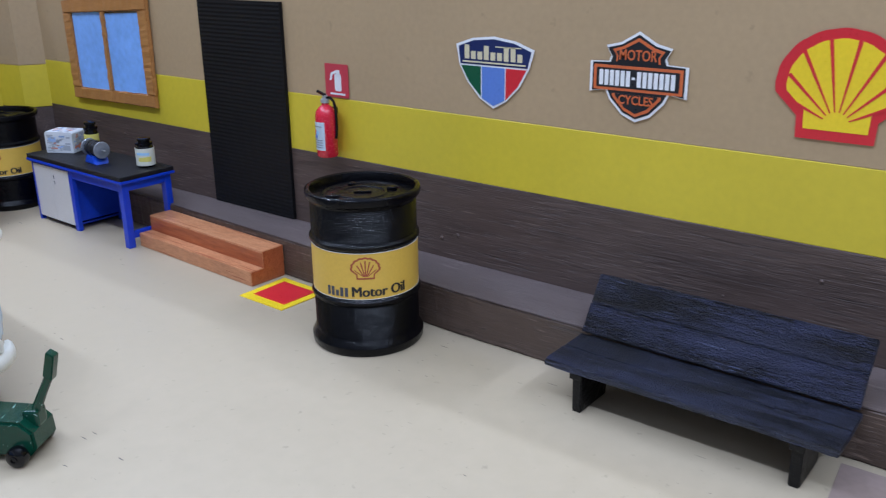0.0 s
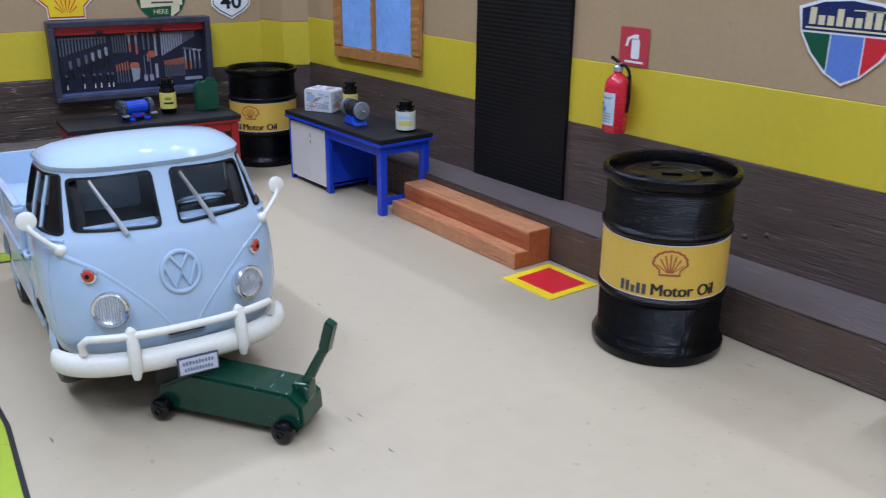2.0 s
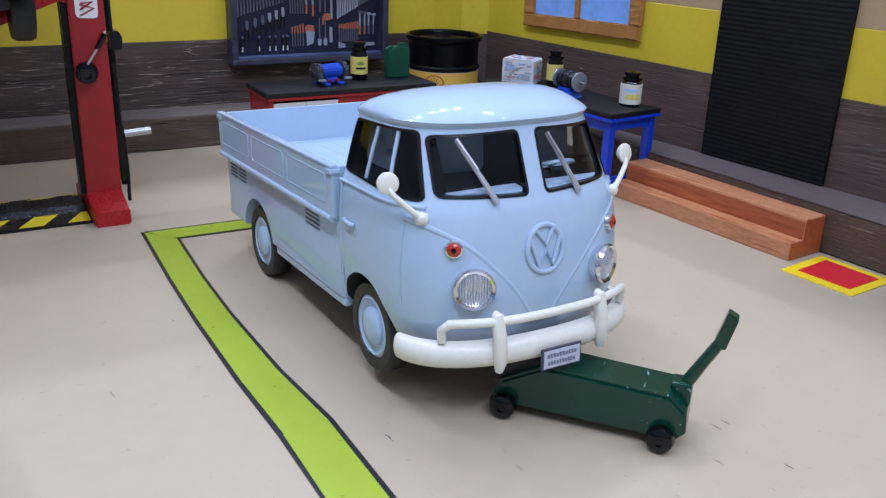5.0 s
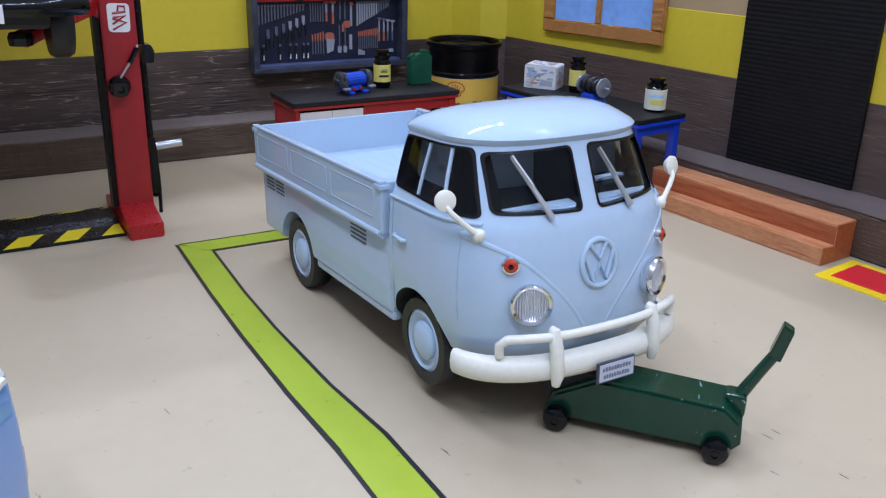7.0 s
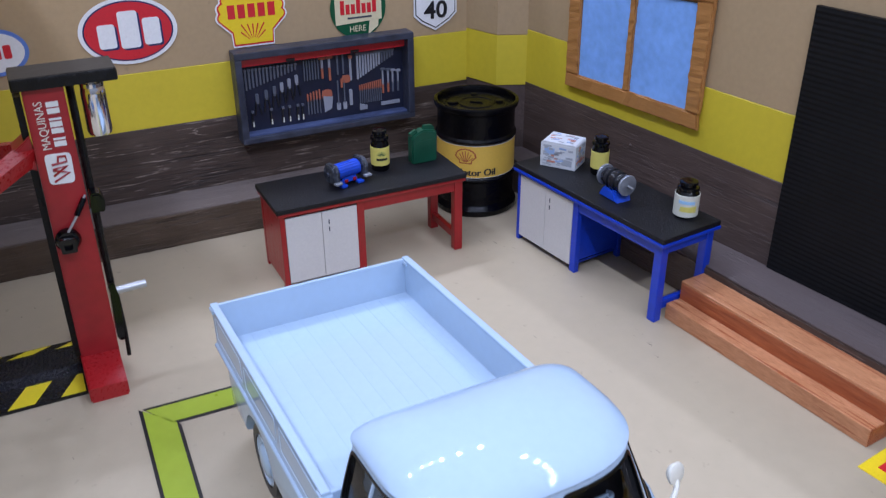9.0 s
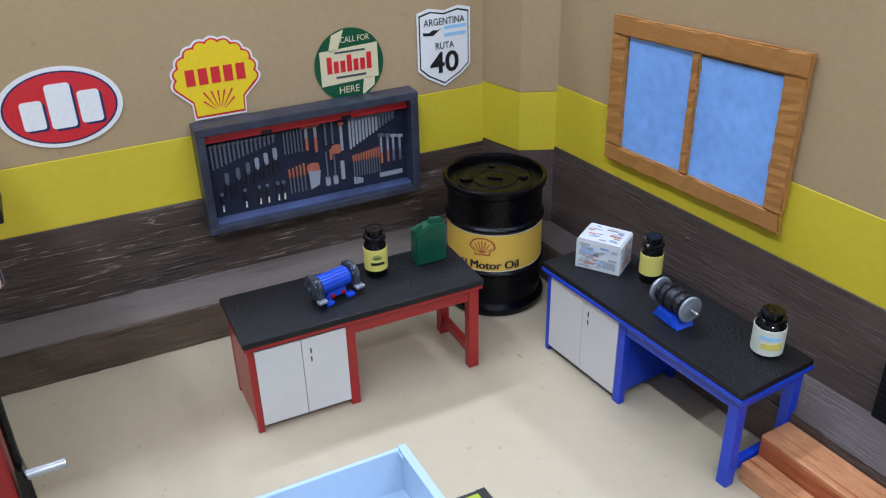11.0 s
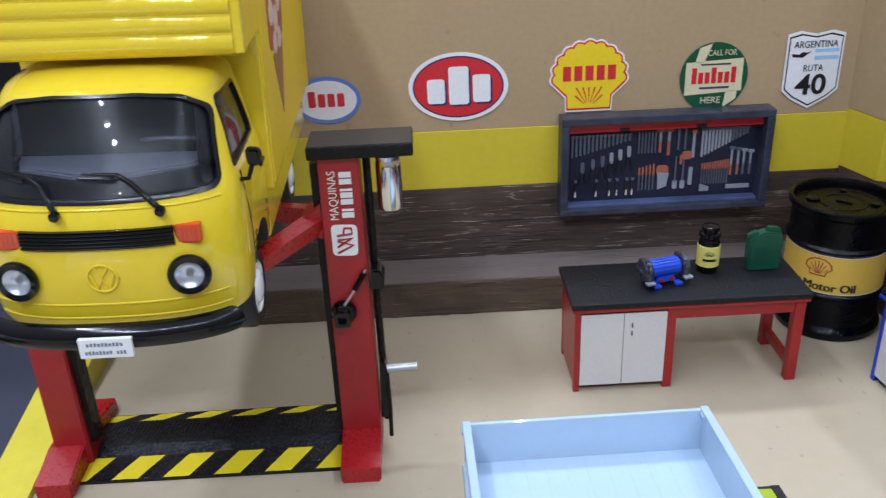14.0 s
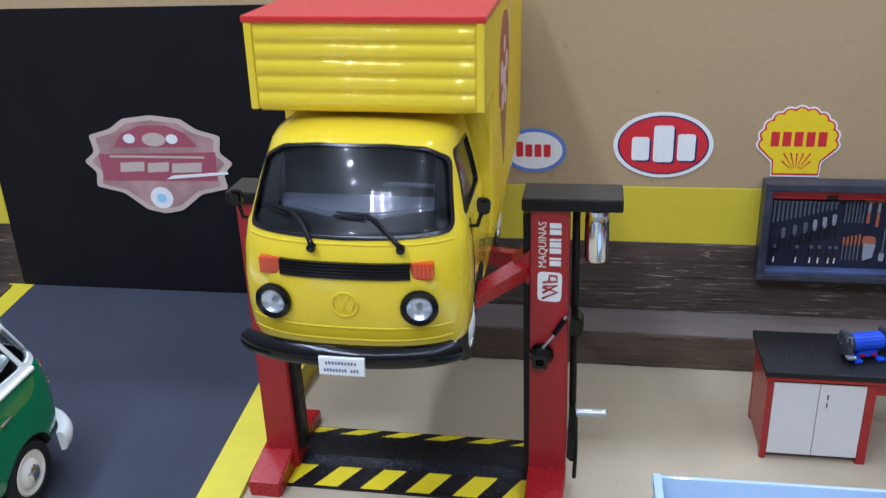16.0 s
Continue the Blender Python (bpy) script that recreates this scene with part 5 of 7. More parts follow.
def scale_pts(pts, k):
    return [(x * k, z * k) for x, z in pts]


def rays(parent, w, h, n, layer, material, r0, reach, width, span=130, z0=-0.4, level=None):
    """Ribs of a scallop from its foot out to an oval of that reach."""
    for i in range(n):
        a = radians(90 + span * (i / (n - 1) - 0.5))
        dx, dz = math.cos(a), math.sin(a)
        r1 = 0.0
        while ((dx * r1 / (w * reach)) ** 2 + ((z0 * h + dz * r1) / (h * reach)) ** 2) < 1 or r1 < 0.26 * h:
            r1 += 0.01
            if r1 > 2 * h:
                break
        if level is not None:
            r1 = min(r1, (level - z0) * h / dz)
        px, pz = -dz, dx
        b = width
        lo = r0 * h
        flat("printed_ray", [(dx * lo - px * b * 0.3, z0 * h + dz * lo - pz * b * 0.3), (dx * lo + px * b * 0.3, z0 * h + dz * lo + pz * b * 0.3),
                             (dx * r1 + px * b, z0 * h + dz * r1 + pz * b), (dx * r1 - px * b, z0 * h + dz * r1 - pz * b)][::-1], layer, material, parent)


# long wall: big red and yellow scallop
s = on_east("wall_sticker", 10.76, 6.3, "large red and yellow scallop sticker on the tan wall", "sticker")
flat("red_edge", fan(2.3, 2.06, 9, 0.006), 0, M_SRED, s)
flat("yellow_fan", scale_pts(fan(2.3, 2.06, 9, 0.006), 0.82), 1, M_SYEL, s)
rays(s, 2.3, 2.06, 8, 2, M_SRED, 0.12, 0.4, 0.035, 130, -0.36)
# long wall: bar-and-shield sticker
s = on_east("wall_sticker", 14.72, 6.11, "orange, black and white shield sticker on the tan wall", "sticker")
shield = [(0, -0.93), (0.32, -0.8), (0.62, -0.5), (0.72, -0.3), (1.1, -0.36), (1.1, 0.28), (0.66, 0.3), (0.62, 0.42), (0.74, 0.62), (0.4, 0.7), (0, 0.93), (-0.4, 0.7), (-0.74, 0.62), (-0.62, 0.42), (-0.66, 0.3), (-1.1, 0.28), (-1.1, -0.36), (-0.72, -0.3), (-0.62, -0.5), (-0.32, -0.8)]
flat("white_edge", shield, 0, M_STICK, s)
flat("black_field", [(x * 0.94, z * 0.93) for x, z in shield], 1, M_SBLACK, s)
flat("upper_field", [(-0.5, 0.3), (0.5, 0.3), (0.48, 0.42), (0.58, 0.55), (0.34, 0.62), (0, 0.8), (-0.34, 0.62), (-0.58, 0.55), (-0.48, 0.42)], 2, M_SORANGE, s)
flat("upper_black", [(-0.46, 0.29), (0.46, 0.29), (0.44, 0.42), (0.5, 0.51), (0.3, 0.57), (0, 0.73), (-0.3, 0.57), (-0.5, 0.51), (-0.44, 0.42)], 3, M_SBLACK, s)
flat("lower_field", [(0, -0.82), (0.28, -0.7), (0.55, -0.42), (0.56, -0.36), (-0.56, -0.36), (-0.55, -0.42), (-0.28, -0.7)], 2, M_SORANGE, s)
flat("lower_black", [(0, -0.75), (0.25, -0.64), (0.48, -0.4), (0.48, -0.36), (-0.48, -0.36), (-0.48, -0.4), (-0.25, -0.64)], 3, M_SBLACK, s)
bar(s, -1.0, 1.0, -0.3, 0.22, 2, M_SORANGE)
bar(s, -0.93, 0.93, -0.24, 0.16, 3, M_SBLACK)
for i in range(14):
    if i != 6:
        x = -0.86 + i * 0.124
        bar(s, x, x + 0.09, -0.2, 0.12, 4, M_STICK)
bar(s, -0.11, -0.04, -0.05, 0.0, 4, M_STICK)
words("MOTOR", 0.3, 0, 0.44, -0.045, M_SORANGE, s, width=0.84, bold=0.004)
words("CYCLES", 0.26, 0, -0.48, -0.045, M_SORANGE, s, width=0.78, bold=0.004)
# long wall: three-coloured shield
s = on_east("wall_sticker", 18.33, 5.95, "shield sticker in green, blue and red with a navy head", "sticker")
sh = [(0, -0.85), (0.35, -0.66), (0.72, -0.3), (0.98, 0.15), (1.1, 0.55), (0.6, 0.72), (0, 0.8), (-0.6, 0.74), (-1.08, 0.58), (-0.98, 0.1), (-0.75, -0.28), (-0.4, -0.64)]
flat("white_edge", sh, 0, M_STICK, s)
flat("navy_head", [(0.93, 0.14), (1.02, 0.51), (0.56, 0.67), (0, 0.74), (-0.56, 0.69), (-1.0, 0.54), (-0.95, 0.14)], 1, M_SBLUE, s)
flat("green_field", [(-0.36, 0.1), (-0.93, 0.1), (-0.7, -0.27), (-0.36, -0.6)], 1, M_SGREEN, s)
flat("blue_field", [(0.31, 0.1), (-0.33, 0.1), (-0.33, -0.63), (0.0, -0.79), (0.31, -0.64)], 1, M_SLB, s)
flat("red_field", [(0.9, 0.1), (0.34, 0.1), (0.34, -0.62), (0.67, -0.29)], 1, M_SRED, s)
for i in range(9):
    x = -0.82 + i * 0.185
    bar(s, x, x + 0.13, 0.26, 0.44 + (0.14 if i in (0, 3, 6, 7) else 0.0), 2, M_SCREAM)
bar(s, -0.88, 0.88, 0.18, 0.215, 2, M_SCREAM)
bar(s, 0.05, 0.75, 0.56, 0.585, 2, M_SCREAM)
# fire sign and extinguisher
M_SIGNRED = plain("faded_sign_red", (0.52, 0.05, 0.07), 0.35)
s = on_east("fire_sign", 23.44, 5.33, "small red fire extinguisher sign above an extinguisher", "sign")
flat("plate", rounded([(-0.43, -0.44), (0.43, -0.44), (0.43, 0.44), (-0.43, 0.44)], 0.04, 2), 0, M_SIGNRED, s)
flat("bottle_shape", rounded([(-0.07, -0.28), (0.17, -0.28), (0.17, 0.18), (-0.07, 0.18)], 0.06, 3), 1, M_STICK, s)
bar(s, -0.02, 0.12, 0.16, 0.28, 1, M_STICK)
flat("hose_shape", [(-0.02, 0.2), (-0.02, 0.27), (-0.2, 0.2), (-0.26, 0.0), (-0.19, 0.0), (-0.14, 0.15)], 1, M_STICK, s)
bar(s, -0.25, 0.3, -0.38, -0.33, 1, M_STICK)
ex = thing("fire_extinguisher", 18.93, 23.56, 3.33, 0, 0, -90, "red fire extinguisher with white label, hung on the wall", "extinguisher")
M_EXLABEL = mat("pale_blue_label", (0.56, 0.66, 0.74), 0.4, vary=0.2, grain=300, blotch=260, bump=0.05)
M_EXRED = plain("extinguisher_red", (0.62, 0.015, 0.04), 0.25, coat=0.3)
part("bottle", turned([(0.02, 0.0), (0.26, 0.0), (0.29, 0.05), (0.29, 1.2), (0.26, 1.34), (0.17, 1.46), (0.1, 1.52), (0.1, 1.6)], 32), M_EXRED, ex, smooth=40)
lab = [(0.297 * math.sin(radians(a)), -0.297 * math.cos(radians(a))) for a in range(-65, 36, 10)]
bm = fresh()
lo, hi = [bm.verts.new((x, y, 0.22)) for x, y in lab], [bm.verts.new((x, y, 1.05)) for x, y in lab]
for i in range(len(lab) - 1):
    bm.faces.new((lo[i], lo[i + 1], hi[i + 1], hi[i]))
label_ob = part("label", bm, M_EXLABEL, ex, "pale blue-white label with blue and red print")
for a, z, m in ((-30, 0.75, M_SRED), (-10, 0.74, M_SKY), (-20, 0.62, M_SLB)):
    x, y = 0.302 * math.sin(radians(a)), -0.302 * math.cos(radians(a))
    part("print_spot", turned([(0.01, -0.003), (0.07, 0.0), (0.01, 0.004)], 12, at(x, y, z, pose(0, 0, 0, 90, 0, a))), m, label_ob)
for z in (0.52, 0.45, 0.38, 0.31, 0.92):
    pts = [(0.301 * math.sin(radians(a)), -0.301 * math.cos(radians(a)), z) for a in range(-50, 21, 10)]
    part("print_line", rod(pts, 0.008, 4), M_GREYBAR, label_ob)
valve = part("valve", turned([(0.12, 1.58), (0.12, 1.68), (0.07, 1.72), (0.07, 1.8)], 16), M_SILVER, ex, "silver valve with black lever")
part("lever", rod([(0, 0, 1.8), (0.02, -0.12, 1.86), (0.03, -0.28, 1.95)], 0.05, 6), M_BLACKPL, valve)
part("hose", rod(smooth_line([(0.06, 0, 1.72), (0.2, 0.02, 1.72), (0.31, 0.05, 1.5), (0.33, 0.06, 0.9), (0.31, 0.04, 0.55)]), 0.04, 8), M_BLACKPL, ex, "black hose", smooth=60)
part("wall_hook", boxed(-0.08, 0.08, 0.3, 0.42, 1.2, 1.4), M_BLACKPL, ex)
ex.scale.z = 0.92

# black ribbed door on the kerb
dr = thing("door_1", EAST - 0.03, 27.22, 1.1, 0, 0, -90, "black horizontally ribbed wall door", "door", kind="structure")
M_DOOR = mat("black_corrugated_card", (0.006, 0.006, 0.007), 0.5, vary=0.3, grain=700, bump=0.3, spec=0.2)
bm = fresh()
n = 52
prof = []
for i in range(n * 4 + 1):
    z = 6.2 * i / (n * 4)
    prof.append((-0.1 - 0.006 * math.sin(2 * math.pi * i / 4), z))
for x0, x1 in ((-1.8, 1.8),):
    a, b = [bm.verts.new((x0, y, z)) for y, z in prof], [bm.verts.new((x1, y, z)) for y, z in prof]
    for i in range(len(prof) - 1):
        bm.faces.new((a[i], b[i], b[i + 1], a[i + 1]))
    c, d = [[bm.verts.new((x, 0.02, z)) for z in (0, 6.2)] for x in (x0, x1)]
    bm.faces.new((*a[::-1], c[0], c[1]))
    bm.faces.new((*b, d[1], d[0]))
    bm.faces.new((a[-1], b[-1], d[1], c[1]))
    bm.faces.new((a[0], c[0], d[0], b[0]))
bmesh.ops.recalc_face_normals(bm, faces=bm.faces)
part("ribbed_sheet", bm, M_DOOR, dr)

# window: honey-coloured wooden frame round two blue panes
wn = thing("window_1", EAST - 0.03, 36.62, 3.68, 0, 0, -90, "wooden window with two blue panes", "window", kind="structure")
for i, (nm, pts) in enumerate((("frame_rail", [(0, 0), (4.96, 0.08), (4.92, 0.5), (0.0, 0.38)]), ("frame_rail", [(0.0, 2.93), (5.0, 3.2), (5.02, 3.66), (0.0, 3.34)]),
                               ("frame_stile", [(0.0, 0.38), (0.5, 0.4), (0.45, 2.95), (0.0, 2.93)]), ("frame_stile", [(4.52, 0.49), (4.96, 0.5), (5.0, 3.2), (4.5, 3.17)]), ("mullion", [(2.3, 0.44), (2.52, 0.45), (2.52, 3.08), (2.32, 3.06)]))):
    part(nm, hewn(slab(pts, -0.14 - 0.01 * (i % 2), 0.0, "xz", 0.03), 0.011, 24), M_FRAME, wn)
for x0, x1 in ((0.48, 2.32), (2.5, 4.52)):
    part("pane", slab([(x0, 0.4), (x1, 0.42), (x1, 3.1), (x0, 3.0)], -0.06, -0.02, "xz"), M_PANE, wn, "pale blue mottled pane")

# sign above the door
s = on_east("wall_sign", 27.9, 8.3, "yellow square sign with a red middle above the door", "sign")
bar(s, -0.85, 0.85, -0.6, 0.6, 0, M_SYEL, "yellow_plate")
bar(s, -0.55, 0.55, -0.3, 0.35, 1, M_SRED, "red_field")

# back wall stickers
s = on_north("wall_sticker", 5.11, 5.56, "white oval sticker with blue rim and red print", "sticker")
flat("blue_rim", oval(0, 0, 0.84, 0.6), 0, M_SLB, s)
flat("white_field", oval(0, 0, 0.74, 0.5), 1, M_STICK, s)
for i, (x, hgt) in enumerate(((-0.38, 0.24), (-0.14, 0.17), (0.1, 0.17), (0.34, 0.17))):
    flat("printed_bar", rounded([(x - 0.09, -0.17), (x + 0.09, -0.17), (x + 0.09, hgt), (x - 0.09, hgt)], 0.04, 2), 2, M_SRED, s)
s = on_north("wall_sticker", 8.37, 5.74, "oval red and white sticker with navy outlines", "sticker")
flat("white_rim", oval(0, 0, 1.25, 0.87), 0, M_STICK, s)
flat("navy_line", oval(0, 0, 1.14, 0.78), 1, M_SBLUE, s)
flat("red_field", oval(0, 0, 1.1, 0.745), 2, M_SRED, s)
for x0, x1, z0, z1 in ((-0.78, -0.34, -0.4, 0.22), (-0.24, 0.26, -0.44, 0.52), (0.36, 0.8, -0.4, 0.3)):
    flat("printed_shadow", rounded([(x0 + 0.05, z0 - 0.05), (x1 + 0.05, z0 - 0.05), (x1 + 0.05, z1 - 0.05), (x0 + 0.05, z1 - 0.05)], 0.08, 3), 3, M_SBLUE, s)
    flat("printed_bar", rounded([(x0, z0), (x1, z0), (x1, z1), (x0, z1)], 0.08, 3), 4, M_STICK, s)
s = on_north("wall_sticker", 11.62, 5.88, "yellow scallop sticker with red outline and print", "sticker")
flat("white_edge", fan(1.96, 1.86, 11, 0.03), 0, M_STICK, s)
flat("red_edge", scale_pts(fan(1.96, 1.86, 11, 0.03), 0.95), 1, M_SRED, s)
flat("yellow_fan", scale_pts(fan(1.96, 1.86, 11, 0.045), 0.9), 2, M_SYEL, s)
for i in range(5):
    x = -0.66 + i * 0.28
    bar(s, x, x + 0.2, -0.13, 0.24, 3, M_SRED)
rays(s, 1.9, 1.8, 7, 3, M_SRED, 0.08, 0.3, 0.02, 95, -0.46, -0.17)
s = on_north("wall_sticker", 14.74, 5.68, "round green and cream sticker with a red print line", "sticker")
flat("green_disc", oval(0, 0, 0.86, 0.87), 0, M_SGREEN, s)
flat("cream_band", [(-0.72, -0.45), (0.72, -0.38), (0.72, 0.45), (-0.72, 0.38)], 1, M_SCREAM, s)
flat("cream_band", [(-0.5, 0.36), (-0.28, 0.36), (-0.1, 0.84), (-0.4, 0.74)], 1, M_SCREAM, s)
flat("cream_band", [(0.28, -0.8), (0.6, -0.58), (0.62, -0.36), (0.34, -0.36)], 1, M_SCREAM, s)
for i in range(7):
    x = -0.56 + i * 0.165
    bar(s, x, x + 0.12, -0.16, 0.12 + (0.12 if i in (0, 3, 6) else 0), 2, M_SRED)
bar(s, -0.35, 0.4, -0.3, -0.25, 2, M_GREYBAR)
bar(s, -0.35, 0.4, 0.3, 0.34, 2, M_GREYBAR)
words("CALL FOR", 0.2, 0.16, 0.6, -0.03, M_SCREAM, s, width=0.72)
words("HERE", 0.24, -0.05, -0.6, -0.03, M_SCREAM, s, width=0.5)
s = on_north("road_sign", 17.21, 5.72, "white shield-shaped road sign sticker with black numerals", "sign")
plate = [(0, -0.98), (0.48, -0.72), (0.72, -0.5), (0.72, 0.92), (0.4, 1.0), (0, 0.92), (-0.4, 1.0), (-0.72, 0.92), (-0.72, -0.5), (-0.48, -0.72)]
flat("white_edge", plate, 0, M_STICK, s)
flat("black_line", scale_pts(plate, 0.93), 1, M_SBLACK, s)
flat("white_field", scale_pts(plate, 0.89), 2, M_STICK, s)
words("ARGENTINA", 0.24, 0, 0.66, -0.035, M_SBLACK, s, width=1.1)
words("RUTA", 0.24, 0, 0.06, -0.035, M_SBLACK, s, width=0.5)
words("40", 0.72, 0, -0.38, -0.035, M_SBLACK, s, width=0.78, bold=0.015)
for z0, m in ((0.46, M_SKY), (0.37, M_STICK), (0.28, M_SKY)):
    bar(s, 0.0, 0.6, z0, z0 + 0.085, 3, m)
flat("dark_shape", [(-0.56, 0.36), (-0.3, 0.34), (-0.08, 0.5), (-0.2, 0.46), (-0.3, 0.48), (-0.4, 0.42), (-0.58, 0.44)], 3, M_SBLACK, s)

# black gate with a club badge, grey ramp and yellow edge stripes
gate = thing("gate_1", BX, BY, 0, 0, 0, SLANT, "large plain black garage gate", "gate", kind="structure")
part("gate_sheet", boxed(S0, S1, 0.0, 0.6, 0.0, 9.4, 0.02), M_BLACK, gate)
s = on_north("wall_badge", -5.55, 5.05, "cream and dark red club badge on the black gate", "sign")
half = [(1.1 * x, 1.08 * z) for x, z in ((0, 1.3), (0.8, 1.2), (1.2, 0.92), (1.82, 0.75), (1.74, 0.3), (2.08, 0.02), (1.78, -0.28), (1.86, -0.68), (1.1, -0.85), (0.5, -1.32), (0, -1.42))]
bo = rounded(([(-x, z) for x, z in half[1:-1]] + half[::-1])[::-1], 0.1, 3)
M_BADGE = plain("badge_cream", (0.56, 0.44, 0.4), 0.45)
M_DUSTY = mat("badge_dusty_pink", (0.4, 0.23, 0.23), 0.45, vary=0.35, grain=120, blotch=60, bump=0.05)
M_WINE = plain("badge_wine", (0.36, 0.08, 0.12), 0.4)
flat("badge_plate", bo, 0, M_BADGE, s)
flat("badge_field", scale_pts(bo, 0.9), 0.5, M_DUSTY, s)
flat("banner", [(-1.75, -0.55), (1.75, -0.5), (1.8, 0.35), (-1.8, 0.25)], 1, M_WINE, s)
flat("crown", [(-1.3, 0.45), (1.3, 0.5), (0.95, 0.9), (0.4, 1.12), (-0.4, 1.1), (-1.0, 0.85)], 1, M_WINE, s)
for x0, x1 in ((-1.2, -0.45), (-0.35, 0.3), (0.4, 1.3)):
    flat("printed_bar", [(x0, -0.28), (x1, -0.24), (x1 + 0.05, 0.04), (x0 + 0.05, 0.0)], 2, M_BADGE, s)
flat("printed_bar", [(0.2, -0.48), (2.1, -0.3), (2.1, -0.22), (0.4, -0.36)], 2, M_STICK, s)
bar(s, -1.45, 1.45, 0.16, 0.22, 2, M_BADGE)
for x in (-0.75, 0.55):
    flat("printed_spot", oval(x, 0.72, 0.18, 0.14, 16), 2, M_STICK, s)
flat("printed_spot", oval(0.0, 0.7, 0.36, 0.2, 16), 2, M_BADGE, s)
flat("round_seal", oval(-0.05, -1.05, 0.35, 0.33, 24), 2, M_STICK, s)
flat("seal_middle", oval(-0.05, -1.05, 0.15, 0.14, 16), 3, M_SKY, s)

RIN, RFR = -0.03, -8.5
ramp = thing("ramp", BX, BY, 0, 0, 0, SLANT, "dark grey ramp up to the gate, with yellow edge stripes", "ramp", kind="structure")
RX1 = -6.6
part("ramp_sheet", slab([(RFR, 0.004), (RIN, 0.004), (RIN, 1.0), (RFR, 0.03)], S0 + 0.35, RX1, "yz"), M_ASPHALT, ramp)
M_STRIPE = mat("yellow_floor_stripe", (0.66, 0.55, 0.03), 0.4, vary=0.08, grain=300, bump=0.15)
part("edge_stripe", slab([(RFR - 0.05, 0.004), (RIN, 0.004), (RIN, 1.01), (RFR - 0.05, 0.045)], RX1, RX1 + 0.95, "yz"), M_STRIPE, ramp)
part("edge_stripe", slab([(RFR, 0.004), (RIN, 0.004), (RIN, 1.01), (RFR, 0.045)], S0 - 0.5, S0 + 0.35, "yz"), M_STRIPE, ramp)

# ---- loose things ----
M_MAT = mat("black_foam_sheet", (0.0055, 0.0055, 0.0075), 0.45, vary=0.8, grain=3600, blotch=1500, bump=1.0, relief=0.0004, spec=0.32)
M_DOORW = plain("white_card", (0.6, 0.58, 0.57), 0.45)
M_GREYM = mat("dull_silver_paint", (0.3, 0.32, 0.37), 0.4, 0.4, vary=0.5, grain=350, bump=0.9, relief=0.0006)
M_BLUEM = mat("bright_blue_paint", (0.015, 0.07, 0.55), 0.4, vary=0.2, grain=250, bump=0.5)
M_SLATE = mat("slate_grey_paint", (0.034, 0.039, 0.06), 0.36, vary=0.5, grain=350, blotch=160, bump=0.9, relief=0.0006)
M_CRINKLEB = mat("crinkled_black_paint", (0.012, 0.013, 0.018), 0.32, vary=0.6, grain=900, blotch=400, bump=1.0, relief=0.0009, spec=0.4)
M_CRINKLE = mat("crinkled_dark_silver", (0.07, 0.078, 0.1), 0.3, 0.5, vary=0.9, grain=900, blotch=350, bump=1.0, relief=0.0015)
M_LABY = plain("pale_yellow_label", (0.68, 0.6, 0.14), 0.45)
M_LABW = mat("cream_label", (0.68, 0.68, 0.58), 0.45, vary=0.1, grain=200, bump=0.05)


# oil drums
def bent_words(text, size, width, x0, z, r, material, parent):
    ob = words(text, size, 0, 0, 0, material, parent, width=width)
    for v in ob.data.vertices:
        x, y, d = v.co.x / CM + x0, v.co.y / CM + z, v.co.z / CM
        a = x / r
        v.co = (Vector((math.sin(a) * (r + d), -math.cos(a) * (r + d), y)) * CM)
    ob.matrix_local = Matrix()
    return ob


def bent(name, pts, r, thick, material, parent, label=""):
    """A flat outline wrapped on a cylinder of radius r; finely cut along x."""
    bm = slab(pts, 0.0, thick, "xz")
    bmesh.ops.triangulate(bm, faces=bm.faces)
    for k in range(2):
        bmesh.ops.subdivide_edges(bm, edges=[e for e in bm.edges if abs(e.verts[0].co.x - e.verts[1].co.x) > 0.12], cuts=1)
    for v in bm.verts:
        a = v.co.x / r
        rr = r + thick - v.co.y
        v.co = (math.sin(a) * rr, -math.cos(a) * rr, v.co.z)
    return part(name, bm, material, parent, label)


M_DRUMPRINT = plain("dark_red_print", (0.33, 0.07, 0.03), 0.45)


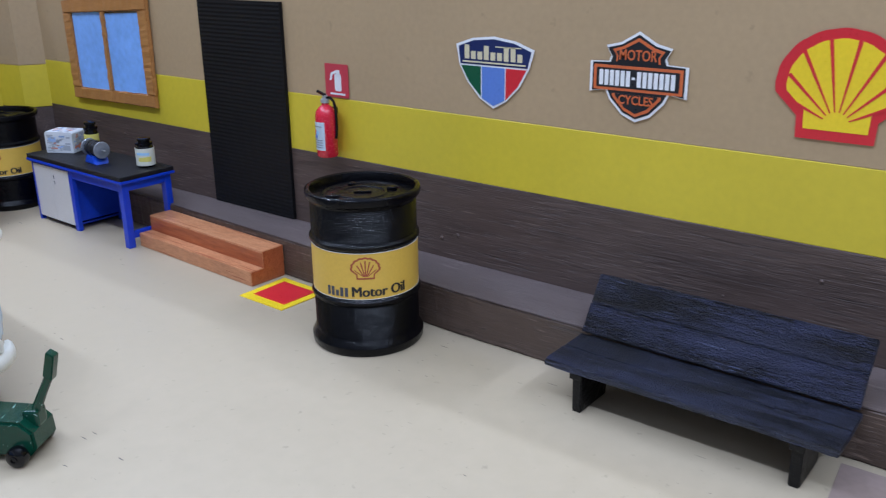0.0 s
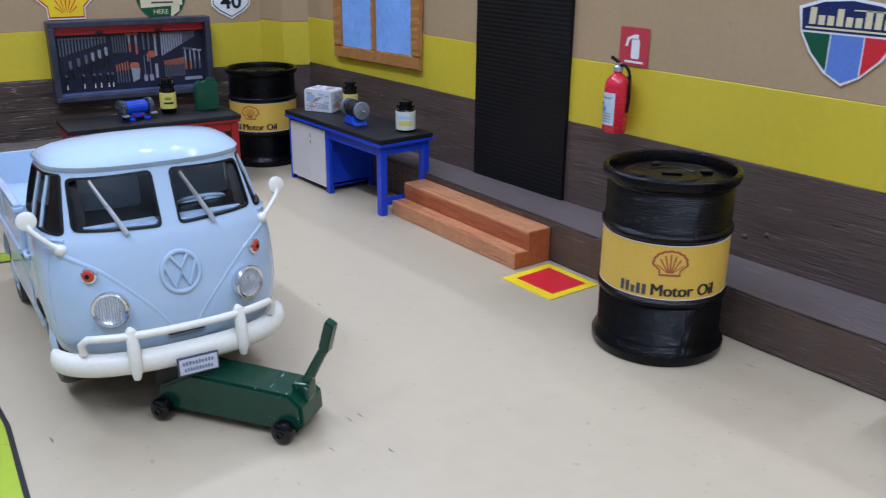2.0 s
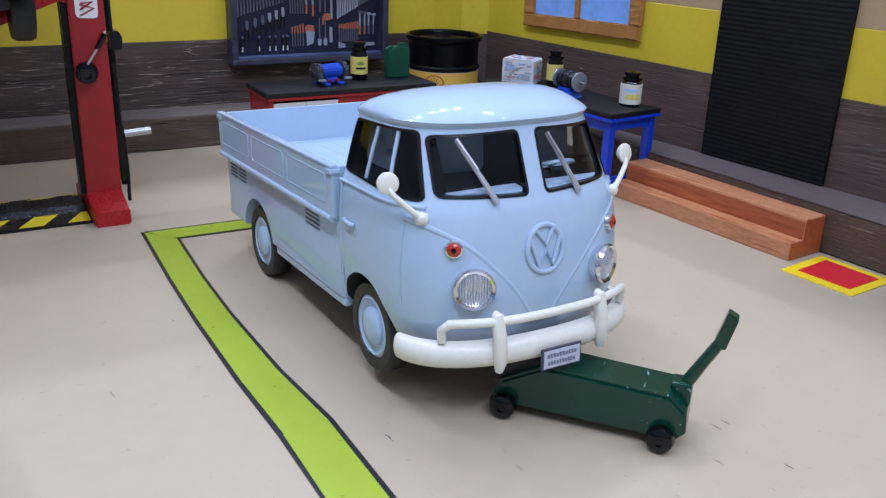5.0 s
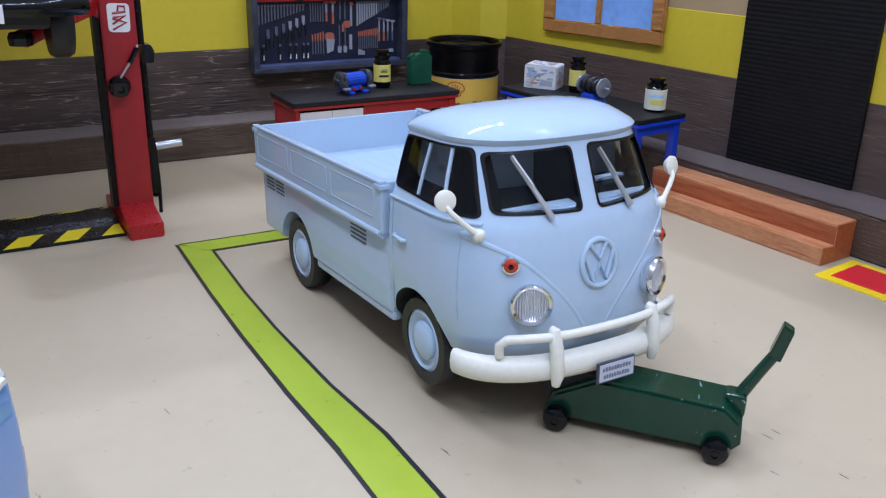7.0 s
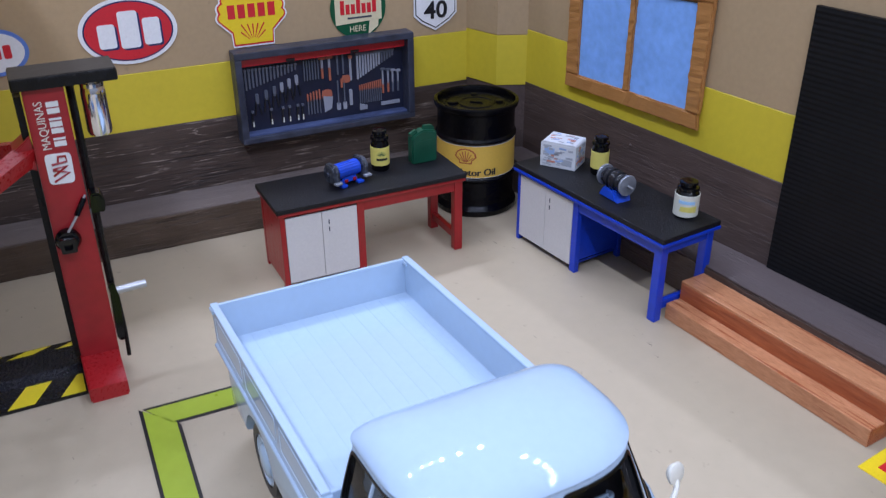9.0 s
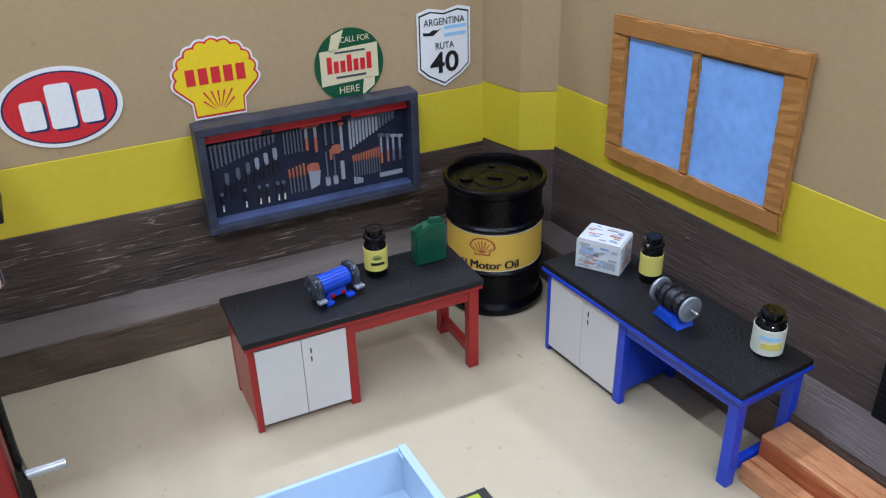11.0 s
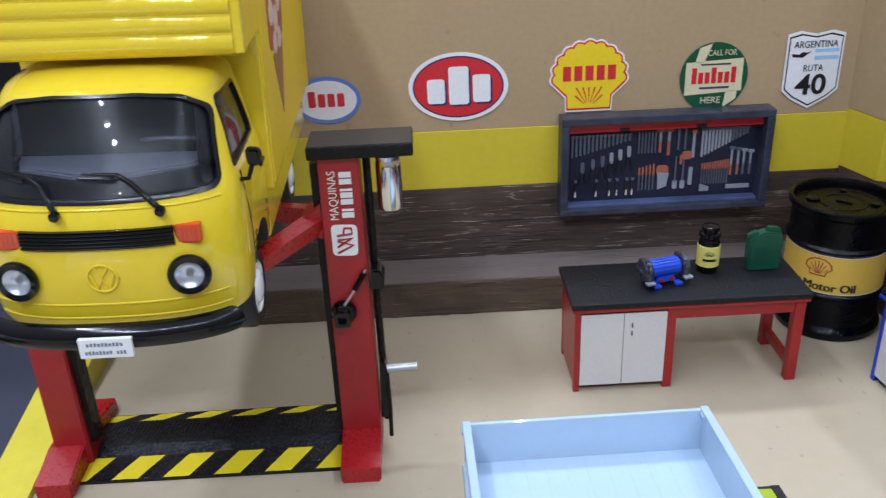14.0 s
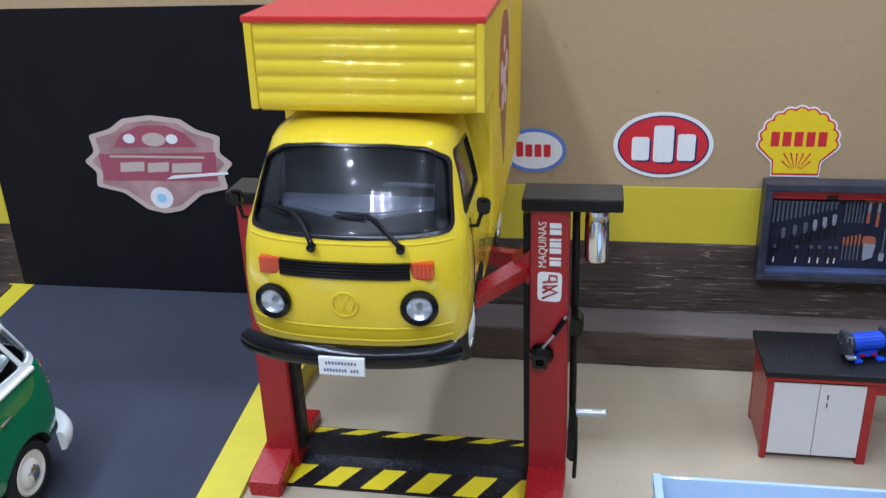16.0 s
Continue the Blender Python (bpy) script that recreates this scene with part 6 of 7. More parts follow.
def oil_drum(x, y, rz, label, ridged, tall=1.0):
    d = thing("oil_drum", x, y, 0, 0, 0, rz, label, "oil drum", "oil drums")
    R = 1.2
    prof = [(0.03, 0.02), (R + 0.06, 0.0), (R + 0.1, 0.06), (R + 0.11, 0.2), (R + 0.06, 0.3), (R + 0.01, 0.36)]

    def fill(z0, z1):
        if not ridged:
            return [(R, z0), (R, z1)]
        out, z, k = [], z0, 0
        while z < z1:
            out.append((R + (0.007 if k % 2 else -0.007), z))
            z += 0.02
            k += 1
        return out
    hoop1, hoop2 = 1.27, 2.56
    prof += fill(0.4, hoop1 - 0.1)
    prof += [(R + 0.02, hoop1 - 0.08), (R + 0.06, hoop1 - 0.03), (R + 0.06, hoop1 + 0.03), (R + 0.01, hoop1 + 0.09)]
    prof += [(R, hoop1 + 0.1), (R, hoop2 - 0.1)]
    prof += [(R + 0.02, hoop2 - 0.08), (R + 0.06, hoop2 - 0.03), (R + 0.06, hoop2 + 0.03), (R + 0.01, hoop2 + 0.09)]
    prof += fill(hoop2 + 0.1, 3.4)
    prof += [(R + 0.03, 3.44), (R + 0.09, 3.5), (R + 0.11, 3.58), (R + 0.1, 3.65), (R + 0.05, 3.68), (R - 0.0, 3.66), (R - 0.03, 3.58), (R - 0.04, 3.48), (0.03, 3.46)]
    part("drum_body", turned(prof, 72), M_DRUM, d, smooth=30)
    lid = part("lid", turned([(0.02, 3.45), (0.96, 3.45), (0.96, 3.5), (0.9, 3.52), (0.86, 3.495), (0.58, 3.495), (0.55, 3.52), (0.5, 3.52), (0.47, 3.495), (0.02, 3.5)], 56), M_DRUM, d, smooth=30)
    for a, r in ((200, 0.16), (20, 0.12), (110, 0.09)):
        cx, cy = 0.72 * math.cos(radians(a)), 0.72 * math.sin(radians(a))
        part("bung", turned([(r, 3.48), (r, 3.54), (r * 0.8, 3.56), (r * 0.3, 3.55)], 18, at(cx, cy, 0)), M_DRUM, lid, smooth=40)
    part("grip", boxed(-0.2, 0.2, -0.05, 0.05, 3.49, 3.54, 0.02), M_DRUM, lid)
    bm = fresh()
    lathe(bm, [(R + 0.012, 1.38), (R + 0.02, 1.385), (R + 0.02, 2.45), (R + 0.012, 2.455)], 72, cap=False)
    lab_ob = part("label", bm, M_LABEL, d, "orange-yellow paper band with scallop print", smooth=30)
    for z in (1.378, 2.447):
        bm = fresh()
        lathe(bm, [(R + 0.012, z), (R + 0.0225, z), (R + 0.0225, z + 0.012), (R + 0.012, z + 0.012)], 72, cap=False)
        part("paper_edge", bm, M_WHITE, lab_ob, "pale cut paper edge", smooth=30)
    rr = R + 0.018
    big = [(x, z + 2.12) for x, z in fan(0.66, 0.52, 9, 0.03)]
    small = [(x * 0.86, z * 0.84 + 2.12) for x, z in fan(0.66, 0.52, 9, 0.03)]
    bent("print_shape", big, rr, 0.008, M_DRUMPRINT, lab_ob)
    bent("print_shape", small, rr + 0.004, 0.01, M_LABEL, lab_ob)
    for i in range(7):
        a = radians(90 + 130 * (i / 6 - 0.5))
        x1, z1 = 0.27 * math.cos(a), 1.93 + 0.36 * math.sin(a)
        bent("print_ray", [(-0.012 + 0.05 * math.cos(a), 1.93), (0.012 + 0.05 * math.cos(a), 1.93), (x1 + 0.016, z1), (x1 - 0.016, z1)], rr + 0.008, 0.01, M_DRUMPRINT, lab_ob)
    for i in range(5):
        x0 = -0.93 + i * 0.112
        bent("printed_bar", [(x0, 1.44), (x0 + 0.075, 1.44), (x0 + 0.075, 1.58 + (0.07 if i in (0, 1, 3, 4) else 0)), (x0, 1.58 + (0.07 if i in (0, 1, 3, 4) else 0))], rr, 0.008, M_GREYBAR, lab_ob)
    for shift in (0.0, 0.014, 0.026):
        bent_words("Motor Oil", 0.33, 1.24, 0.3 + shift, 1.555, rr + 0.006 - shift * 0.1, M_SBLACK, lab_ob)
    d.scale = (1 - 0.5 * (1 - tall), 1 - 0.5 * (1 - tall), tall)
    return d


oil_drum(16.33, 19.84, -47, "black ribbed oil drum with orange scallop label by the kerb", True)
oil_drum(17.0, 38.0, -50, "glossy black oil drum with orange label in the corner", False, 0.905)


# workbenches: white two-door cabinet at one end, open legs at the other
def workbench(x, y, rz, paint, length, cab, label, rim=0.1):
    b = thing("workbench", x, y, 0, 0, 0, rz, label, "workbench", "workbenches")
    D, H = 1.72, 2.04
    L = length
    top = part("tabletop", boxed(-rim, L + rim, -rim, D + rim, H + 0.01, H + 0.1, 0.025), paint, b)
    part("rubber_mat", boxed(-0.085, L + 0.085, -0.085, D + 0.085, H + 0.102, H + 0.24, 0.03), M_MAT, top, "black foam mat glued on the top")
    for x0 in (0.0, cab):
        part("leg", boxed(x0, x0 + (0.13 if x0 == 0 else 0.2), 0, 0.16, 0, H, 0.02), paint, b)
        part("leg", boxed(x0, x0 + 0.16, D - 0.16, D, 0, H, 0.02), paint, b)
    part("end_panel", boxed(0.01, 0.06, 0.15, D - 0.15, 0.14, H), paint, b)
    part("end_panel", boxed(cab + 0.05, cab + 0.12, 0.15, D - 0.15, 0.3, H), paint, b)
    part("cabinet_back", boxed(0.1, cab + 0.1, D - 0.12, D - 0.05, 0.15, H), paint, b)
    part("cabinet_floor", boxed(0.1, cab + 0.05, 0.06, D - 0.1, 0.16, 0.22), paint, b)
    half = (cab - 0.13) / 2
    for i in range(2):
        x0 = 0.135 + i * half
        door_ob = part("cabinet_door", boxed(x0, x0 + half - 0.012, -0.01, 0.04, 0.17, H - 0.06, 0.005, 1), M_DOORW, b, "white card door")
        if i:
            for z in (1.62, 1.42):
                part("door_pull", boxed(x0 + 0.16, x0 + 0.19, -0.018, -0.008, z, z + 0.12), M_GREYBAR, door_ob)
    part("apron", boxed(cab + 0.2, L - 0.24, 0.02, 0.14, H - 0.27, H, 0.02), paint, b)
    part("apron", boxed(cab + 0.2, L - 0.24, D - 0.14, D - 0.02, H - 0.27, H, 0.02), paint, b)
    for y0 in (0.0, D - 0.22):
        part("leg", boxed(L - 0.24, L, y0, y0 + 0.22, 0, H, 0.025), paint, b)
    part("stretcher", boxed(L - 0.19, L - 0.05, 0.2, D - 0.2, 0.28, 0.5, 0.02), paint, b)
    part("end_rail", boxed(L - 0.19, L - 0.04, 0.2, D - 0.2, H - 0.25, H, 0.02), paint, b)
    return b


workbench(9.86, 36.22, -7.0, M_RED, 5.05, 2.02, "red workbench with black top and white cabinet doors", 0.06)
workbench(16.53, 35.32, -90.5, M_BLUE, 5.4, 2.3, "blue workbench with black top and white cabinet doors")
TOP = 2.285


def bottle(x, y, r, h, cap_r, body_m, label_m, label, band=(0.15, 0.6), turn=-20):
    b = thing("oil_bottle", x, y, TOP, 0, 0, turn, label, "bottle")
    part("bottle_body", turned([(r * 0.9, 0), (r, 0.03), (r, h * 0.64), (r * 0.9, h * 0.7), (cap_r, h * 0.74), (cap_r, h * 0.78)], 28), body_m, b, smooth=40)
    prof = [(cap_r * 1.02, h * 0.74), (cap_r * 1.15, h * 0.77), (cap_r * 1.12, h * 0.83), (cap_r * 0.82, h * 0.86), (cap_r * 0.8, h * 0.89), (cap_r * 1.0, h * 0.92), (cap_r * 0.96, h * 0.98), (cap_r * 0.7, h), (0.02, h * 0.97)]
    cp = part("cap", turned(prof, 20), M_BLACKPL, b, "black ribbed cap", smooth=40)
    for k in range(14):
        a = 2 * math.pi * k / 14
        part("ridge", rod([(cap_r * 1.12 * math.cos(a), cap_r * 1.12 * math.sin(a), h * 0.765), (cap_r * 1.1 * math.cos(a), cap_r * 1.1 * math.sin(a), h * 0.835)], 0.02, 5), M_BLACKPL, cp)
    bm = fresh()
    lathe(bm, [(r + 0.006, h * band[0]), (r + 0.014, h * band[0] + 0.005), (r + 0.014, h * band[1] - 0.005), (r + 0.006, h * band[1])], 28, cap=False)
    lb = part("label", bm, label_m, b, "printed paper label", smooth=30)
    return b, lb


b1, l1 = bottle(13.2, 37.06, 0.24, 1.12, 0.2, M_BLACKPL, M_LABY, "small black bottle with yellow label on the red bench")
for k in range(7):
    a = radians(20 + k * 23)
    ca_, sa_ = math.cos(a), math.sin(a)
    bent("print_ray", [(0.03 * ca_ - 0.008 * sa_, 0.44 + 0.03 * sa_ + 0.008 * ca_), (0.03 * ca_ + 0.008 * sa_, 0.44 + 0.03 * sa_ - 0.008 * ca_), (0.13 * ca_ + 0.008 * sa_, 0.44 + 0.13 * sa_ - 0.008 * ca_), (0.13 * ca_ - 0.008 * sa_, 0.44 + 0.13 * sa_ + 0.008 * ca_)], 0.256, 0.004, M_SGREEN, l1)
bent("printed_bar", [(-0.14, 0.32), (0.16, 0.32), (0.16, 0.38), (-0.14, 0.38)], 0.256, 0.004, M_SBLACK, l1)
b2, l2 = bottle(17.82, 33.55, 0.225, 1.06, 0.19, M_BLACKPL, M_LABY, "small black bottle with pale label on the blue bench", (0.18, 0.62))
b3, l3 = bottle(17.78, 30.5, 0.28, 0.9, 0.22, M_BLACKPL, M_LABW, "squat bottle with cream label and black cap", (0.06, 0.66), -40)
bent("print_mark", [(-0.2, 0.2), (0.2, 0.18), (0.22, 0.34), (-0.18, 0.32)], 0.296, 0.004, M_LABY, l3)
bent("print_mark", [(-0.24, 0.4), (0.16, 0.38), (0.16, 0.46), (-0.24, 0.48)], 0.296, 0.004, M_SKY, l3)

# jerry can
M_JERRY = mat("bright_green_paint", (0.006, 0.068, 0.035), 0.3, vary=0.25, grain=300, bump=0.5)
jc = thing("jerry_can", 14.42, 36.88, TOP, 0, 0, -6, "green jerry can on the red workbench", "jerry can")
part("can_body", slab(rounded([(-0.37, 0), (0.37, 0), (0.37, 0.95), (-0.05, 1.02), (-0.37, 0.82)], 0.07, 3), -0.15, 0.15, "xz", 0.035), M_JERRY, jc, smooth=40)
part("handle", slab(rounded([(-0.02, 0.98), (0.34, 0.93), (0.34, 1.04), (0.26, 1.1), (0.04, 1.12)], 0.03, 2), -0.05, 0.05, "xz", 0.015), M_JERRY, jc)
part("spout", slab(rounded([(-0.36, 0.8), (-0.16, 0.94), (-0.2, 1.04), (-0.4, 0.92)], 0.03, 2), -0.07, 0.07, "xz", 0.02), M_JERRY, jc)
part("pressed_panel", slab(rounded([(-0.25, 0.15), (0.25, 0.15), (0.25, 0.72), (-0.25, 0.68)], 0.06, 3), -0.162, -0.145, "xz", 0.008), M_JERRY, jc)

jc.scale.z = 0.92
# bench grinder, blue with dull silver guards
gr = thing("bench_grinder", 12.02, 36.76, TOP, 0, 0, 8, "blue bench grinder with dull silver guards", "grinder")
part("motor", turned([(0.17, -0.36), (0.2, -0.33), (0.2, 0.33), (0.17, 0.36)], 22, at(0, 0, 0.36, AX_X)), M_BLUEM, gr, smooth=40)
for k in range(9):
    a = radians(20 * k + 10)
    part("fin", rod([(-0.32, 0.2 * math.cos(a), 0.36 + 0.2 * math.sin(a)), (0.32, 0.2 * math.cos(a), 0.36 + 0.2 * math.sin(a))], 0.014, 5), M_BLUEM, gr)
for s in (-1, 1):
    guard = rounded([(-0.25, 0.12), (0.2, 0.1), (0.27, 0.34), (0.2, 0.6), (-0.16, 0.62), (-0.28, 0.42)], 0.05, 3)
    gd = part("wheel_guard", slab(guard, s * 0.44 - 0.07, s * 0.44 + 0.07, "yz", 0.02), M_CRINKLE, gr, "crinkled dark silver wheel guard")
    part("guard_rim", turned([(0.1, -0.1), (0.24, -0.08), (0.25, 0.0), (0.24, 0.08), (0.1, 0.1)], 18, at(s * 0.45, 0, 0.36, AX_X)), M_CRINKLE, gd, smooth=40)
    part("axle_nut", turned([(0.06, -0.03), (0.06, 0.03), (0.02, 0.035)], 6, at(s * 0.57, 0, 0.36, AX_X)), M_SLATE, gd)
    part("tool_rest", boxed(s * 0.46 - 0.1, s * 0.46 + 0.1, -0.36, -0.22, 0.14, 0.2, 0.02), M_GREYM, gd)
part("pedestal", slab([(-0.26, 0.05), (0.26, 0.05), (0.18, 0.24), (-0.18, 0.24)], -0.16, 0.16, "xz", 0.03), M_BLUEM, gr)
for x in (-0.26, 0.26):
    for y in (-0.22, 0.22):
        part("foot", boxed(x - 0.09, x + 0.09, y - 0.08, y + 0.08, 0, 0.07, 0.02), M_BLUEM, gr)
for s in (-1, 1):
    part("switch", boxed(s * 0.13 - 0.05, s * 0.13 + 0.05, -0.2, -0.15, 0.08, 0.16, 0.02), M_RED, gr, "red switch")

# polisher: black motor on a blue foot, a pale disc at each end
po = thing("bench_polisher", 17.12, 32.2, TOP, 0, 0, -95, "black bench polisher on a blue foot with pale discs", "polisher")
part("foot", slab([(-0.36, 0), (0.36, 0), (0.2, 0.26), (-0.2, 0.26)], -0.24, 0.24, "xz", 0.03), M_BLUEM, po, "bright blue foot")
part("motor", turned([(0.15, -0.38), (0.2, -0.36), (0.2, -0.3), (0.17, -0.28), (0.17, -0.25), (0.25, -0.22), (0.26, -0.1), (0.21, -0.08), (0.21, -0.03), (0.26, -0.01), (0.25, 0.13), (0.2, 0.15), (0.2, 0.18), (0.23, 0.2), (0.22, 0.3), (0.16, 0.32), (0.15, 0.38)], 22, at(0, 0, 0.46, AX_X)), M_CRINKLEB, po, smooth=40)
for s in (-1, 1):
    part("disc", turned([(0.04, -0.03), (0.26, -0.03), (0.27, 0.0), (0.26, 0.03), (0.04, 0.04)], 24, at(s * 0.42, 0, 0.46, AX_X)), M_GREYM, po, "pale grey disc", smooth=40)
part("spindle", rod([(0.4, 0, 0.46), (0.64, 0, 0.46)], 0.025, 8), M_SILVER, po)

# parts carton
M_CARTON = mat("greyish_white_card", (0.62, 0.64, 0.67), 0.5, vary=0.1, grain=300, bump=0.2)
ca = thing("carton", 17.46, 34.6, TOP, 0, 0, -62, "small white parts carton with coloured print", "carton")
part("carton_body", boxed(-0.5, 0.5, -0.38, 0.38, 0, 0.66, 0.02), M_CARTON, ca)
part("carton_lid", slab([(-0.5, 0.66), (0.5, 0.66), (0.46, 0.7), (-0.44, 0.72)], -0.38, 0.38, "xz"), M_CARTON, ca)
M_PRINTG = plain("pale_grey_print", (0.38, 0.4, 0.44), 0.5)
M_PRINTB = plain("pale_blue_print", (0.32, 0.45, 0.7), 0.5)
M_PRINTO = plain("pale_red_print", (0.6, 0.25, 0.18), 0.5)
rng = random.Random(4)
for plane, w0, w1, h0, h1, d0, d1, count in (("xz", -0.42, 0.42, 0.06, 0.6, -0.386, -0.38, 34), ("yz", -0.3, 0.3, 0.06, 0.6, 0.5, 0.506, 26), ("xy", -0.4, 0.36, -0.3, 0.3, 0.718, 0.726, 18)):
    for i in range(count):
        x, z = rng.uniform(w0, w1), h0 + (h1 - h0) * (i + 0.5) / count
        w, h = rng.uniform(0.03, 0.12), rng.uniform(0.008, 0.03)
        x = max(w0 + w, min(w1 - w, x))
        m = rng.choice([M_PRINTG, M_PRINTG, M_PRINTG, M_PRINTB, M_PRINTO])
        part("print_mark", slab([(x - w, z - h), (x + w, z - h), (x + w, z + h), (x - w, z + h)], d0, d1 + rng.uniform(0, 0.0008) * (1 if d0 > 0 else -1), plane), m, ca)

part("print_patch", slab([(-0.4, 0.36), (-0.1, 0.34), (-0.1, 0.54), (-0.38, 0.56)], -0.3835, -0.38, "xz"), M_PRINTB, ca)
part("print_patch", slab([(0.12, 0.1), (0.4, 0.1), (0.4, 0.26), (0.12, 0.28)], -0.3835, -0.38, "xz"), M_PRINTG, ca)
part("print_patch", slab([(-0.26, 0.12), (0.1, 0.12), (0.1, 0.3), (-0.26, 0.28)], 0.5, 0.5035, "yz"), M_PRINTO, ca)

# tool board on the back wall
M_NAVY = mat("dark_blue_backing", (0.011, 0.014, 0.034), 0.4, vary=0.3, grain=200, bump=0.2)
M_LEDGE = mat("blue_grey_ledge", (0.06, 0.08, 0.17), 0.4, vary=0.5, grain=150, bump=0.2)
M_TOOL = plain("tool_steel", (0.13, 0.145, 0.19), 0.4, 0.3)
M_TORANGE = plain("tool_orange", (0.4, 0.12, 0.07), 0.45)
M_TPALE = plain("tool_pale", (0.29, 0.305, 0.36), 0.45)
TW, TH = 5.4, 2.64
tb = on_north("tool_board", 10.88, 2.28, "dark framed tool board full of wrenches and pliers", "tool board", 0.02)
part("backing", boxed(0.1, TW - 0.1, -0.1, 0.0, 0.1, TH - 0.1), M_NAVY, tb)
for nm, d in (("frame_rail", (0, TW, 0, 0.17)), ("frame_rail", (0, TW, TH - 0.2, TH)), ("frame_stile", (0, 0.2, 0.165, TH - 0.195)), ("frame_stile", (TW - 0.2, TW, 0.165, TH - 0.195))):
    part(nm, boxed(d[0], d[1], -0.55, 0, d[2], d[3], 0.03), M_SLATE, tb)
part("ledge", boxed(0.2, TW - 0.2, -0.4, -0.1, 0.16, 0.24, 0.02), M_LEDGE, tb, "dark blue ledge")
hd = part("header_strip", boxed(0.2, TW - 0.2, -0.3, -0.1, TH - 0.46, TH - 0.2, 0.02), M_SRED, tb, "red header strip with two catches")
for x in (1.65, 3.6):
    part("catch", boxed(x - 0.13, x + 0.13, -0.33, -0.29, TH - 0.45, TH - 0.37, 0.02), M_SBLACK, hd)
IX, IW, IZ, IH = 0.2, TW - 0.4, 0.2, TH - 0.4


def tool(name, u, v0, v1, w, m, parent, top=None, lean=0.0):
    """A tool hung at u (0 to 1 across), from v0 down to v1 (0 top, 1 bottom)."""
    x, z0, z1 = IX + IW * u, IZ + IH * (1 - v1), IZ + IH * (1 - v0)
    bm = fresh()
    prism(bm, rounded([(x - w + lean, z0), (x + w + lean, z0), (x + w, z1), (x - w, z1)], w * 0.6, 2), -0.14, -0.1, "xz")
    ob = part(name, bm, m, parent)
    if top:
        tw, th, tm = top
        part("head", slab(rounded([(x - tw, z1 - th), (x + tw, z1 - th), (x + tw, z1 + th * 0.4), (x - tw, z1 + th * 0.4)], min(tw, th) * 0.4, 2), -0.17, -0.11, "xz"), tm, ob)
    return ob


for i in range(15):
    tool("wrench", 0.03 + i * 0.021, 0.17, 0.44 - i * 0.013, 0.026, M_TOOL, tb, (0.04, 0.05, M_TOOL))
for i in range(6):
    tool("rod_tool", 0.375 + i * 0.017, 0.16, 0.42, 0.018, M_TOOL, tb)
for i in range(14):
    tool("wrench", 0.705 + i * 0.0175, 0.15, 0.5 - i * 0.02, 0.03, M_TPALE if i < 9 else M_TOOL, tb, (0.045, 0.05, M_TOOL))
for i, u in enumerate((0.085, 0.14, 0.19, 0.235, 0.28, 0.325)):
    v = 0.5 - i * 0.035
    p_ = tool("pliers", u - 0.008, v + 0.1, v + 0.28, 0.02, M_SBLACK, tb, None, -0.05)
    tool("handle", u + 0.008, v + 0.1, v + 0.28, 0.02, M_SBLACK, p_, None, 0.05)
    tool("jaws", u, v, v + 0.13, 0.05, M_TPALE if i > 2 else M_TOOL, p_)
for i, u in enumerate((0.05, 0.16, 0.23, 0.27, 0.32, 0.35)):
    p_ = tool("pliers", u, 0.72, 0.9, 0.022, M_SBLACK, tb, (0.04, 0.05, M_TOOL), -0.03)
    tool("tip", u, 0.86, 0.93, 0.02, M_LABW, p_)
for i in range(5):
    s_ = tool("screwdriver", 0.385 + i * 0.0185, 0.68, 0.88, 0.016, M_TOOL, tb)
    tool("handle", 0.385 + i * 0.0185, 0.6 - i * 0.01, 0.7, 0.024, M_TORANGE, s_)
for i in range(11):
    s_ = tool("screwdriver", 0.715 + i * 0.0135, 0.64, 0.84, 0.014, M_TOOL, tb)
    tool("handle", 0.715 + i * 0.0135, 0.585 - i * 0.004, 0.66, 0.022, M_TORANGE, s_)
for u, v1 in ((0.485, 0.42), (0.53, 0.46)):
    h_ = tool("hammer", u, 0.14, 0.3, 0.035, M_TPALE, tb, (0.1, 0.06, M_TORANGE))
    tool("handle", u, 0.28, v1, 0.035, M_TORANGE, h_)
for u in (0.58, 0.615):
    tool("chisel", u, 0.14, 0.4, 0.025, M_TOOL, tb)
cl = tool("clamp", 0.66, 0.17, 0.5, 0.035, M_TPALE, tb, (0.06, 0.07, M_TORANGE))
tool("jaw", 0.63, 0.42, 0.52, 0.13, M_TORANGE, cl)
tool("jaw", 0.6, 0.46, 0.58, 0.03, M_TORANGE, cl)
sw = tool("saw", 0.505, 0.58, 0.7, 0.16, M_TORANGE, tb)
part("saw_blade", slab([(IX + IW * 0.485, IZ + IH * 0.12), (IX + IW * 0.53, IZ + IH * 0.16), (IX + IW * 0.54, IZ + IH * 0.32), (IX + IW * 0.48, IZ + IH * 0.34)], -0.145, -0.1, "xz"), M_TPALE, sw)
for u in (0.575, 0.615):
    tool("spanner", u, 0.48, 0.8, 0.02, M_TOOL, tb)
    tool("spanner_head", u, 0.78, 0.88, 0.06, M_TPALE, tb)
tool("snips", 0.655, 0.62, 0.84, 0.05, M_TPALE, tb)
for i, u in enumerate((0.865, 0.9, 0.93, 0.965)):
    h_ = tool("small_hammer", u, 0.4 + 0.015 * i, 0.62, 0.025, M_TPALE, tb, (0.075, 0.05, M_TOOL if i < 2 else M_TPALE))
    tool("handle", u, 0.6, 0.74, 0.028, M_TORANGE if i < 2 else M_TOOL, h_)
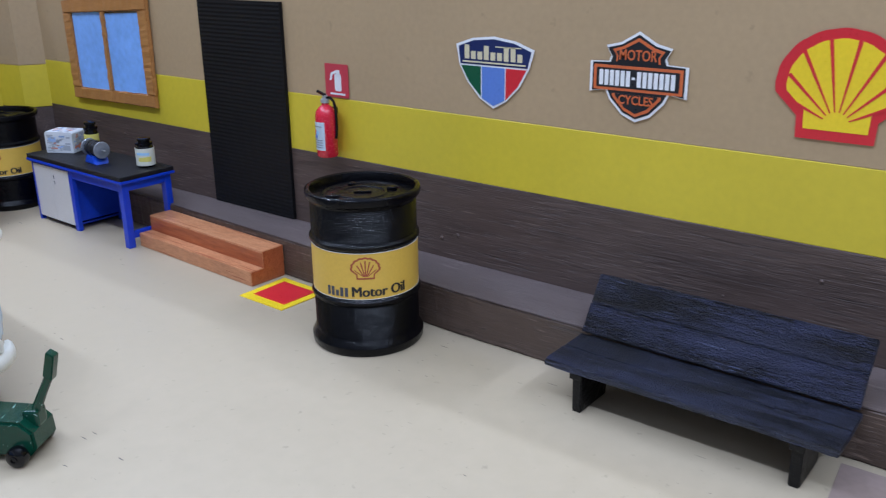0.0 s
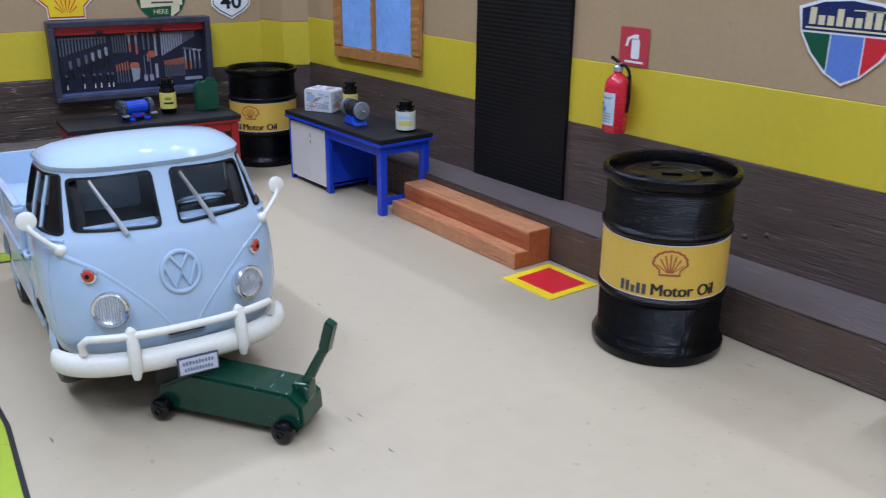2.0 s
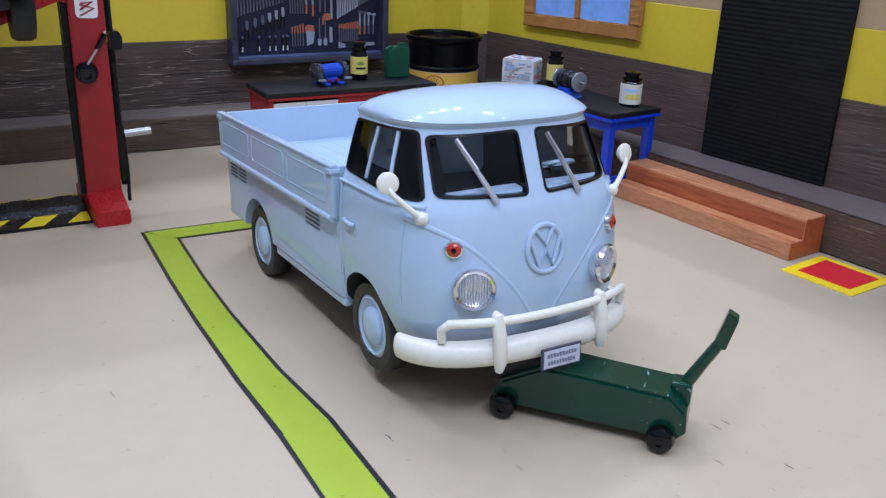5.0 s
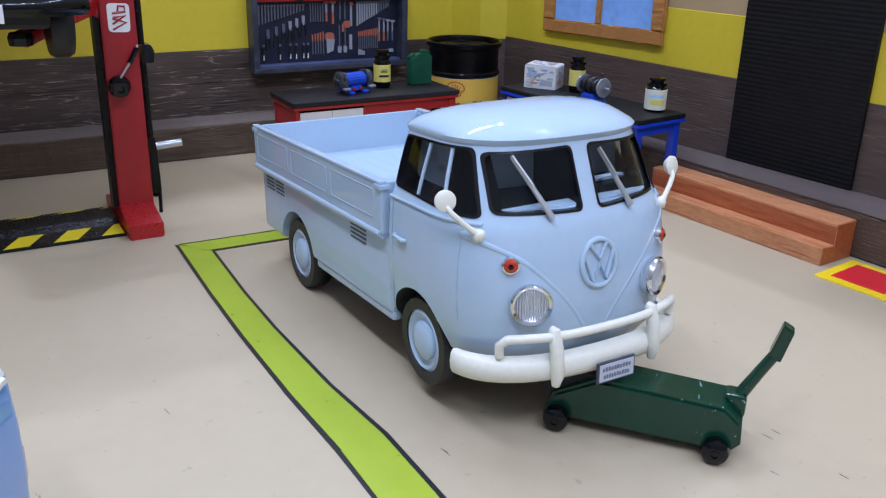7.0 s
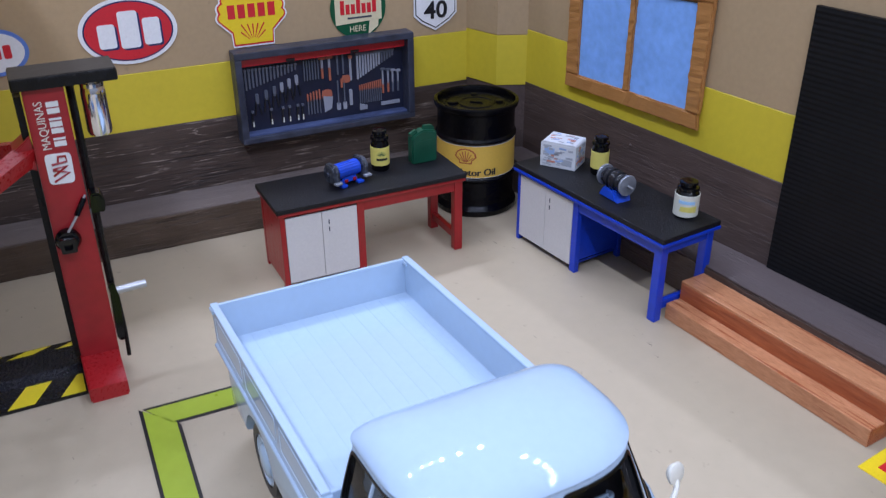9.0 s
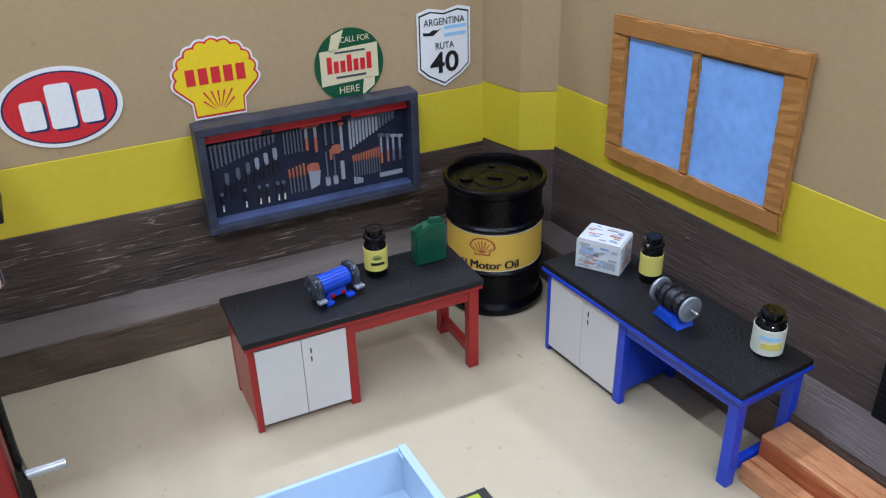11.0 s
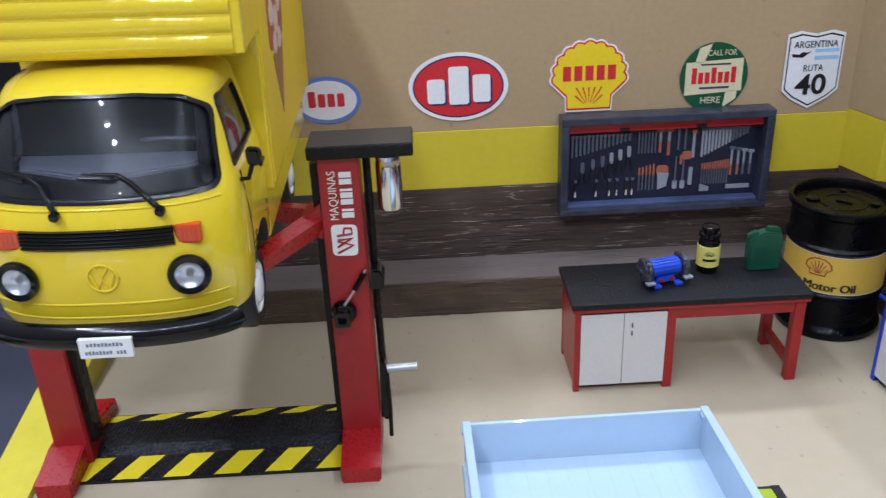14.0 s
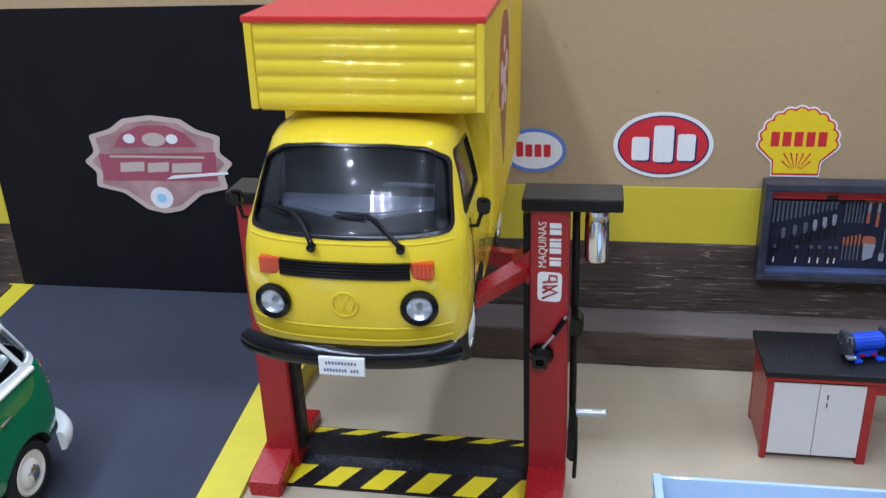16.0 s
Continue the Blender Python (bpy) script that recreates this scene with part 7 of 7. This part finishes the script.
for i in range(10):
    tool("socket", 0.855 + i * 0.0125, 0.86, 0.91, 0.028, M_TPALE, tb)
for i in range(4):
    tool("socket", 0.715 + i * 0.0125, 0.84 + 0.01 * i, 0.93, 0.025, M_TPALE, tb)

# steps, floor mat and the lime marking tape
st = thing("steps", 17.82, 24.4, 0, 0, 0, -2.3, "two orange-brown wooden steps up to the kerb", "steps")
part("step", slab(rounded([(-1.17, 0.0), (-0.01, 0.0), (-0.01, 0.9), (-0.74, 0.9), (-0.74, 0.42), (-1.17, 0.42)], 0.02, 2), 0.0, 5.5, "xz", 0.012), M_ORANGEWOOD, st)
part("riser", boxed(-0.752, -0.73, 0.02, 5.48, 0.425, 0.84, 0.006), M_REDWOOD, st, "red-stained riser")
part("end_grain", slab([(-1.15, 0.02), (-0.03, 0.02), (-0.03, 0.88), (-0.72, 0.88), (-0.72, 0.4), (-1.15, 0.4)], -0.01, 0.005, "xz", 0.004), M_REDWOOD, st, "darker red end")
fm = thing("floor_marking", 16.83, 23.4, 0, 0, 0, -1, "red square floor marking with yellow border", "floor marking")
part("yellow_square", slab([(-0.8, -0.85), (0.75, -0.87), (0.78, 0.84), (-0.81, 0.8)], 0.002, 0.02, "xy"), M_SYEL, fm)
part("red_square", slab([(-0.52, -0.63), (0.55, -0.65), (0.57, 0.6), (-0.53, 0.57)], 0.015, 0.03, "xy"), M_SRED, fm)
tp = thing("marking_tape", 5.25, 33.4, 0, 0, 0, -7, "lime green marking tape with black edges on the floor", "tape")


def strip(pts_out, pts_in, edge, parent):
    """A stretch of tape between two lines, with a dark edge on both sides."""
    a, b = [Vector(p) for p in pts_out], [Vector(p) for p in pts_in]
    part("black_edge", slab([*a, *b[::-1]], 0.002, 0.012, "xy"), M_SBLACK, parent)
    k = edge
    c, d = [p + (q - p) * k for p, q in zip(a, b)], [q + (p - q) * k for p, q in zip(a, b)]
    part("green_strip", slab([*c, *d[::-1]], 0.008, 0.02, "xy"), M_GREENTAPE, parent)


strip([(0.02, 0.05), (-0.06, -3.0), (-0.08, -5.0), (-0.05, -7.4), (0.03, -9.2), (0.04, -11.0), (0.0, -15.5)], [(0.72, -0.78), (0.64, -3.2), (0.64, -5.0), (0.73, -7.4), (0.9, -9.1), (0.9, -11.0), (0.92, -15.5)], 0.1, tp)
part("tape_overlap", slab([(0.1, -9.2), (0.8, -9.05), (0.8, -13.2), (0.08, -13.3)], 0.018, 0.026, "xy"), M_GREENTAPE, tp)
strip([(0.1, 0.04), (3.6, -0.02), (7.5, -0.05)], [(0.6, -0.72), (3.6, -0.76), (7.55, -0.8)], 0.11, tp)

part("tape_end", slab([(7.42, -0.05), (7.6, -0.05), (7.64, -0.82), (7.46, -0.82)], 0.018, 0.028, "xy"), M_SBLACK, tp, "black tape end")

# trolley jack under the pick-up's nose
jk = thing("trolley_jack", 7.15, 22.95, 0, 0, 0, -56.5, "dark green trolley jack under the truck's bumper", "jack")
part("jack_body", slab([(-0.25, 0.18), (2.45, 0.14), (2.6, 0.3), (2.58, 0.62), (2.35, 0.82), (0.55, 0.9), (-0.1, 0.55)], 0.08, 0.85, "xz", 0.05), M_GREENP, jk, smooth=30)
part("lift_arm", slab([(-0.3, 0.45), (0.5, 0.5), (0.6, 0.9), (0.1, 0.98), (-0.3, 0.7)], 0.25, 0.68, "xz", 0.04), M_UNDER, jk, "black lift arm")
part("saddle", turned([(0.28, 0.9), (0.3, 0.98), (0.24, 1.0)], 20, at(0.2, 0.46, 0)), M_UNDER, jk)
for x in (0.0, 2.28):
    for y, s in ((0.0, -1), (0.93, 1)):
        wheel_ob = part("caster", turned([(0.05, -0.14), (0.12, -0.13), (0.18, -0.09), (0.205, 0.0), (0.18, 0.09), (0.12, 0.13), (0.05, 0.14)], 22, at(x, y, 0.205, pose(0, 0, 0, 90, 0, 0))), M_BLACKPL, jk, "black round caster", smooth=40)
        part("axle_cap", turned([(0.07, 0.0), (0.07, 0.03), (0.045, 0.035), (0.04, 0.0)], 14, at(x, y + s * 0.125, 0.205, pose(0, 0, 0, 90 if s < 0 else -90, 0, 0))), M_BLACKPL, wheel_ob)
part("handle_socket", boxed(2.3, 2.6, 0.3, 0.62, 0.62, 0.95, 0.05), M_GREENP, jk)
part("handle", rod([(2.45, 0.46, 0.8), (2.7, 0.46, 1.3), (2.89, 0.46, 1.66)], [0.1, 0.085, 0.08], 8), M_GREENP, jk, smooth=50)
part("handle_grip", slab(rounded([(2.78, 1.62), (2.94, 1.53), (3.06, 2.02), (2.91, 2.1)], 0.03, 2), 0.36, 0.56, "xz", 0.02), M_GREENP, jk, smooth=30)

# black bench by the wall
bn = thing("bench", 16.0, 9.3, 0, 0, 0, 0, "blackened plank bench with sloping back", "bench")
for x0, x1, z in ((-0.02, 0.72, 0.86), (0.735, 1.45, 0.87)):
    part("seat_plank", hewn(boxed(x0, x1, -0.1, 5.45, z, z + 0.15, 0.03)), M_BENCH, bn)
for i, (a, c) in enumerate(((0.0, 0.62), (0.63, 1.28))):
    bm = fresh()
    box(bm, a, c, -0.05, 5.4, -0.07, 0.07, 0.03)
    bmesh.ops.transform(bm, matrix=at(1.4, 0, 1.08, pose(0, 0, 0, 0, -56, 0)), verts=bm.verts)
    part("back_plank", hewn(bm), M_BENCH, bn)
for y in (0.45, 4.65):
    part("leg", slab([(0.08, 0.0), (1.1, 0.0), (1.2, 0.75), (0.05, 0.75)], y, y + 0.2, "xz", 0.02), M_FOAM, bn)
    part("cleat", boxed(-0.0, 1.4, y - 0.03, y + 0.24, 0.73, 0.86, 0.02), M_FOAM, bn)

# thin mauve-brown patch lying flush beside the kerb
M_MAUVE = mat("mauve_brown", (0.3, 0.225, 0.195), 0.5, vary=0.12, grain=700, blotch=150, bump=0.3)
fc = thing("floor_patch", 16.9, 8.9, 0, 0, 0, 0, "flat mauve-brown patch on the floor beside the bench", "card")
part("patch_sheet", slab([(0.42, 0.5), (-0.79, 0.39), (-1.4, 0.33), (-1.0, -0.7), (0.42, -0.7)], 0.002, 0.012, "xy"), M_MAUVE, fc)

# small dark knots standing proud of the long wainscot
we = bpy.data.objects["wall_east"]
knot_rng = random.Random(21)
for i in range(9):
    x, z, r = -knot_rng.uniform(6, 34), knot_rng.uniform(1.4, 3.05), knot_rng.uniform(0.03, 0.06)
    part("knot", turned([(r, 0.0), (r * 0.8, r * 0.4), (r * 0.1, r * 0.55)], 9, at(x, -0.02, z, pose(0, 0, 0, 90, 0, 0))), M_WOOD, we, smooth=60)
